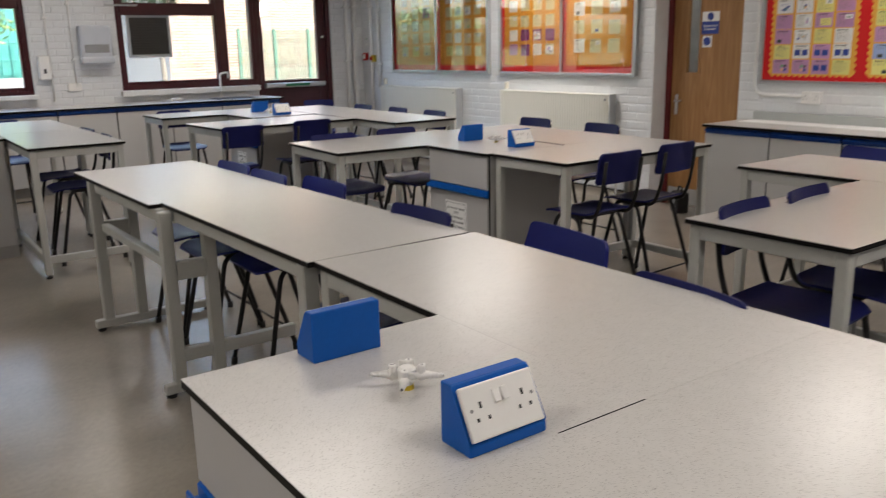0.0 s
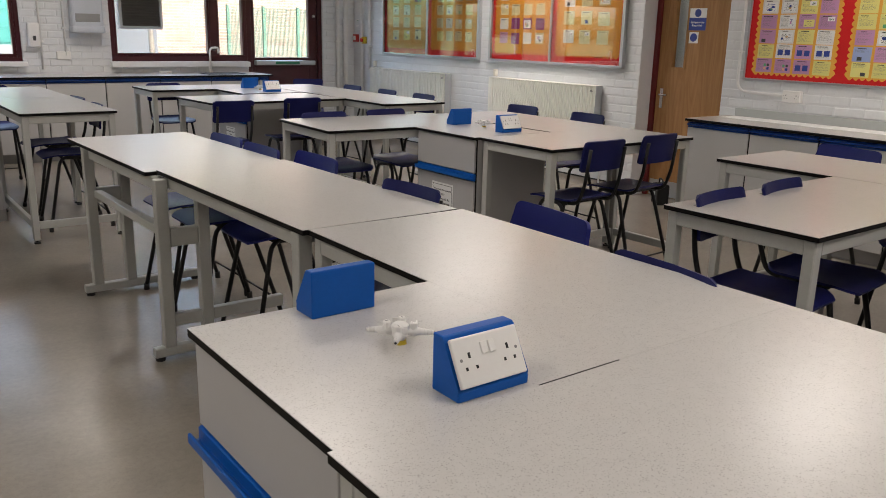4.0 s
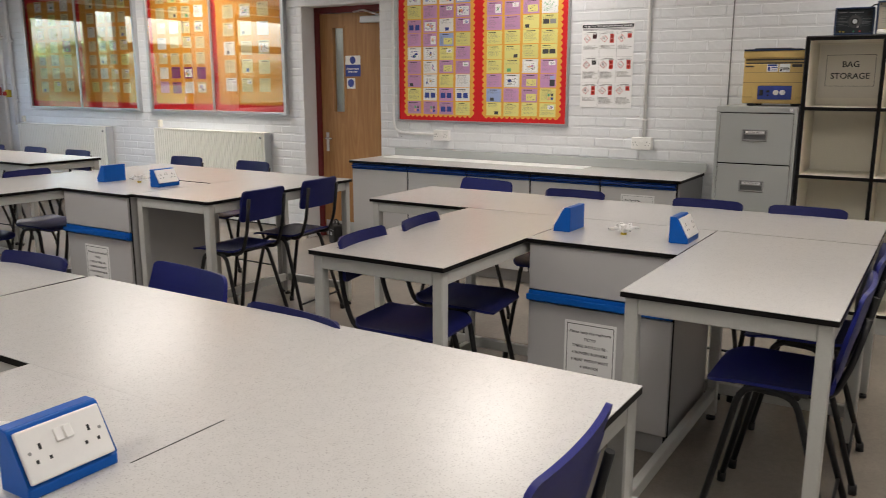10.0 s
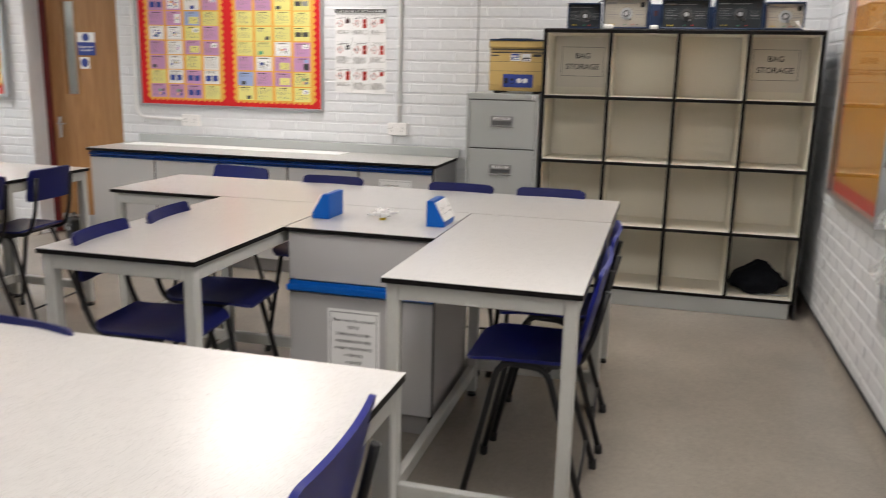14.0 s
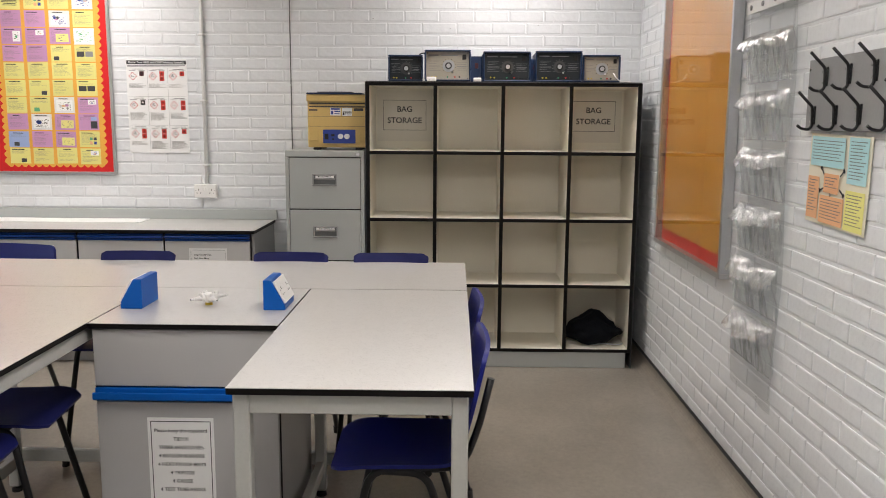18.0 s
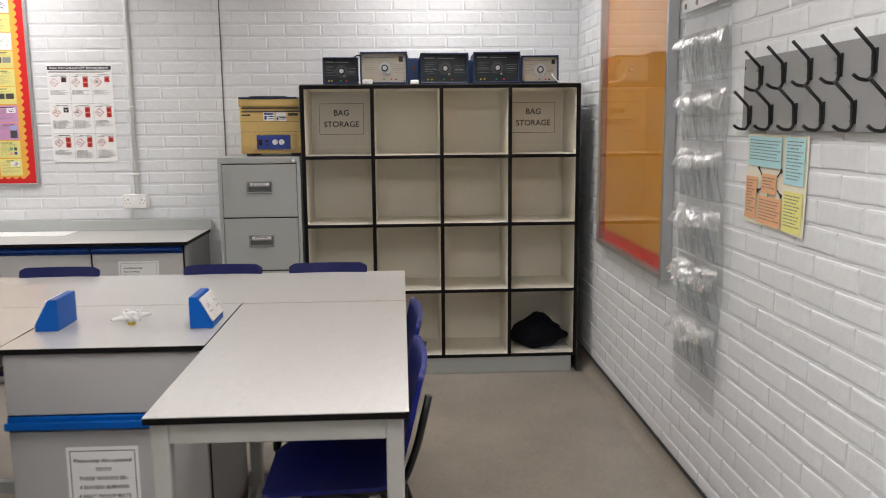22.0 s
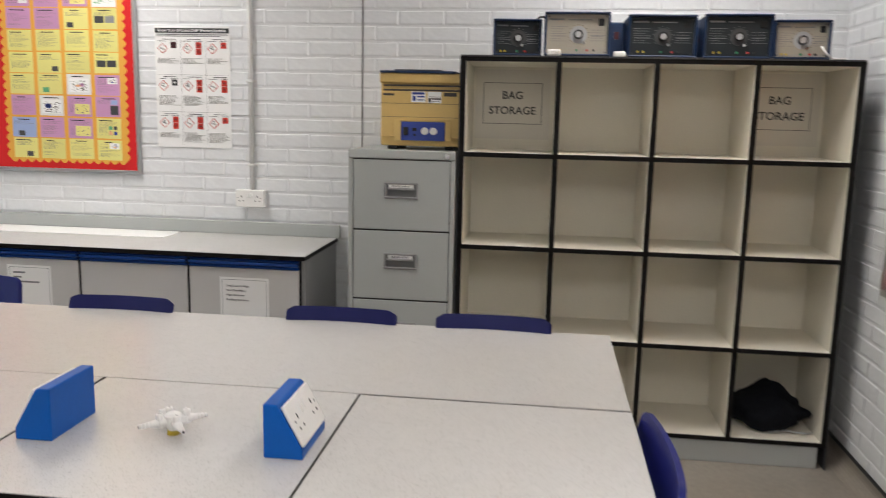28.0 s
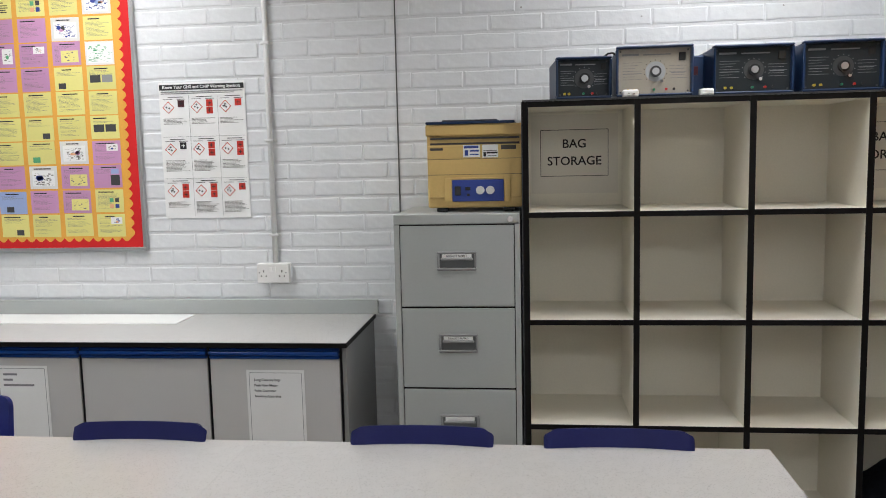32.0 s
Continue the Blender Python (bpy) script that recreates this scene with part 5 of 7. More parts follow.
def swan_tap(x, twin):
    t = thing("laboratory_tap", "white swan-neck laboratory tap behind the sink", "tap", facing(x, 10.05, NZ, 0), "taps")
    part("neck", rod(bent([(0, 0, 0.0), (0, 0, 0.30), (0.09, -0.04, 0.31), (0.09, -0.045, 0.24)], 0.05), 0.013, 10), WHITE, t)
    bm = bmesh.new()
    disc(bm, 0, 0, 0, 0.024, 0.04, 14)
    part("base", bm, WHITE, t)
    if twin:
        for s in (-1, 1):
            h = part("valve_body", rod(bent([(0, 0, 0.035), (s * 0.12, 0, 0.035), (s * 0.12, -0.02, 0.06)], 0.02), 0.012, 8), WHITE, t)
            bm = bmesh.new()
            disc(bm, s * 0.12, -0.02, 0.055, 0.017, 0.025, 12)
            part("tap_head", bm, CHARCOAL, h)
    else:
        bm = bmesh.new()
        disc(bm, 0.035, 0, 0.285, 0.016, 0.03, 12, "x")
        part("tap_head", bm, CHARCOAL, t)


sink(3.42)
sink(6.5)
swan_tap(3.37, True)
swan_tap(6.42, False)
bowl = thing("washing_up_bowl", "white plastic washing-up bowl on the window worktop", "bowl", facing(2.86, 9.88, NZ, 2))


def basin(u, v):
    """Profile turned about the axis: out of the bottom's middle, up the wall and over the rim."""
    q = min(1.0, v / 0.4)
    r = 0.15 * q if v <= 0.4 else 0.15 + 0.045 * (v - 0.4) / 0.6
    z = 0.004 if v <= 0.4 else 0.004 + 0.135 * (v - 0.4) / 0.6
    a = 2 * math.pi * u
    k = 1.0 / (abs(math.cos(a)) ** 5 + abs(math.sin(a)) ** 5) ** 0.2
    return (r * k * math.cos(a), 0.74 * r * k * math.sin(a), z)


part("basin", sheet(basin, 40, 10, 0.003), WHITE, bowl)
part("rim", rod([tuple(Vector(basin(k / 40, 1.0)) + Vector((0, 0, 0.002))) for k in range(41)], 0.010, 6), WHITE, bowl)
for x in (2.45, 5.85):
    soap = thing("soap_dish", "small white dish on the window worktop", "dish", facing(x, 10.02, NZ, 0), "soap dishes")
    part("dish", solid((-0.07, 0.07, -0.04, 0.04, 0.0, 0.03), bevel=0.012, seg=2), WHITE, soap)

soap_disp = thing("soap_dispenser", "white wall soap dispenser with a dark window", "soap dispenser", on_north(4.42, 1.19))
part("body", solid((0, 0.12, 0.0, 0.26, 0.0, 0.09), bevel=0.02, seg=3), WHITE, soap_disp)
part("window", solid((0.045, 0.075, 0.07, 0.12, 0.0885, 0.0915), bevel=0.003), CHARCOAL, soap_disp)
TOWEL_GREY = material("pale_blue_grey_plastic", (0.52, 0.55, 0.60), 0.35, vary=0.05)
towel = thing("towel_dispenser", "grey plastic paper towel dispenser on the brick wall", "towel dispenser", on_north(4.86, 1.37))
part("body", solid((0, 0.34, 0.0, 0.40, 0.0, 0.16), bevel=0.03, seg=3), TOWEL_GREY, towel)
part("ledge", solid((-0.008, 0.348, -0.02, 0.055, 0.01, 0.185), bevel=0.02, seg=2), TOWEL_GREY, towel)
part("viewing_window", solid((0.04, 0.30, 0.10, 0.19, 0.158, 0.164), bevel=0.004), BOARD_GREY, towel, "smoked grey window")
part("slot", solid((0.07, 0.27, -0.012, 0.004, 0.05, 0.12)), CHARCOAL, towel)
wall_box = thing("socket_outlet", "white surface socket box on the brick wall", "socket", on_north(4.72, 1.06))
part("back_box", solid((-0.02, 0.13, -0.005, 0.085, 0.0, 0.035), bevel=0.006), WHITE, wall_box)

call = thing("fire_call_point", "red fire alarm call point on the brick wall", "alarm", on_east(10.10, 1.30))
part("box", solid((-0.045, 0.045, 0.0, 0.10, 0.0, 0.05), bevel=0.006), RED, call)
part("glass_label", solid((-0.03, 0.03, 0.02, 0.08, 0.05, 0.052)), PAPER, call)
gas_off = thing("gas_isolator", "yellow and orange gas shut-off knob on the brick wall", "switch", on_east(9.90, 1.28))
part("box", solid((-0.05, 0.05, 0.0, 0.09, 0.0, 0.05), bevel=0.006), YELLOW, gas_off)
bm = bmesh.new()
disc(bm, 0, 0.045, 0.05, 0.025, 0.02, 16)
part("knob", bm, RED, gas_off)
note = thing("safety_label", "small white and green safety label on the brick wall", "sign", on_east(10.10, 1.50))
part("plate", solid((-0.04, 0.04, 0.0, 0.10, 0.0005, 0.002)), PAPER, note)
bars("print", [(-0.03, 0.03, 0.06, 0.09)], GREEN, note, 0.002)


# ---- boards on the walls ----
def scallop_sheet(w, h, bite, z, thick=0.0012, wave=0.045):
    """A paper ground whose border is cut in scallops."""
    pts = []

    def run(ax, ay, bx, by, nx, ny):
        n = max(1, round(math.hypot(bx - ax, by - ay) / wave))
        for k in range(n):
            for s in range(5):
                q = (k + s / 5) / n
                o = bite * math.sin(math.pi * (s / 5))
                pts.append((ax + (bx - ax) * q + nx * o, ay + (by - ay) * q + ny * o))

    run(0, 0, w, 0, 0, -1)
    run(w, 0, w, h, 1, 0)
    run(w, h, 0, h, 0, 1)
    run(0, h, 0, 0, -1, 0)
    bm = bmesh.new()
    lo = [bm.verts.new((x, y, z)) for x, y in pts]
    bm.faces.new(lo)
    ext = bmesh.ops.extrude_face_region(bm, geom=bm.faces[:])["geom"]
    bmesh.ops.translate(bm, vec=(0, 0, thick), verts=[g for g in ext if isinstance(g, bmesh.types.BMVert)])
    return bm


def rim(w, h, b, z0, z1, bevel=0.002):
    return solid((-b, w + b, -b, 0, z0, z1), (-b, w + b, h, h + b, z0, z1), (-b, 0, 0, h, z0, z1), (w, w + b, 0, h, z0, z1), bevel=bevel)


def card(parent, kind, x, y, w, h, z, rnd, style):
    """One pinned card with its print as plain shapes; the style names what is on it."""
    a = rnd.uniform(-0.014, 0.014)
    c = part("card", solid((0, w, 0, h, 0.0, 0.0008)), CARDS[kind], parent)
    c.matrix_local = Matrix.Translation((x + rnd.uniform(-0.002, 0.002), y + rnd.uniform(-0.002, 0.002), z)) @ Matrix.Rotation(a, 4, "Z")
    up = 0.0008
    if style == "h":
        bars("print", [(w * 0.5 - w * l, w * 0.5 + w * l, h * q, h * q + 0.004) for q, l in ((0.86, 0.4), (0.77, 0.3), (0.62, 0.22), (0.50, 0.36), (0.41, 0.38), (0.32, 0.3), (0.23, 0.34))], INK, c, up, 0.0003)
        return c
    # title and lines of text, cut short where a picture stands
    inset = {"i": (0.55, 0.92, 0.15, 0.80), "e": (0.30, 0.92, 0.12, 0.62), "s": (0.10, 0.90, 0.12, 0.80), "g": (0.06, 0.94, 0.08, 0.92), "n": (0.50, 0.90, 0.56, 0.86)}.get(style)
    bars("title", [(w * rnd.uniform(0.08, 0.3), w * rnd.uniform(0.55, 0.85), h * 0.862, h * 0.908)], INK, c, up, 0.0003)
    rows = []
    q = 0.80
    while q > 0.14:
        if rnd.random() < 0.85:
            end = rnd.uniform(0.5, 0.92)
            if inset and inset[2] - 0.03 < q < inset[3] + 0.03:
                end = min(end, inset[0] - 0.04)
            if not (style in "dkr" and q < 0.62) and end > 0.16:
                rows.append((w * 0.09, w * end, h * q - 0.0006, h * q + 0.0006))
        q -= 0.052
    if rows:
        bars("text_line", text_rows(rows, rnd), TEXT_GREY, c, up, 0.0003)
    if inset:
        x0, x1, y0, y1 = inset
        p = part("picture", solid((w * x0, w * x1, h * y0, h * y1, up, up + 0.0004)), PAPER if style != "e" else CARDS["y"], c, "white printed picture")
        ink = {"g": GREEN_INK, "e": TEXT_GREY}.get(style, rnd.choice((TEXT_GREY, BLUE_INK, TEXT_GREY)))
        marks = []
        for _ in range(int(110 * (x1 - x0) * (y1 - y0)) if style in "sg" else 16):
            mx, my = rnd.uniform(x0 + 0.04, x1 - 0.1) * w, rnd.uniform(y0 + 0.04, y1 - 0.1) * h
            marks.append((mx, mx + rnd.uniform(0.003, 0.014), my, my + rnd.choice((0.0009, 0.0012, 0.0016, 0.0045))))
        bars("drawing", marks, ink, p, up + 0.0004, 0.0003)
        if style in "sin":
            sx, sy = (x1 - x0) * w, (y1 - y0) * h
            for _ in range(3 if style == "s" else 1):
                mx, my = x0 * w + sx * rnd.uniform(0.08, 0.6), y0 * h + sy * rnd.uniform(0.1, 0.6)
                bm = bmesh.new()
                disc(bm, 0, 0, up + 0.0008, 0.5, 0.0003, 12)
                bm.transform(Matrix.Translation((mx + sx * 0.13, my + sy * 0.13, 0)) @ Matrix.Diagonal((sx * rnd.uniform(0.16, 0.34), sy * rnd.uniform(0.14, 0.34), 1, 1)))
                part("figure", bm, rnd.choice((BLUE_INK, SALMON_INK, GREEN_INK, CARDS["b"], CARDS["p"], CHARCOAL)), p)
    elif style == "d":
        for x0 in (0.10, 0.52):
            bars("photo", [(w * x0, w * (x0 + 0.37), h * 0.30, h * 0.62)], rnd.choice((CHARCOAL, BOARD_GREY)), c, up, 0.0004)
    elif style == "k":
        x0 = rnd.uniform(0.08, 0.6)
        bars("photo", [(w * x0, w * (x0 + 0.26), h * 0.08, h * 0.32)], rnd.choice((CHARCOAL, GRILLE, GREEN_INK, BLUE_INK)), c, up, 0.0004)
    elif style == "r":
        bars("photo", [(w * 0.60, w * 0.92, h * 0.10, h * 0.55)], CHARCOAL, c, up, 0.0004)
        bars("photo", [(w * 0.62, w * 0.90, h * 0.60, h * 0.82)], CARDS["b"], c, up, 0.0004)
    elif style == "c":
        for k, mat in enumerate((SALMON_INK, BLUE_INK, GREEN_INK, CHARCOAL)):
            x0, y0 = 0.50 + 0.2 * (k % 2), 0.18 + 0.26 * (k // 2)
            bars("picture", [(w * x0, w * (x0 + 0.14), h * y0, h * (y0 + 0.18))], mat, c, up, 0.0004)
    elif style == "b":
        for x0 in (0.12, 0.56):
            bars("picture", [(w * x0, w * (x0 + 0.32), h * 0.22, h * 0.62)], BLUE_INK, c, up, 0.0004)
    return c


def revision_board():
    """The open red notice board between the door and the hazard poster."""
    w, h = 1.535, 1.225
    t = thing("notice_board", "red notice board with scalloped orange panels of yellow and purple cards", "notice board", on_east(4.022, 1.152, 0.006))
    part("backing", solid((0, w, 0, h, 0.0, 0.012)), RED_PAPER, t, "red backing paper")
    part("board_frame", rim(w, h, 0.016, 0.0, 0.022), ALU, t, "aluminium frame")
    rnd = random.Random(5)
    left = ["yyyy", "wwwb", "yppp", "ppwp", "ppby", "wwyp", "pwpp", "pwyw", "ywpw", "pppy"]
    right = ["yyyw", "ppwy", "pppw", "ppyy", "yyyy", "yyyy", "yywp", "pwpp", "bppy", "yyyy"]
    left_styles = ["htkt", "sscs", "ttns", "bskn", "tiet", "ssnt", "tien", "kstt", "tbbb", "ccbt"]
    right_styles = ["hcts", "ttst", "ineg", "ttkd", "tttt", "tktd", "tksn", "tser", "ktec", "kttn"]
    for x0, grid, styles in ((0.068, left, left_styles), (0.826, right, right_styles)):
        panel = part("orange_panel", scallop_sheet(0.652, 1.15, 0.018, 0.0125), ORANGE_PAPER, t, "orange paper with a scalloped edge")
        panel.matrix_local = Matrix.Translation((x0, 0.045, 0))
        for r, (row, looks) in enumerate(zip(grid, styles)):
            for c, (kind, look_) in enumerate(zip(row, looks)):
                card(panel, kind, 0.022 + c * 0.157, 0.998 - r * 0.1102, 0.134, 0.107 if r == 0 else 0.1035, 0.0138, rnd, look_)


revision_board()


def glazed_board(y_left, y_right, z0, z1, seed, halves):
    """A lockable display case with two glazed doors; each half has columns, rows and card kinds."""
    w, h = y_left - y_right, z1 - z0
    t = thing("display_case", "glazed aluminium display case with orange paper and small cards", "display case", on_east(y_left, z0, 0.006), "glazed display cases")
    part("backing", solid((0, w, 0, h, 0.0, 0.008)), RED_PAPER, t)
    part("case_frame", rim(w, h, 0.022, 0.0, 0.045), ALU, t)
    rnd = random.Random(seed)
    half = w / 2
    for d, (first, pitch, wide, rows) in enumerate(halves):
        x0 = d * half
        g = part("orange_panel", scallop_sheet(half - 0.12, h - 0.155, 0.020, 0.0085, wave=0.050), GOLD_PAPER, t)
        g.matrix_local = Matrix.Translation((x0 + 0.060, 0.075, 0))
        step = 1.06 / len(rows)
        for r, kinds in enumerate(rows):
            for c, kind in enumerate(kinds):
                if kind != " ":
                    card(g, kind, first - x0 + c * pitch + rnd.uniform(-0.006, 0.006) - 0.060, 1.06 - r * step * 0.985 + rnd.uniform(-0.006, 0.006) - 0.075, wide, wide * 0.88, 0.0098, rnd, rnd.choice("ttttkns"))
        pane = part("glazing", solid((x0 + 0.012, x0 + half - 0.012, 0.0, h, 0.036, 0.040)), ACRYLIC, t, "clear acrylic door")
        pane.visible_shadow = False
        part("door_stile", solid((x0 - 0.0, x0 + 0.013, 0, h, 0.030, 0.046), bevel=0.002), ALU, t)
        part("door_stile", solid((x0 + half - 0.013, x0 + half, 0, h, 0.030, 0.046), bevel=0.002), ALU, t)


glazed_board(9.38, 7.42, 1.185, 2.43, 11, ((0.19, 0.245, 0.14, ["ccw", "cyc", "ccc", "ccv", "cwc", "ccc", "cyc"]), (1.15, 0.181, 0.125, ["cccy", "cycc", "wccc", "cccc", "cccy", "cwcc", "yccc"])))
glazed_board(7.20, 5.315, 1.185, 2.43, 12, ((0.126, 0.186, 0.13, ["cycc", "cccw", "cwcc", "wccc", "cccc", "wvvv", "pvwc"]), (1.09, 0.228, 0.145, ["ycc", "ccc", "ccw", "wcc", "ccc", "wcc"])))


def south_case():
    w, h = 1.11, 1.37
    t = thing("display_case", "empty glazed display case with golden paper and a red border", "display case", on_south(7.745, 0.855, 0.006))
    part("backing", solid((0, w, 0, h, 0.0, 0.006)), RED_PAPER, t)
    part("case_frame", rim(w, h, 0.024, 0.0, 0.045), ALU, t)
    g = part("golden_panel", scallop_sheet(w - 0.085, h - 0.10, 0.016, 0.0075, wave=0.034), GOLD_PAPER, t)
    g.matrix_local = Matrix.Translation((0.036, 0.072, 0))
    for z in (0.31, 0.64):
        part("paper_join", solid((0.06, w - 0.06, z, z + 0.002, 0.0078, 0.009)), SALMON_INK, t)
    pane = part("glazing", solid((0.0, w, 0.0, h, 0.036, 0.040)), CLEAR_SHEET, t)
    pane.visible_shadow = False


south_case()


# ---- hazard poster ----
def hazard_poster():
    w, h = 0.398, 0.606
    t = thing("hazard_poster", "white hazard symbol poster with red squares on the wall", "poster", on_east(2.378, 1.280, 0.0065))

    def paper(u, v):
        return (u * w, v * h, 0.0015 + 0.001 * abs(u - 0.5) ** 2 * (1 - v))

    part("paper", sheet(paper, 8, 8, 0.0006), PAPER, t)
    z = 0.0025
    bars("title_band", [(0.004, w - 0.004, h - 0.034, h - 0.010)], INK, t, z)
    words("title", "Know Your GHS and CHIP Warning Symbols", 0.0195, Matrix.Translation((w / 2, h - 0.022, z + 0.0009)), PAPER, t)
    bars("small_print", [(0.01, w - 0.01, h - 0.044, h - 0.040), (0.01, w - 0.05, h - 0.051, h - 0.048)], GREY_INK, t, z)
    rnd = random.Random(3)
    for r in range(3):
        for c in range(3):
            x, y = 0.012 + c * 0.132, h - 0.165 - r * 0.186
            d = part("diamond", solid((-0.0195, 0.0195, -0.0195, 0.0195, 0, 0.0006)), RED_INK, t, "red-edged diamond symbol")
            d.matrix_local = Matrix.Translation((x + 0.030, y + 0.055, z)) @ Matrix.Rotation(radians(45), 4, "Z")
            part("diamond_field", solid((-0.0165, 0.0165, -0.0165, 0.0165, 0.0006, 0.001)), PAPER, d)
            marks = [(-0.009, 0.003), (-0.003, -0.009), (0.003, 0.004), (-0.004, 0.0)][: 2 + (r + c) % 3]
            part("symbol", solid(*[(a, a + 0.007, b, b + 0.007, 0.001, 0.0014) for a, b in marks]), INK, d)
            two = (r, c) not in ((0, 0), (1, 0), (0, 2), (2, 2))
            sq = [(x + 0.074, x + 0.104, y + 0.056, y + 0.086)] + ([(x + 0.074, x + 0.104, y + 0.024, y + 0.054)] if two else [])
            bars("hazard_square", sq, INK if (r, c) == (1, 0) else MAROON if (r, c) == (0, 0) else RED_INK, t, z)
            glyphs = []
            for q in sq:
                gx, gy = (q[0] + q[1]) / 2, (q[2] + q[3]) / 2
                glyphs += [(gx - 0.008, gx + 0.008, gy - 0.0015, gy + 0.0015), (gx - 0.0015, gx + 0.0015, gy - 0.008, gy + 0.008)]
            g = bars("square_sign", glyphs, INK if (r, c) != (1, 0) else PAPER, t, z + 0.0007)
            bars("caption", [(x + 0.03, x + 0.10, y + 0.0985, y + 0.1012), (x + 0.006, x + 0.05, y + 0.0895, y + 0.0915), (x + 0.07, x + 0.11, y + 0.0895, y + 0.0915)], INK, t, z)
            bars("small_print", text_rows([(x + 0.004, x + 0.004 + rnd.uniform(0.06, 0.112), y + 0.004 - 0.0058 * k, y + 0.0060 - 0.0058 * k) for k in range(rnd.choice((5, 7, 9)))], rnd, 0.0035), TEXT_GREY, t, z)
    part("cell_line", solid(*[(x, x + 0.001, 0.012, h - 0.058, z, z + 0.0004) for x in (0.138, 0.270)]), GREY_INK, t)
    part("cell_line", solid(*[(0.008, w - 0.008, h - 0.055 - r * 0.186, h - 0.054 - r * 0.186, z, z + 0.0004) for r in range(1, 3)]), GREY_INK, t)


hazard_poster()


def wall_socket(y, z, label):
    t = thing("socket_outlet", label, "socket", on_east(y, z, 0.004), "wall sockets")
    part("back_box", solid((-0.074, 0.074, -0.044, 0.044, 0.0, 0.032), bevel=0.004), WHITE, t)
    double_socket(t, Matrix.Translation((0, 0, 0.0325)))
    return t


wall_socket(1.879, 1.030, "white double socket in a surface box below a conduit")
wall_socket(3.59, 1.030, "white double socket in a surface box fed by a white conduit")
con = thing("conduit", "white-painted vertical cable conduit with clips on the brick wall", "conduit", on_east(1.872, 1.07, 0.004))
part("tube", rod([(0, 0, 0.014), (0, CEILING - 1.075, 0.014)], 0.0115, 12), PAINT, con)
for z in (0.13, 0.55, 0.97, 1.39):
    cl = part("clip", solid((-0.028, 0.028, z - 0.006, z + 0.006, 0.0, 0.008), (-0.016, 0.016, z - 0.006, z + 0.006, 0.008, 0.028), bevel=0.002), PAINT, con)
con = thing("conduit", "white conduit beside the notice board bending to a socket", "conduit", on_east(4.085, 0, 0.004))
part("tube", rod(bent([(0, CEILING - 0.003, 0.014), (0, 1.04, 0.014), (0.43, 1.035, 0.014)], 0.10, 6), 0.0115, 12), PAINT, con)
for z in (1.35, 1.75, 2.15):
    part("clip", solid((-0.026, 0.026, z - 0.006, z + 0.006, 0.0, 0.008), (-0.016, 0.016, z - 0.006, z + 0.006, 0.008, 0.028), bevel=0.002), PAINT, con)


# ---- filing cabinet and what stands on it ----
def filing_cabinet():
    w, h, d = 0.47, 1.32, 0.49
    t = thing("filing_cabinet", "light grey four-drawer steel filing cabinet with recessed handles", "filing cabinet", on_east(1.238, 0, WALL_E - 8.012))
    part("body", solid((0.0, w, 0.0, h, -d, -0.004), bevel=0.004), CABINET, t)
    part("top_rim", solid((0.0, w, 1.283, h + 0.001, -0.004, 0.012), bevel=0.004, seg=2), CABINET, t)
    part("side_post", solid((0.0, 0.020, 0.03, 1.282, -0.004, 0.010), bevel=0.002), CABINET, t)
    part("side_post", solid((w - 0.020, w, 0.03, 1.282, -0.004, 0.010), bevel=0.002), CABINET, t)
    # A black sheet stands in for the shade in the gaps around the drawers.
    part("drawer_shadow", solid((0.020, w - 0.020, 0.03, 1.282, -0.003, -0.001)), EDGE, t)
    for k in range(4):
        z0 = 1.281 - 0.312 * (k + 1) + 0.004
        dr = part("drawer", solid((0.023, w - 0.023, z0, z0 + 0.305, -0.002, 0.009), bevel=0.003, seg=2), CABINET, t)
        cx, cz = w / 2, z0 + 0.173
        part("handle_surround", rim(0.128, 0.052, 0.010, 0.009, 0.016, 0.003), BOARD_GREY, dr).matrix_local = Matrix.Translation((cx - 0.064, cz - 0.026, 0))
        part("handle_recess", solid((cx - 0.064, cx + 0.064, cz - 0.026, cz + 0.026, 0.009, 0.0105)), HANDLE, dr)
        part("handle_lip", solid((cx - 0.06, cx + 0.06, cz + 0.002, cz + 0.012, 0.0105, 0.02), bevel=0.003), BOARD_GREY, dr)
        lab = part("label_card", solid((cx - 0.055, cx + 0.055, cz + 0.013, cz + 0.026, 0.012, 0.0165)), PAPER, dr)
        if k < 2:
            words("label_text", "BIOLOGY PAPER %d" % (k + 1), 0.0095, Matrix.Translation((cx, cz + 0.0195, 0.0168)), INK, lab)
    bm = bmesh.new()
    disc(bm, w - 0.035, 1.300, 0.012, 0.011, 0.006, 16)
    part("lock", bm, CHROME, t)


filing_cabinet()


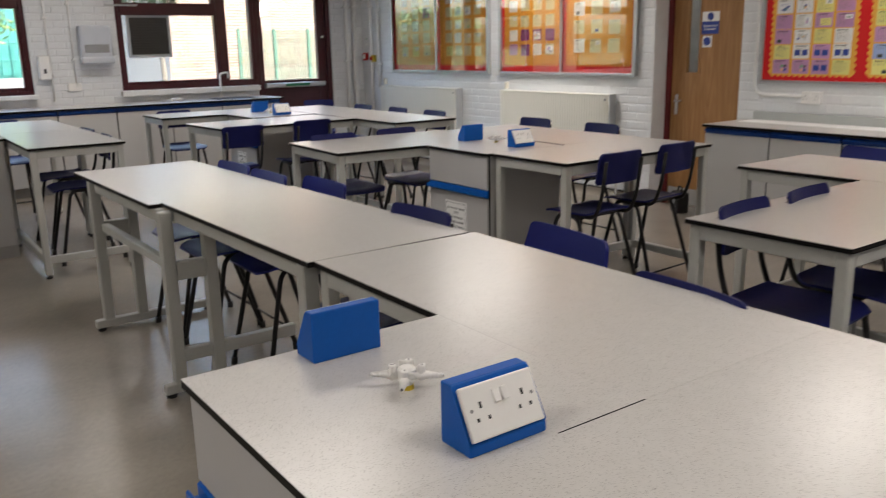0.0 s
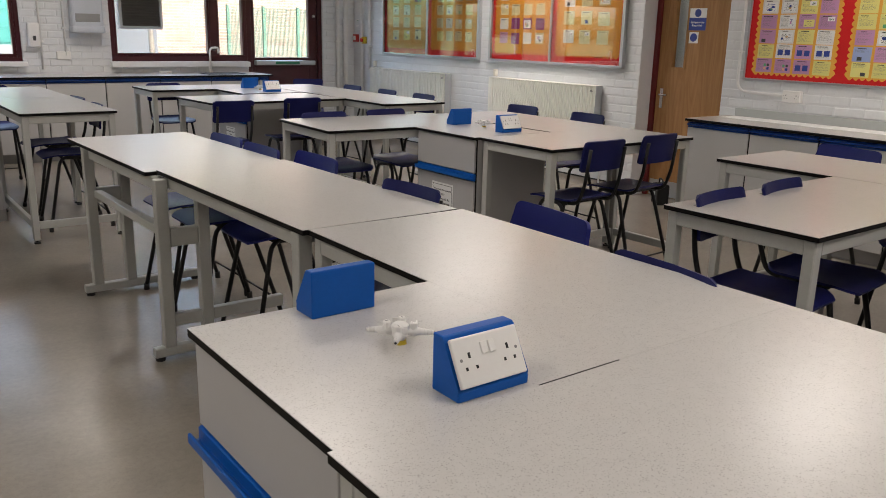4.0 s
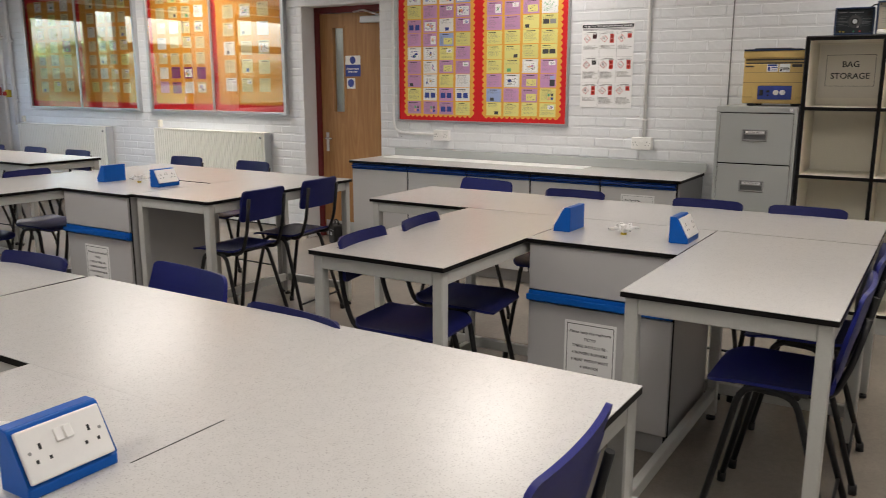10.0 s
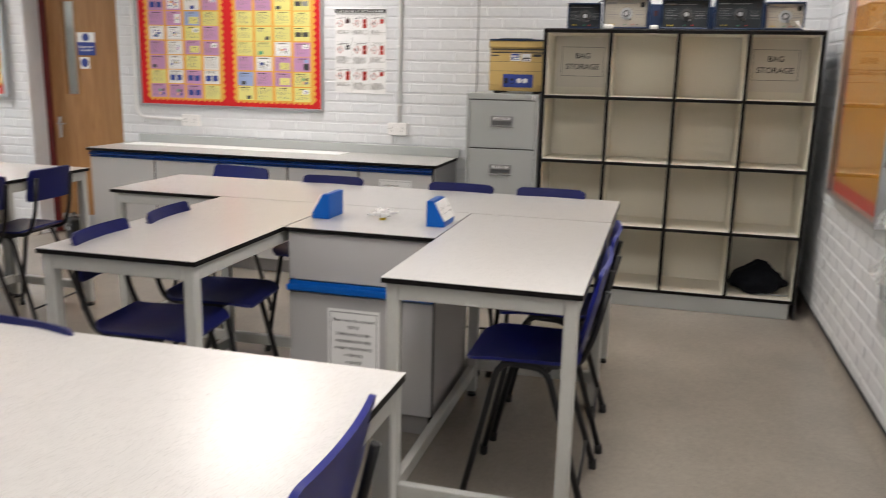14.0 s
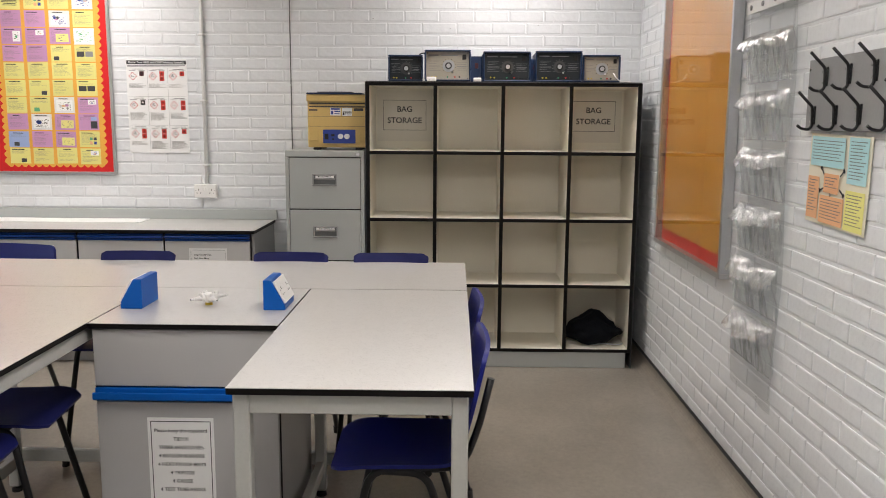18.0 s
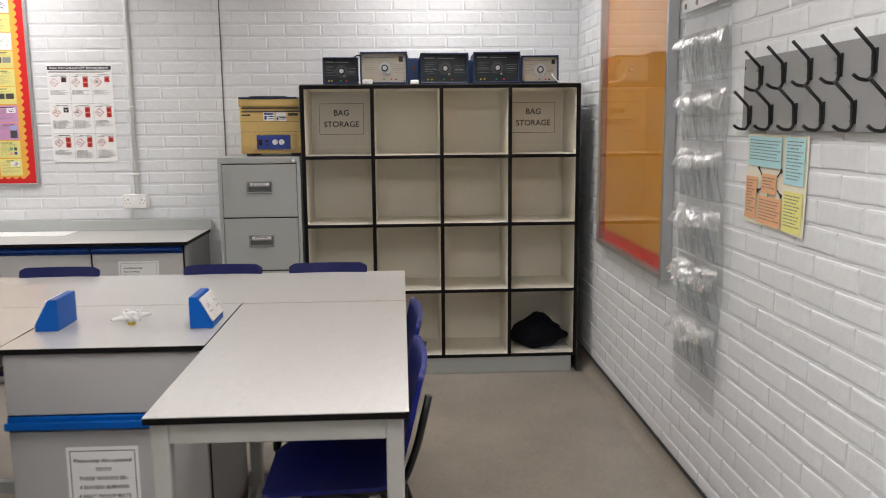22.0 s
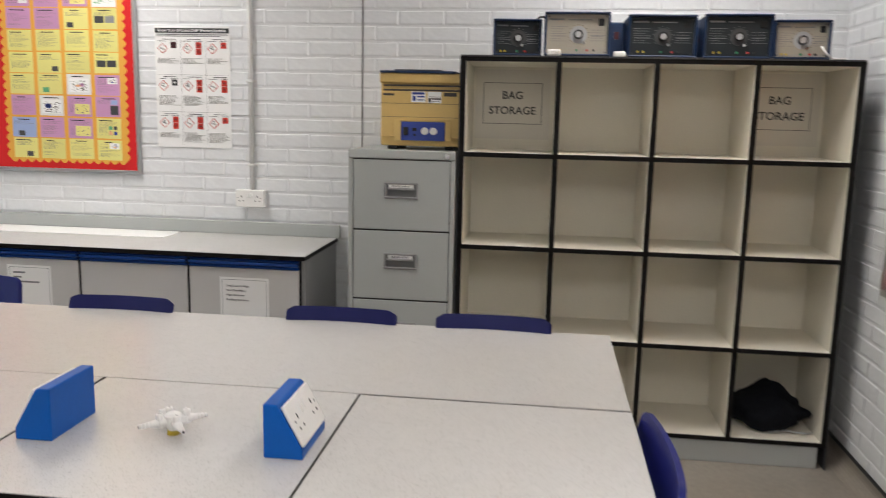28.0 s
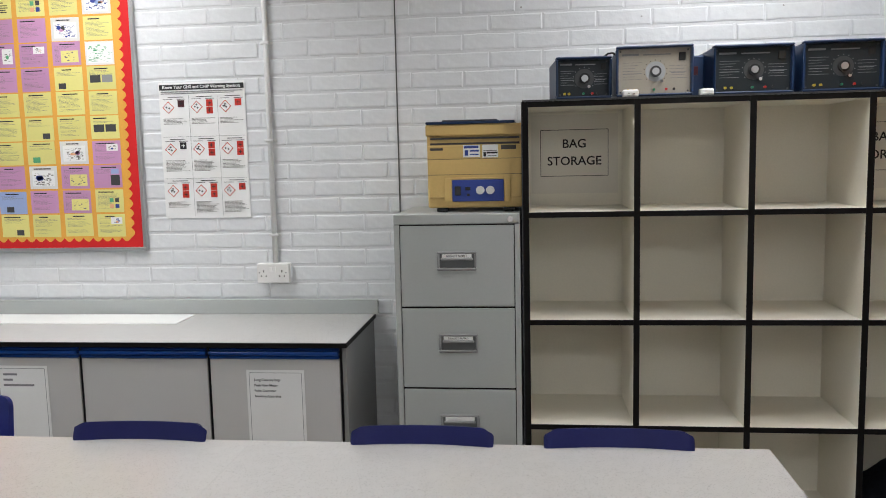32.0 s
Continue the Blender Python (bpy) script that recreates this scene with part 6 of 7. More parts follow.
def water_bath():
    w, h, d = 0.335, 0.315, 0.30
    t = thing("water_bath", "ochre yellow water bath with blue control panel on the cabinet", "water bath", on_east(1.119, 1.3215, WALL_E - 8.10) @ Matrix.Diagonal((1.085, 1.05, 1.0, 1.0)))
    for x in (0.05, w - 0.05):
        for z in (-0.03, -d + 0.05):
            part("foot", solid((x - 0.02, x + 0.02, 0.0, 0.014, z - 0.02, z + 0.02), bevel=0.003), RUBBER, t)
    part("tank", solid((0.0, w, 0.014, h - 0.02, -d, -0.01), bevel=0.008, seg=2), OCHRE, t)
    part("front", solid((0.004, w - 0.004, 0.05, h - 0.075, -0.01, 0.006), bevel=0.004), OCHRE, t)
    part("vent", solid((0.012, w - 0.012, h - 0.073, h - 0.066, -0.008, -0.003), (0.012, w - 0.012, h - 0.054, h - 0.047, -0.008, -0.003)), GRILLE, t)
    part("lid", solid((-0.003, w + 0.003, h - 0.042, h, -d - 0.004, 0.004), bevel=0.006, seg=2), OCHRE, t)
    for z in (0.134, 0.190):
        part("seam", solid((0.004, w - 0.004, z, z + 0.0014, 0.0055, 0.0066)), GRILLE, t)
    part("panel_surround", solid((0.060, 0.086, 0.036, 0.124, 0.0055, 0.009), (0.270, 0.292, 0.036, 0.124, 0.0055, 0.009), (0.086, 0.270, 0.118, 0.124, 0.0055, 0.009), bevel=0.002), OCHRE, t)
    p = part("control_panel", solid((0.088, 0.268, 0.038, 0.116, 0.006, 0.010), bevel=0.002), BLUE_INK, t, "blue control panel")
    part("switch", solid((0.097, 0.118, 0.060, 0.093, 0.010, 0.016), bevel=0.002), RUBBER, p)
    part("indicator", solid((0.134, 0.152, 0.078, 0.090, 0.010, 0.012), (0.139, 0.149, 0.058, 0.066, 0.010, 0.012)), RUBBER, p)
    for x in (0.186, 0.221):
        bm = bmesh.new()
        disc(bm, x, 0.078, 0.010, 0.015, 0.008, 18)
        disc(bm, x, 0.078, 0.018, 0.008, 0.010, 14)
        part("dial", bm, WHITE, p)
    s = part("sticker", solid((0.128, 0.187, 0.196, 0.240, 0.006, 0.0072)), PAPER, t, "white maker's sticker")
    bars("sticker_print", [(0.132, 0.182, 0.228, 0.237), (0.134, 0.146, 0.202, 0.222), (0.152, 0.183, 0.216, 0.222), (0.152, 0.183, 0.204, 0.208)], BLUE_INK, s, 0.0072)
    s = part("sticker", solid((0.195, 0.250, 0.194, 0.240, 0.006, 0.0072)), PAPER, t, "white dealer's sticker")
    bars("sticker_print", [(0.199, 0.246, 0.218, 0.220), (0.199, 0.208, 0.198, 0.214), (0.210, 0.248, 0.208, 0.214), (0.213, 0.244, 0.199, 0.201)], INK, s, 0.0072)
    bars("name_bar", [(0.012, 0.058, 0.222, 0.231), (0.260, 0.312, 0.222, 0.237)], GRILLE, t, 0.006)
    m = thing("magazine", "dark magazine lying on top of the water bath", "magazine", on_east(1.110, 1.3215 + h * 1.05, WALL_E - 8.10))
    part("cover", solid((-0.01, 0.325, 0.0005, 0.010, -0.28, 0.01), bevel=0.002), CASE_BLUE, m)
    m = thing("magazine", "thin dark booklet lying on a magazine", "magazine", on_east(1.06, 1.3215 + h * 1.05 + 0.0105, WALL_E - 8.10))
    part("cover", solid((0.0, 0.21, 0.0, 0.006, -0.25, -0.01), bevel=0.002), CHARCOAL, m)


water_bath()


# ---- open shelves ----
def cube_shelves():
    """Sixteen open compartments; local x right, y up, z out, the front at 0."""
    w, h, d, base = 1.617, 1.722, 0.40, 0.100
    t = thing("cube_shelves", "nearly empty cream shelf unit of sixteen compartments with dark edges", "shelf unit", on_east(0.756, 0, WALL_E - 8.012))
    e = 0.0028
    pitch, th = (w - 0.022) / 4, 0.022
    part("base", solid((0.0, w - 0.03, 0.0, base, -d + 0.02, -0.006), bevel=0.003), CABINET, t, "grey base plinth")
    part("back", solid((0.004, w - 0.004, base, h, -d, -d + 0.008)), CREAM, t)
    for k in range(5):
        x = k * pitch
        outer = CHARCOAL if k in (0, 4) else CREAM
        u = part("upright", solid((x, x + th, base, h, -d + 0.008, -0.002)), CREAM, t)
        part("edging", solid((x, x + th, base, h, -0.0018, e), bevel=0.001), EDGE, u)
    part("outer_side", solid((-0.004, -0.0002, base, h, -d, e)), CHARCOAL, t)
    part("outer_side", solid((w - 0.0, w + 0.004, 0.0, h, -d, e)), CHARCOAL, t)
    for r in range(5):
        z = base + (h - base - 0.020) * r / 4
        for k in range(4):
            x = k * pitch + th
            s = part("shelf", solid((x, x + pitch - th, z, z + 0.020, -d + 0.008, -0.002)), CREAM, t)
            part("edging", solid((x, x + pitch - th, z, z + 0.020, -0.0018, e - 0.0006), bevel=0.001), EDGE, s)
    part("top_board", solid((0.0, w, h + 0.0005, h + 0.006, -d, e)), CHARCOAL, t)
    # paper notices fixed to the backs of two compartments
    for x0, full in ((0.025, True), (3 * pitch + 0.01, False)):
        zc = 1.535
        cx = 0.205 if full else 1.405
        n = part("notice", solid((cx - 0.175, cx + 0.175, zc - 0.165, zc + 0.155, -d + 0.0085, -d + 0.0095)), LAMINATE, t, "laminated notice sheet")
        for word, up in (("BAG", 0.036), ("STORAGE", -0.034)):
            words("notice_text", word, 0.05, Matrix.Translation((cx, zc + up, -d + 0.0102)), INK, n)
        b = rim(0.27, 0.185, 0.0022, 0, 0.0004, 0)
        b.transform(Matrix.Translation((cx - 0.135, zc - 0.0925, -d + 0.0098)))
        part("notice_border", b, INK, n)
    return t


cube_shelves()


def crumpled_bag():
    """A soft black bag slumped in the lowest compartment."""
    t = thing("black_bag", "slumped black fabric drawstring bag in the bottom compartment", "bag", facing(8.20, -0.66, 0.122, 0))
    bm = bmesh.new()
    bmesh.ops.create_icosphere(bm, subdivisions=4, radius=1)
    for v in bm.verts:
        p = v.co.copy()
        n = noise.noise(p * 1.8) * 0.22 + noise.noise(p * 4.5 + Vector((3, 1, 7))) * 0.10
        peak = 1.0 + 0.30 * max(0, p.z) * math.exp(-((p.y + 0.1) ** 2) * 5)
        v.co = Vector((p.x * 0.13, p.y * 0.165, p.z * 0.088 * peak * (1.15 - 0.55 * max(0, -p.y)))) * (1 + n)
        v.co.z = max(v.co.z + 0.072, 0.0 + 0.004 * (1 + noise.noise(p * 6)))
    for f in bm.faces:
        f.smooth = True
    part("sack", bm, DARK_CLOTH, t)
    part("cord", rod([(-0.10 - 0.01 * math.sin(k), 0.05 - 0.022 * k, 0.006 + 0.004 * math.sin(k * 1.7) ** 2) for k in range(11)], 0.004, 6), GREY_PLASTIC, t, "pale cord")


crumpled_bag()


# ---- power supplies ----
def power_supply(y, w, h, dark, turn=0.0, x=8.14):
    label = "dark blue bench power supply with black fascia and silver dial" if dark else "dark blue bench power supply with cream fascia and grey dial"
    t = thing("power_supply", label, "power supply", on_east(y, 1.7285, WALL_E - x) @ Matrix.Rotation(radians(turn), 4, "Y"), "power supplies")
    d = 0.26
    for a in (0.03, w - 0.03):
        for b in (-0.018, -d + 0.022):
            part("foot", solid((a - 0.012, a + 0.012, 0.0, 0.008, b - 0.012, b + 0.012)), RUBBER, t)
    part("case", solid((0.0, w, 0.008, h, -d, 0.0), bevel=0.007, seg=2), CASE_BLUE, t)
    part("case_lip", rim(w - 0.016, h - 0.020, 0.009, -0.006, 0.030, 0.004), CASE_BLUE, t).matrix_local = Matrix.Translation((0.008, 0.015, 0))
    f = part("fascia", solid((0.008, w - 0.008, 0.015, h - 0.005, 0.0, 0.0035)), FACE_DARK if dark else FACE_CREAM, t, "black fascia" if dark else "cream fascia")
    bm = bmesh.new()
    disc(bm, w * 0.52, h * 0.52, 0.0035, 0.020, 0.014, 20)
    dial = part("dial", bm, RUBBER if dark else CHARCOAL, f)
    bm = bmesh.new()
    disc(bm, w * 0.52, h * 0.52, 0.0175, 0.0125, 0.005, 20)
    part("dial_cap", bm, ALU, dial, "silver dial cap")
    bm = bmesh.new()
    disc(bm, w * 0.52, h * 0.52, 0.0035, 0.036, 0.0006, 28)
    part("dial_scale", bm, CHARCOAL if dark else GREY_PLASTIC, f)
    bm = bmesh.new()
    for k in range(11):
        a = radians(220 - 26 * k)
        cx, cy = w * 0.52 + 0.041 * math.cos(a), h * 0.52 + 0.041 * math.sin(a)
        box(bm, cx - 0.0015, cx + 0.0015, cy - 0.0015, cy + 0.0015, 0.0035, 0.0042)
    part("dial_marks", bm, GREY_INK if dark else INK, f)
    bars("print", [(w * 0.08, w * 0.30, h * 0.84, h * 0.88), (w * 0.36, w * 0.72, h * 0.84, h * 0.865), (w * 0.10, w * 0.34, h * 0.48, h * 0.495), (w * 0.72, w * 0.90, h * 0.48, h * 0.495)], GREY_INK, f, 0.0035)
    part("switch", solid((w * 0.82, w * 0.91, h * 0.72, h * 0.88, 0.0035, 0.009), bevel=0.002), RUBBER, f)
    for cx, mat in ((0.16, YELLOW), (0.24, YELLOW), (0.50, GREEN), (0.66, RED), (0.76, INK)):
        bm = bmesh.new()
        disc(bm, w * cx, h * 0.165, 0.0035, 0.0047, 0.009, 12)
        part("terminal", bm, mat, f)
    for a in (0.016, w - 0.016):
        for b in (0.023, h - 0.013):
            part("corner_screw", solid((a - 0.003, a + 0.003, b - 0.003, b + 0.003, 0.0035, 0.0045)), CHARCOAL, f)
    bars("print", [(w * 0.09, w * 0.34 - 0.012 * (k % 3), h * (0.70 - 0.055 * k), h * (0.70 - 0.055 * k) + 0.0014) for k in range(7)] + [(w * 0.70, w * 0.93 - 0.01 * (k % 2), h * (0.62 - 0.06 * k), h * (0.62 - 0.06 * k) + 0.0014) for k in range(5)], GREY_INK, f, 0.0035)
    bm = bmesh.new()
    disc(bm, w * 0.60, h * 0.33, 0.0035, 0.006, 0.008, 12)
    part("indicator_lamp", bm, CHROME, f)
    return t


power_supply(0.632, 0.205, 0.155, True, 4)
power_supply(0.412, 0.272, 0.183, False, -2, x=8.12)
power_supply(0.064, 0.282, 0.178, True, 1)
power_supply(-0.248, 0.275, 0.182, True, -1)
power_supply(-0.530, 0.220, 0.160, False, -3)
for y, h in ((0.135, 0.165), (-0.222, 0.15)):
    t = thing("power_supply", "dark blue power supply standing behind the front row", "power supply", on_east(y + 0.03, 1.7285, WALL_E - 8.27), "power supplies")
    part("case", solid((0.0, 0.10, 0.0, h, -0.13, 0.0), bevel=0.006), CASE_BLUE, t)
    part("switch", solid((0.055, 0.075, h * 0.55, h * 0.75, 0.0, 0.005), bevel=0.001), MAROON, t)
plug = thing("mains_plug", "white mains plug lying on top of the shelf unit", "plug", on_east(0.37, 1.7285, WALL_E - 8.03))
part("body", solid((-0.028, 0.028, 0.0, 0.026, -0.02, 0.02), bevel=0.006, seg=2), WHITE, plug)
part("pins", solid((-0.012, -0.006, 0.008, 0.012, 0.02, 0.036), (0.006, 0.012, 0.008, 0.012, 0.02, 0.036)), CHROME, plug)
plug = thing("mains_plug", "white mains plug lying beside a power supply", "plug", on_east(0.10, 1.7285, WALL_E - 8.06))
part("body", solid((-0.024, 0.024, 0.0, 0.024, -0.02, 0.02), bevel=0.006, seg=2), WHITE, plug)
lead = thing("mains_lead", "black mains lead looped over the power supplies", "cable", Matrix())
part("lead", rod([(8.16 + 0.02 * math.sin(k * 0.7), 0.50 - 0.016 * k, 1.732 + 0.17 * math.sin(math.pi * min(1, k / 9)) ** 0.6) for k in range(10)], 0.004, 6), RUBBER, lead)
lead = thing("mains_lead", "white mains lead trailing on the shelf unit", "cable", Matrix())
part("lead", rod([(8.06 - 0.012 * math.sin(k * 0.9), -0.70 - 0.010 * k, 1.733 + 0.05 * math.exp(-k * 0.5)) for k in range(11)], 0.004, 6), WHITE, lead)


# ---- pocket hanger, hooks and leaflet on the south wall ----
def pocket_hanger():
    """A hanging sheet of clear vinyl pockets; local x right, y up, z out."""
    w, h = 0.445, 1.53
    t = thing("pocket_hanger", "hanging clear plastic pocket organiser with six rows of empty pockets", "organiser", on_south(6.495, 0.43, 0.012))

    def ground(u, v):
        return (u * w, v * h, 0.004 + 0.010 * math.sin(u * 9 + v * 3) * (1 - v) * 0.6 + 0.006 * math.sin(v * 14))

    part("back_sheet", sheet(ground, 10, 24, 0), POCKET, t).visible_shadow = True
    part("header", solid((-0.004, w + 0.004, h - 0.045, h, 0.020, 0.024), bevel=0.001), PAPER, t, "white hanging strip")
    for k in range(4):
        bm = bmesh.new()
        disc(bm, 0.04 + k * (w - 0.08) / 3, h - 0.022, 0.024, 0.010, 0.004, 14)
        part("eyelet", bm, BOARD_GREY, t)
    rnd = random.Random(8)
    for r in range(6):
        z0 = h - 0.31 - r * 0.2165
        for c in range(3):
            x0, x1 = 0.008 + c * w / 3, (c + 1) * w / 3 - 0.008
            bulge, ph = rnd.uniform(0.022, 0.04), rnd.uniform(0, 6)

            def pocket(u, v, x0=x0, x1=x1, z0=z0, bulge=bulge, ph=ph):
                o = bulge * math.sin(math.pi * u) ** 0.7 * (0.35 + 0.65 * v)
                crease = 0.0045 * math.sin(u * 29 + 2.4 * math.sin(v * 6 + ph) + ph) + 0.005 * math.sin(u * 13 + v * 5 + ph) + 0.002 * math.sin(u * 61 + 4 * v + ph)
                return (x0 + (x1 - x0) * u, z0 + 0.172 * v, 0.008 + o + crease)

            part("pocket", sheet(pocket, 30, 12, 0), POCKET, t)
        part("weld_seam", solid((0.004, w - 0.004, z0 - 0.004, z0, 0.009, 0.011)), FLAP, t)
        ph = rnd.uniform(0, 6)

        def lip(u, v, z0=z0, ph=ph):
            return (0.004 + (w - 0.008) * u, z0 + 0.182 - 0.034 * v - 0.032 * v ** 3 + 0.008 * math.sin(u * 12 + ph) * v, 0.012 + (0.092 * v - 0.012 * v ** 4) * (0.18 + 0.82 * math.sin(math.pi * u) ** 0.6) + 0.010 * math.sin(u * 14 + ph) * v + 0.006 * math.sin(u * 37 + ph + 3 * v) * v + 0.003 * math.sin(u * 83 + 2 * v))

        part("flap", sheet(lip, 60, 8, 0), FLAP, t)


pocket_hanger()


def coat_hooks():
    w, h = 1.09, 0.228
    t = thing("coat_rack", "grey board with two staggered rows of black coat hooks", "coat rack", on_south(5.915, 1.470, 0.005))
    part("board", solid((0, w, 0, h, 0.0, 0.018), bevel=0.002), BOARD_GREY, t)

    def hook(x, z):
        hk = part("hook", rod(bent([(x, z + 0.064, 0.076), (x, z + 0.016, 0.028), (x, z - 0.044, 0.026), (x, z - 0.056, 0.036), (x, z - 0.053, 0.060), (x, z - 0.042, 0.074)], 0.009, 4), 0.0047, 8), TUBE, t, "black metal coat hook")
        bm = bmesh.new()
        disc(bm, x, z + 0.004, 0.0342, 0.0028, 0.0012, 8)
        part("screw", bm, CHROME, hk)
        bm = bmesh.new()
        disc(bm, x, z - 0.030, 0.0322, 0.0028, 0.0012, 8)
        part("screw", bm, CHROME, hk)
        part("hook_plate", solid((x - 0.006, x + 0.006, z - 0.04, z + 0.02, 0.018, 0.023), bevel=0.002), TUBE, hk)

    for k in range(7):
        hook(0.068 + 0.151 * k, 0.060)
        if k < 6:
            hook(0.138 + 0.1525 * k, 0.179)
    for x in (0.012, w - 0.015):
        bm = bmesh.new()
        disc(bm, x, h - 0.03, 0.018, 0.005, 0.002, 10)
        part("screw", bm, CHROME, t)


coat_hooks()


def leaflet():
    w, h = 0.405, 0.287
    rnd = random.Random(14)
    t = thing("leaflet", "creased cream leaflet with turquoise, orange and yellow boxes", "poster", on_south(5.898, 1.176, 0.006) @ Matrix.Rotation(radians(-1.0), 4, "Z"))

    def paper(u, v):
        return (u * w, v * h, 0.002 + 0.003 * u * (1 - v) ** 2 + 0.001 * math.sin(u * 9))

    part("paper", sheet(paper, 10, 8, 0.0006), CREAM_PAPER, t)
    z = 0.0064
    for name, r, mat in (("turquoise_box", (0.02, 0.25, 0.185, 0.278), TEAL_INK), ("turquoise_box", (0.275, 0.392, 0.145, 0.282), TEAL_INK), ("orange_box", (0.012, 0.092, 0.015, 0.15), SALMON_INK), ("orange_box", (0.105, 0.265, 0.008, 0.095), SALMON_INK), ("yellow_box", (0.275, 0.392, 0.006, 0.125), LEMON_INK), ("orange_box", (0.125, 0.225, 0.105, 0.165), SALMON_INK)):
        b = part(name, solid((*r, z, z + 0.0006)), mat, t)
        x0, x1, y0, y1 = r
        n = int((y1 - y0) / 0.0105) - 1
        bars("print", text_rows([(x0 + 0.010, x1 - 0.010 - 0.012 * (k % 3), y1 - 0.0135 - k * 0.0098, y1 - 0.0108 - k * 0.0098) for k in range(max(1, n))], rnd, 0.0042), TEXT_GREY, b, z + 0.0006, 0.0003)
    for x, y, a in ((0.112, 0.172, 135), (0.112, 0.112, 200), (0.245, 0.172, 40), (0.25, 0.112, -30), (0.175, 0.098, -90)):
        ar = part("arrow", solid((-0.018, 0.014, -0.0028, 0.0028, 0, 0.0005), (0.008, 0.018, -0.007, 0.007, 0, 0.0005)), INK, t)
        ar.matrix_local = Matrix.Translation((x, y, z)) @ Matrix.Rotation(radians(a), 4, "Z")


leaflet()


# ---- outside ----
GRASS = material("pale_asphalt", (0.105, 0.104, 0.097), 0.9, vary=0.2, scale=0.6, fine=20)


def rise(y):
    """The yard climbs gently away from the building."""
    return -0.15 + max(0.0, y - 12.0) * 0.035


bm = bmesh.new()
for a, b in ((10.42, 12.0), (12.0, 46.0), (46.0, 400.0)):
    q = [bm.verts.new((x, y, rise(min(y, 46.0)))) for x, y in ((-300, a), (300, a), (300, b), (-300, b))]
    bm.faces.new(q)
structure("ground", bm, GRASS, "pale sunlit asphalt playground rising to the field", "ground")
LEAF = material("leaf", (0.065, 0.135, 0.065), 0.6, vary=0.35, scale=2, random_obj=0.2)
# Leaf colour kept very dark so the unseen hedge hardly mirrors in the glazing.
DARK_LEAF = material("dark_leaf", (0.022, 0.042, 0.024), 0.6, vary=0.3, scale=2)
LEAF2 = material("light_leaf", (0.12, 0.20, 0.06), 0.6, vary=0.3, scale=2)
BARK = material("bark", (0.11, 0.10, 0.085), 0.9, vary=0.3, scale=12, bump=0.6, bump_scale=40)
TEAL = material("teal_container_paint", (0.012, 0.11, 0.105), 0.45, vary=0.1, scale=2)
OUT_BRICK = material("buff_brick", (0.14, 0.10, 0.083), 0.85, vary=0.15, scale=10)


def brick_tones(m):
    """Each brick of the joined wall fired to a tone of its own."""
    t = m.node_tree
    p = t.nodes["Principled BSDF"]
    src = p.inputs["Base Color"].links[0].from_socket
    geo, span, mul = (t.nodes.new("ShaderNode" + k) for k in ("NewGeometry", "MapRange", "VectorMath"))
    span.inputs["To Min"].default_value, span.inputs["To Max"].default_value = 0.65, 1.2
    t.links.new(geo.outputs["Random Per Island"], span.inputs["Value"])
    mul.operation = "SCALE"
    t.links.new(src, mul.inputs[0])
    t.links.new(span.outputs["Result"], mul.inputs["Scale"])
    t.links.new(mul.outputs["Vector"], p.inputs["Base Color"])


brick_tones(OUT_BRICK)
OUT_JOINT = material("pale_mortar", (0.27, 0.26, 0.25), 0.9, vary=0.1)
FENCE = material("green_fence_paint", (0.008, 0.055, 0.04), 0.5)
NET = material("white_net_cord", (0.8, 0.8, 0.8), 0.7)


def leaf_cloud(parent, name, centre, size, count, mat, seed, leaf=0.12):
    """A crown of many small leaves in uneven clumps."""
    rnd = random.Random(seed)
    clumps = [Vector((rnd.gauss(0, 0.5) * size[0], rnd.gauss(0, 0.5) * size[1], rnd.gauss(0, 0.45) * size[2])) for _ in range(18)]
    verts, faces = [], []
    for _ in range(count):
        c = rnd.choice(clumps)
        p = Vector(centre) + c + Vector((rnd.gauss(0, 0.22) * size[0], rnd.gauss(0, 0.22) * size[1], rnd.gauss(0, 0.2) * size[2]))
        a = Vector((rnd.uniform(-1, 1), rnd.uniform(-1, 1), rnd.uniform(-0.6, 0.6))).normalized() * leaf * rnd.uniform(0.5, 1.2)
        b = a.orthogonal().normalized() * leaf * 0.35
        n = len(verts)
        verts += [p - a, p + b, p + a, p - b]
        faces.append((n, n + 1, n + 2, n + 3))
    me = bpy.data.meshes.new(name)
    me.from_pydata(verts, [], faces)
    me.materials.append(mat)
    ob = new(name, me)
    ob.parent = parent
    return ob


def tree(x, y, h, crown, size, count, seed, mat, label, lean=0.0, leaf=0.12):
    t = thing("tree", label, "tree", facing(x, y, rise(y), 0), "trees")
    rnd = random.Random(seed)
    trunk = part("trunk", rod([(0.02 * math.sin(k), 0.03 * math.cos(k * 1.3), h * k / 6) for k in range(7)], [0.065 - 0.005 * k for k in range(7)], 10), BARK, t)
    for k in range(7):
        a = rnd.uniform(0, 6.3)
        z = h * rnd.uniform(0.5, 0.95)
        part("limb", rod([(0, 0, z), (0.5 * math.cos(a), 0.5 * math.sin(a), z + 0.5), (1.1 * math.cos(a), 1.1 * math.sin(a), z + 0.9)], [0.06, 0.04, 0.015], 6), BARK, trunk)
    leaf_cloud(t, "crown", (lean, 0, crown), size, count, mat, seed, leaf)
    return t


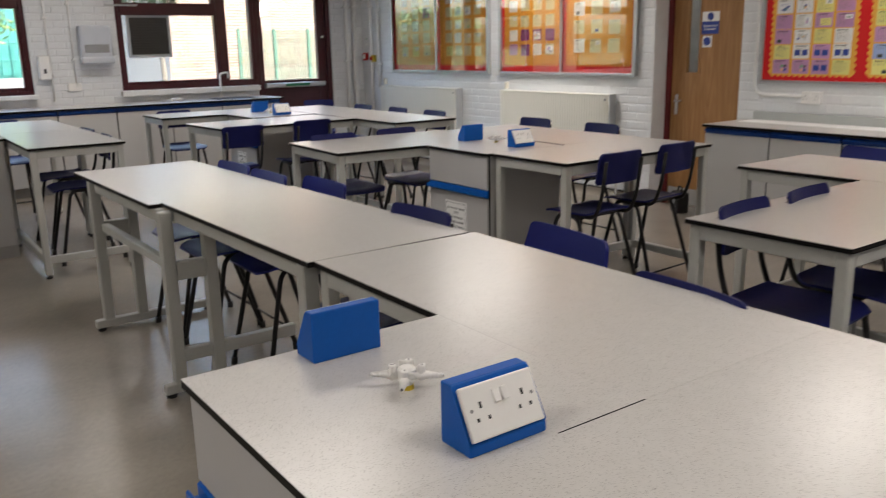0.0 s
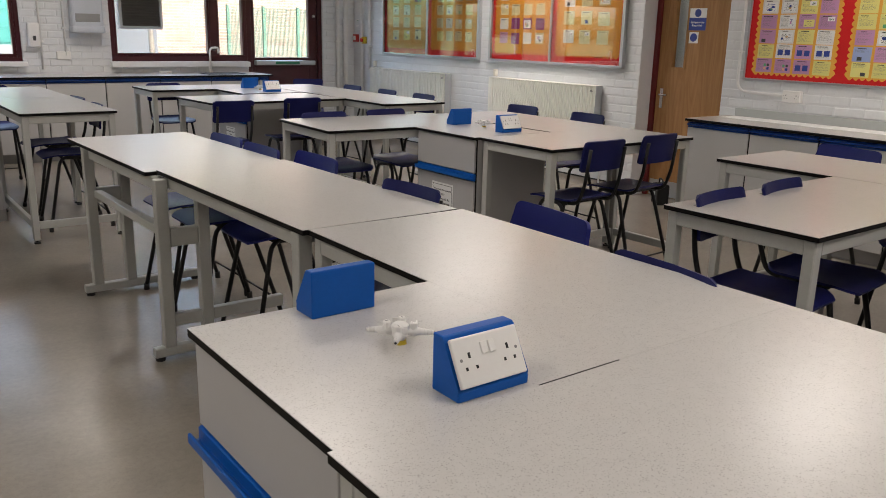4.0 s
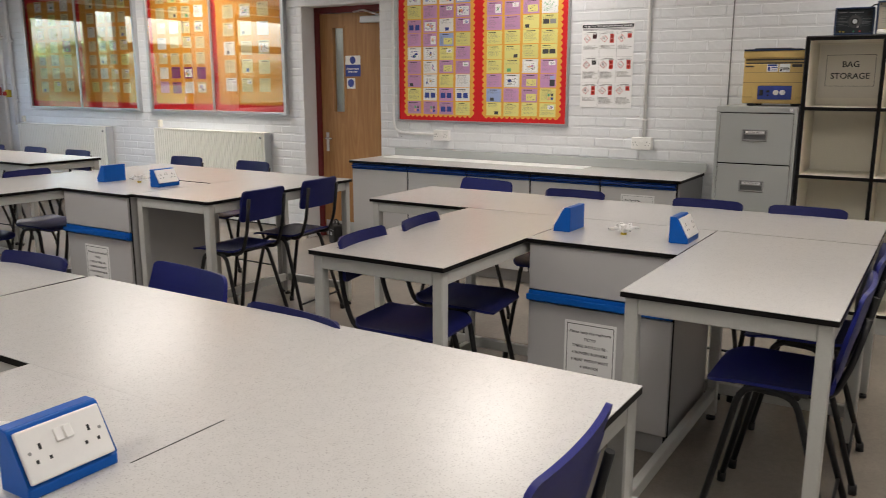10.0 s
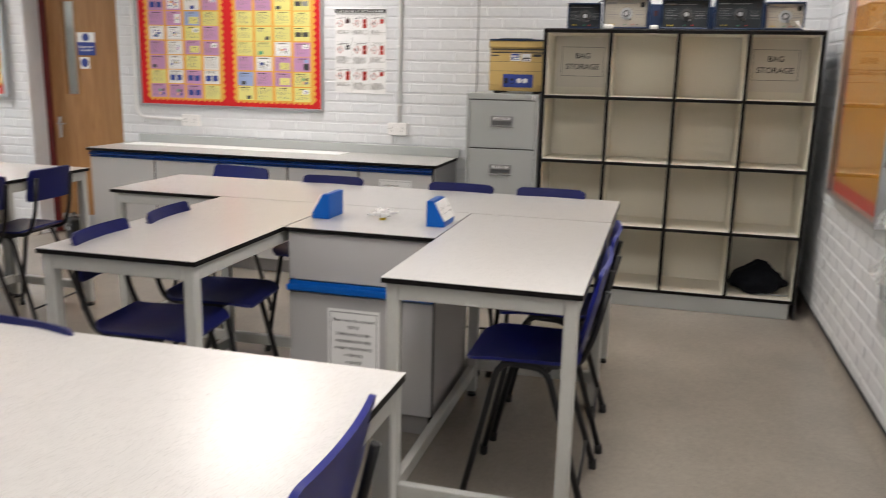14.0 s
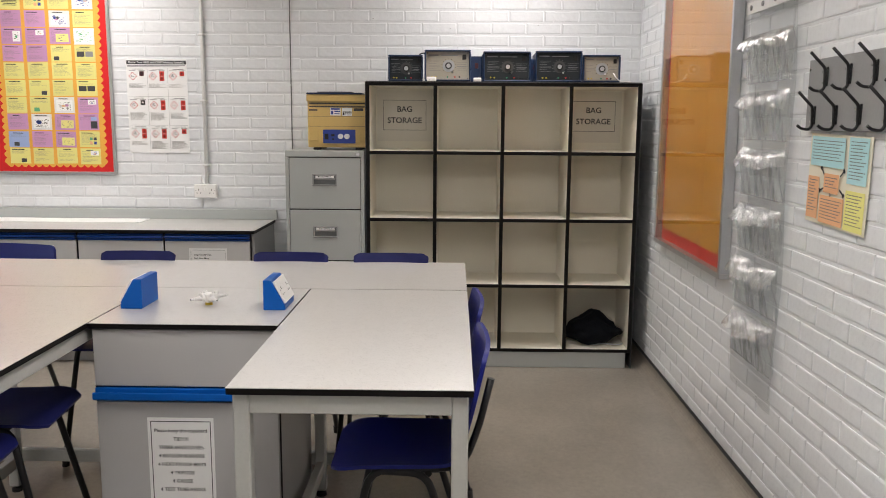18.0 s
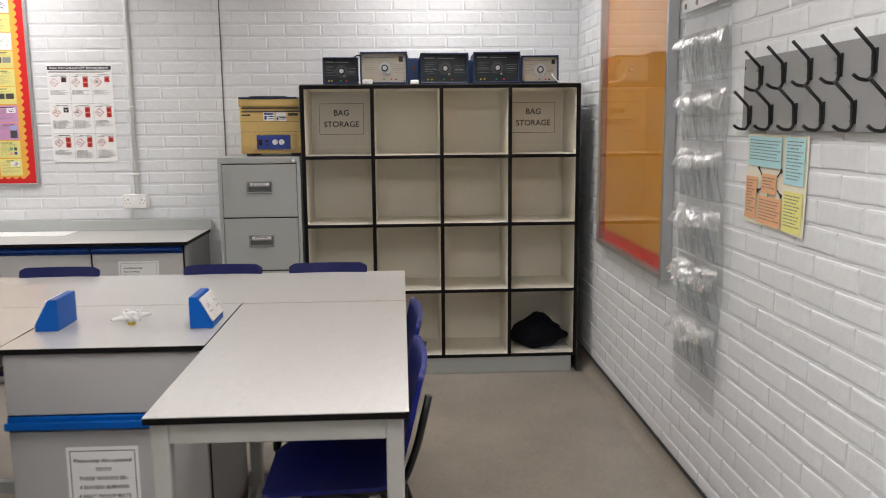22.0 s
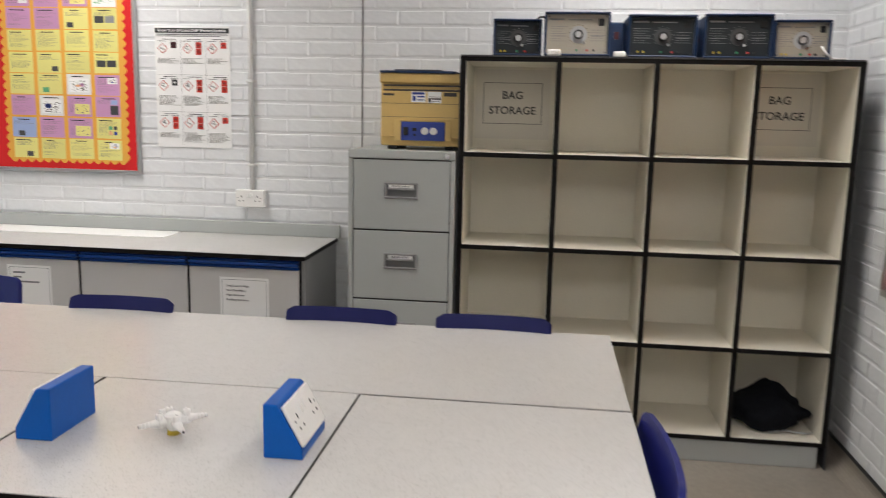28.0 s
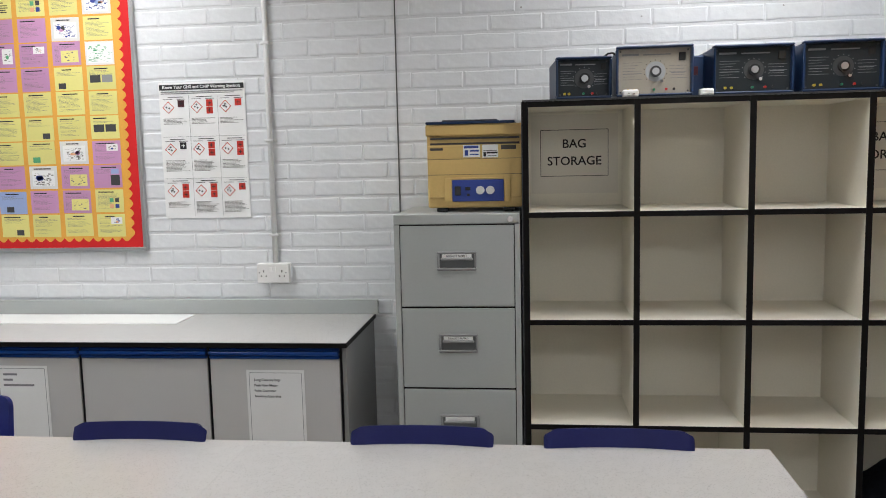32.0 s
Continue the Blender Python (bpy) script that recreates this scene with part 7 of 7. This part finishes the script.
tree(4.3, 24.0, 4.5, 3.7, (2.4, 1.8, 1.2), 14000, 1, LEAF2, "slim young tree with a loose light green crown")
tree(5.85, 24.5, 4.6, 4.1, (2.2, 1.6, 1.2), 12000, 2, LEAF2, "slim tree with a mottled trunk and green crown")
tree(8.0, 17.4, 3.0, 3.1, (1.35, 0.9, 0.5), 26000, 3, LEAF, "green leafy tree beside the brick building", 0.5, 0.075)
for k, (x, y, hh) in enumerate(((-12, 46, 6), (-7, 44, 7), (-2.5, 47, 6.5), (2, 45, 7.5), (6.5, 46, 6), (11, 47, 7))):
    tree(x, y, hh * 0.6, hh * 0.55, (3.4, 2.0, 2.6), 9000, 20 + k, LEAF if k % 2 else LEAF2, "dense dark green tree at the far edge of the field")
hedge = thing("hedge", "long dense dark green hedge at the far edge of the field", "hedge", Matrix())
part("stems", solid((-14, 4, 43.6, 44.2, 0.8, 2.4)), LEAF, hedge)
for k in range(1, 6):
    leaf_cloud(hedge, "foliage", (-21 + 4.6 * k, 43.2, 2.4), (2.6, 0.7, 1.3), 7000, LEAF if k % 2 else LEAF2, 50 + k, 0.17)
# Out of direct view; added to keep the display cases' lower reflections dark.
unseen_hedge = thing("hedge", "long clipped dark green hedge out of view, added to darken reflections in the display cases", "hedge", Matrix())
part("stems", solid((-24, -1.8, 25.2, 26.0, 0.2, 2.25)), DARK_LEAF, unseen_hedge)
for k in range(8):
    leaf_cloud(unseen_hedge, "foliage", (-22.5 + 2.7 * k, 25.3, 1.7), (1.6, 0.4, 0.62), 5000, DARK_LEAF, 150 + k, 0.10)


def container():
    """A corrugated shipping container."""
    t = thing("shipping_container", "teal corrugated steel shipping container with double doors", "container", facing(7.05, 38.98, rise(33.5), 96))
    l, w, h = 8.0, 2.44, 2.6
    prof = []
    n = 30
    for k in range(n):
        a, s = -l / 2 + l * k / n, l / n
        prof += [(a, 0.0), (a + s * 0.35, 0.0), (a + s * 0.5, 0.04), (a + s * 0.85, 0.04)]
    prof.append((l / 2, 0.0))
    for sy in (-1, 1):
        bm = bmesh.new()
        lo = [bm.verts.new((x, sy * (w / 2 - o), 0.15)) for x, o in prof]
        hi = [bm.verts.new((x, sy * (w / 2 - o), h - 0.12)) for x, o in prof]
        for k in range(len(prof) - 1):
            bm.faces.new((lo[k], lo[k + 1], hi[k + 1], hi[k]))
        part("side_wall", bm, TEAL, t)
    part("roof", solid((-l / 2, l / 2, -w / 2, w / 2, h - 0.12, h), bevel=0.02), TEAL, t)
    part("floor_frame", solid((-l / 2, l / 2, -w / 2, w / 2, 0.0, 0.15), bevel=0.02), TEAL, t)
    for sx in (-1, 1):
        for s in (-1, 1):
            part("corner_post", solid((sx * l / 2 - 0.08, sx * l / 2 + 0.08, s * w / 2 - 0.08, s * w / 2 + 0.08, 0.0, h), bevel=0.01), TEAL, t)
    for s in (-1, 1):
        a, b = sorted((s * 0.01, s * (w / 2 - 0.08)))
        d = part("door", solid((-l / 2 - 0.03, -l / 2 + 0.03, a, b, 0.15, h - 0.12), bevel=0.01), TEAL, t)
        for q in (0.3, 0.75):
            y = s * w / 2 * q
            part("lock_rod", rod([(-l / 2 - 0.05, y, 0.12), (-l / 2 - 0.05, y, h - 0.1)], 0.02, 8), TEAL, d)
        for z in (0.7, 1.35, 2.0):
            part("door_rib", solid((-l / 2 - 0.05, -l / 2 - 0.03, a + 0.05, b - 0.05, z - 0.04, z + 0.04), bevel=0.008), TEAL, d)


container()


def goal():
    t = thing("football_goal", "white football goal with a net on the playing field", "goal", facing(1.45, 34.5, rise(35), 0))
    w, h, d = 3.4, 2.0, 1.9
    for s in (0, 1):
        part("post", rod([(0, s * w, 0), (0, s * w, h)], 0.05, 10), NET, t)
        part("stay", rod([(0, s * w, h), (0.35, s * w, h), (d, s * w, 0.04)], 0.03, 8), NET, t)
    part("crossbar", rod([(0, 0, h), (0, w, h)], 0.05, 10), NET, t)
    part("ground_bar", rod([(d, 0, 0.04), (d, w, 0.04)], 0.03, 8), NET, t)
    bm = bmesh.new()
    for k in range(26):
        y = w * k / 25
        rod([(0.35, y, h), (d, y, 0.04)], 0.005, 4, bm)
    for k in range(18):
        q = k / 17
        rod([(0.35 + (d - 0.35) * q, 0, h + (0.04 - h) * q), (0.35 + (d - 0.35) * q, w, h + (0.04 - h) * q)], 0.005, 4, bm)
    for k in range(1, 14):
        q = k / 14
        for y in (0, w):
            rod([(0, y, h * (1 - q)), (0.35 + (d - 0.35) * q, y, h * (1 - q))], 0.005, 4, bm)
            rod([(d * q * 0.9, y, 0.04), (d * q * 0.9, y, min(h, h * (d - d * q * 0.9) / (d - 0.35)))], 0.005, 4, bm)
    part("net", bm, NET, t)


goal()


def outer_building():
    """The buff brick block across the yard."""
    t = thing("brick_building", "buff brick school building across the yard", "building", facing(9.5, 21.6, 0.0, 3))
    w, h = 9.0, 4.6
    part("wall", solid((0, w, 0.012, 0.3, 0, h)), OUT_JOINT, t)
    part("side_wall", solid((0, 0.3, 0.3, 9.0, 0, h)), OUT_JOINT, t)
    part("roof_edge", solid((-0.3, w + 0.3, -0.3, 9.2, h, h + 0.25), bevel=0.02), PAINT, t)
    verts, faces = [], []
    rnd = random.Random(4)
    for c in range(int(h / 0.075)):
        x = -0.1125 if c % 2 else 0.0
        while x < w:
            a, b = max(x, 0) + 0.007, min(x + 0.225, w) - 0.007
            if b - a > 0.05:
                z0, z1, o = c * 0.075 + 0.007, c * 0.075 + 0.068, rnd.uniform(0, 0.006)
                n = len(verts)
                verts += [(a, o, z0), (b, o, z0), (b, o, z1), (a, o, z1), (a, 0.014, z0), (b, 0.014, z0), (b, 0.014, z1), (a, 0.014, z1)]
                faces += [(n, n + 1, n + 2, n + 3), (n, n + 4, n + 5, n + 1), (n + 3, n + 2, n + 6, n + 7), (n, n + 3, n + 7, n + 4), (n + 1, n + 5, n + 6, n + 2)]
            x += 0.225
    me = bpy.data.meshes.new("brickwork")
    me.from_pydata(verts, [], faces)
    me.materials.append(OUT_BRICK)
    ob = new("brickwork", me)
    ob.parent = t
    ob["kind"] = "stuff"
    bm = bmesh.new()
    disc(bm, 2.55, -0.12, 2.55, 0.19, 0.12, 24, "y", 0.17)
    part("bulkhead_light", bm, WHITE, t, "round white bulkhead light")


outer_building()


def mesh_fence():
    t = thing("mesh_fence", "green welded mesh fence across the yard", "fence", facing(10.75, 20.0, 0.05, 0))
    for k in range(5):
        part("post", solid((k * 0.95 - 0.04, k * 0.95 + 0.04, -0.03, 0.03, 0, 1.95), bevel=0.005), FENCE, t)
    for k in range(4):
        bm = bmesh.new()
        for q in range(24):
            x = k * 0.95 + 0.05 + 0.85 * q / 23
            box(bm, x - 0.006, x + 0.006, -0.006, 0.006, 0.05, 1.9)
        for q in range(9):
            z = 0.08 + 1.8 * q / 8
            box(bm, k * 0.95 + 0.04, k * 0.95 + 0.91, 0.004, 0.012, z - 0.004, z + 0.004)
        part("mesh_panel", bm, FENCE, t)


mesh_fence()
bol = thing("bollard", "yellow and white painted post in the yard", "post", facing(6.55, 13.5, -0.15, 0))
part("shaft", rod([(0, 0, 0), (0, 0, 1.1)], 0.07, 12), NET, bol)
part("band", rod([(0, 0, 0.6), (0, 0, 0.95)], 0.074, 12), YELLOW, bol)


# ---- brickwork of the walls ----
lay_bricks(wall_east, DEEP_Y, CEILING, E_HOLES, (WALL_N - 3.2, WALL_N - 0.6, 0.90, 2.45), 1, 0.0029)
lay_bricks(wall_south, S_WIDE, CEILING, [], (0.9, 3.5, 0.30, 2.3), 2, 0.0034)
lay_bricks(wall_north, S_WIDE, CEILING, N_HOLES, (99, 99, 0, 0), 3)
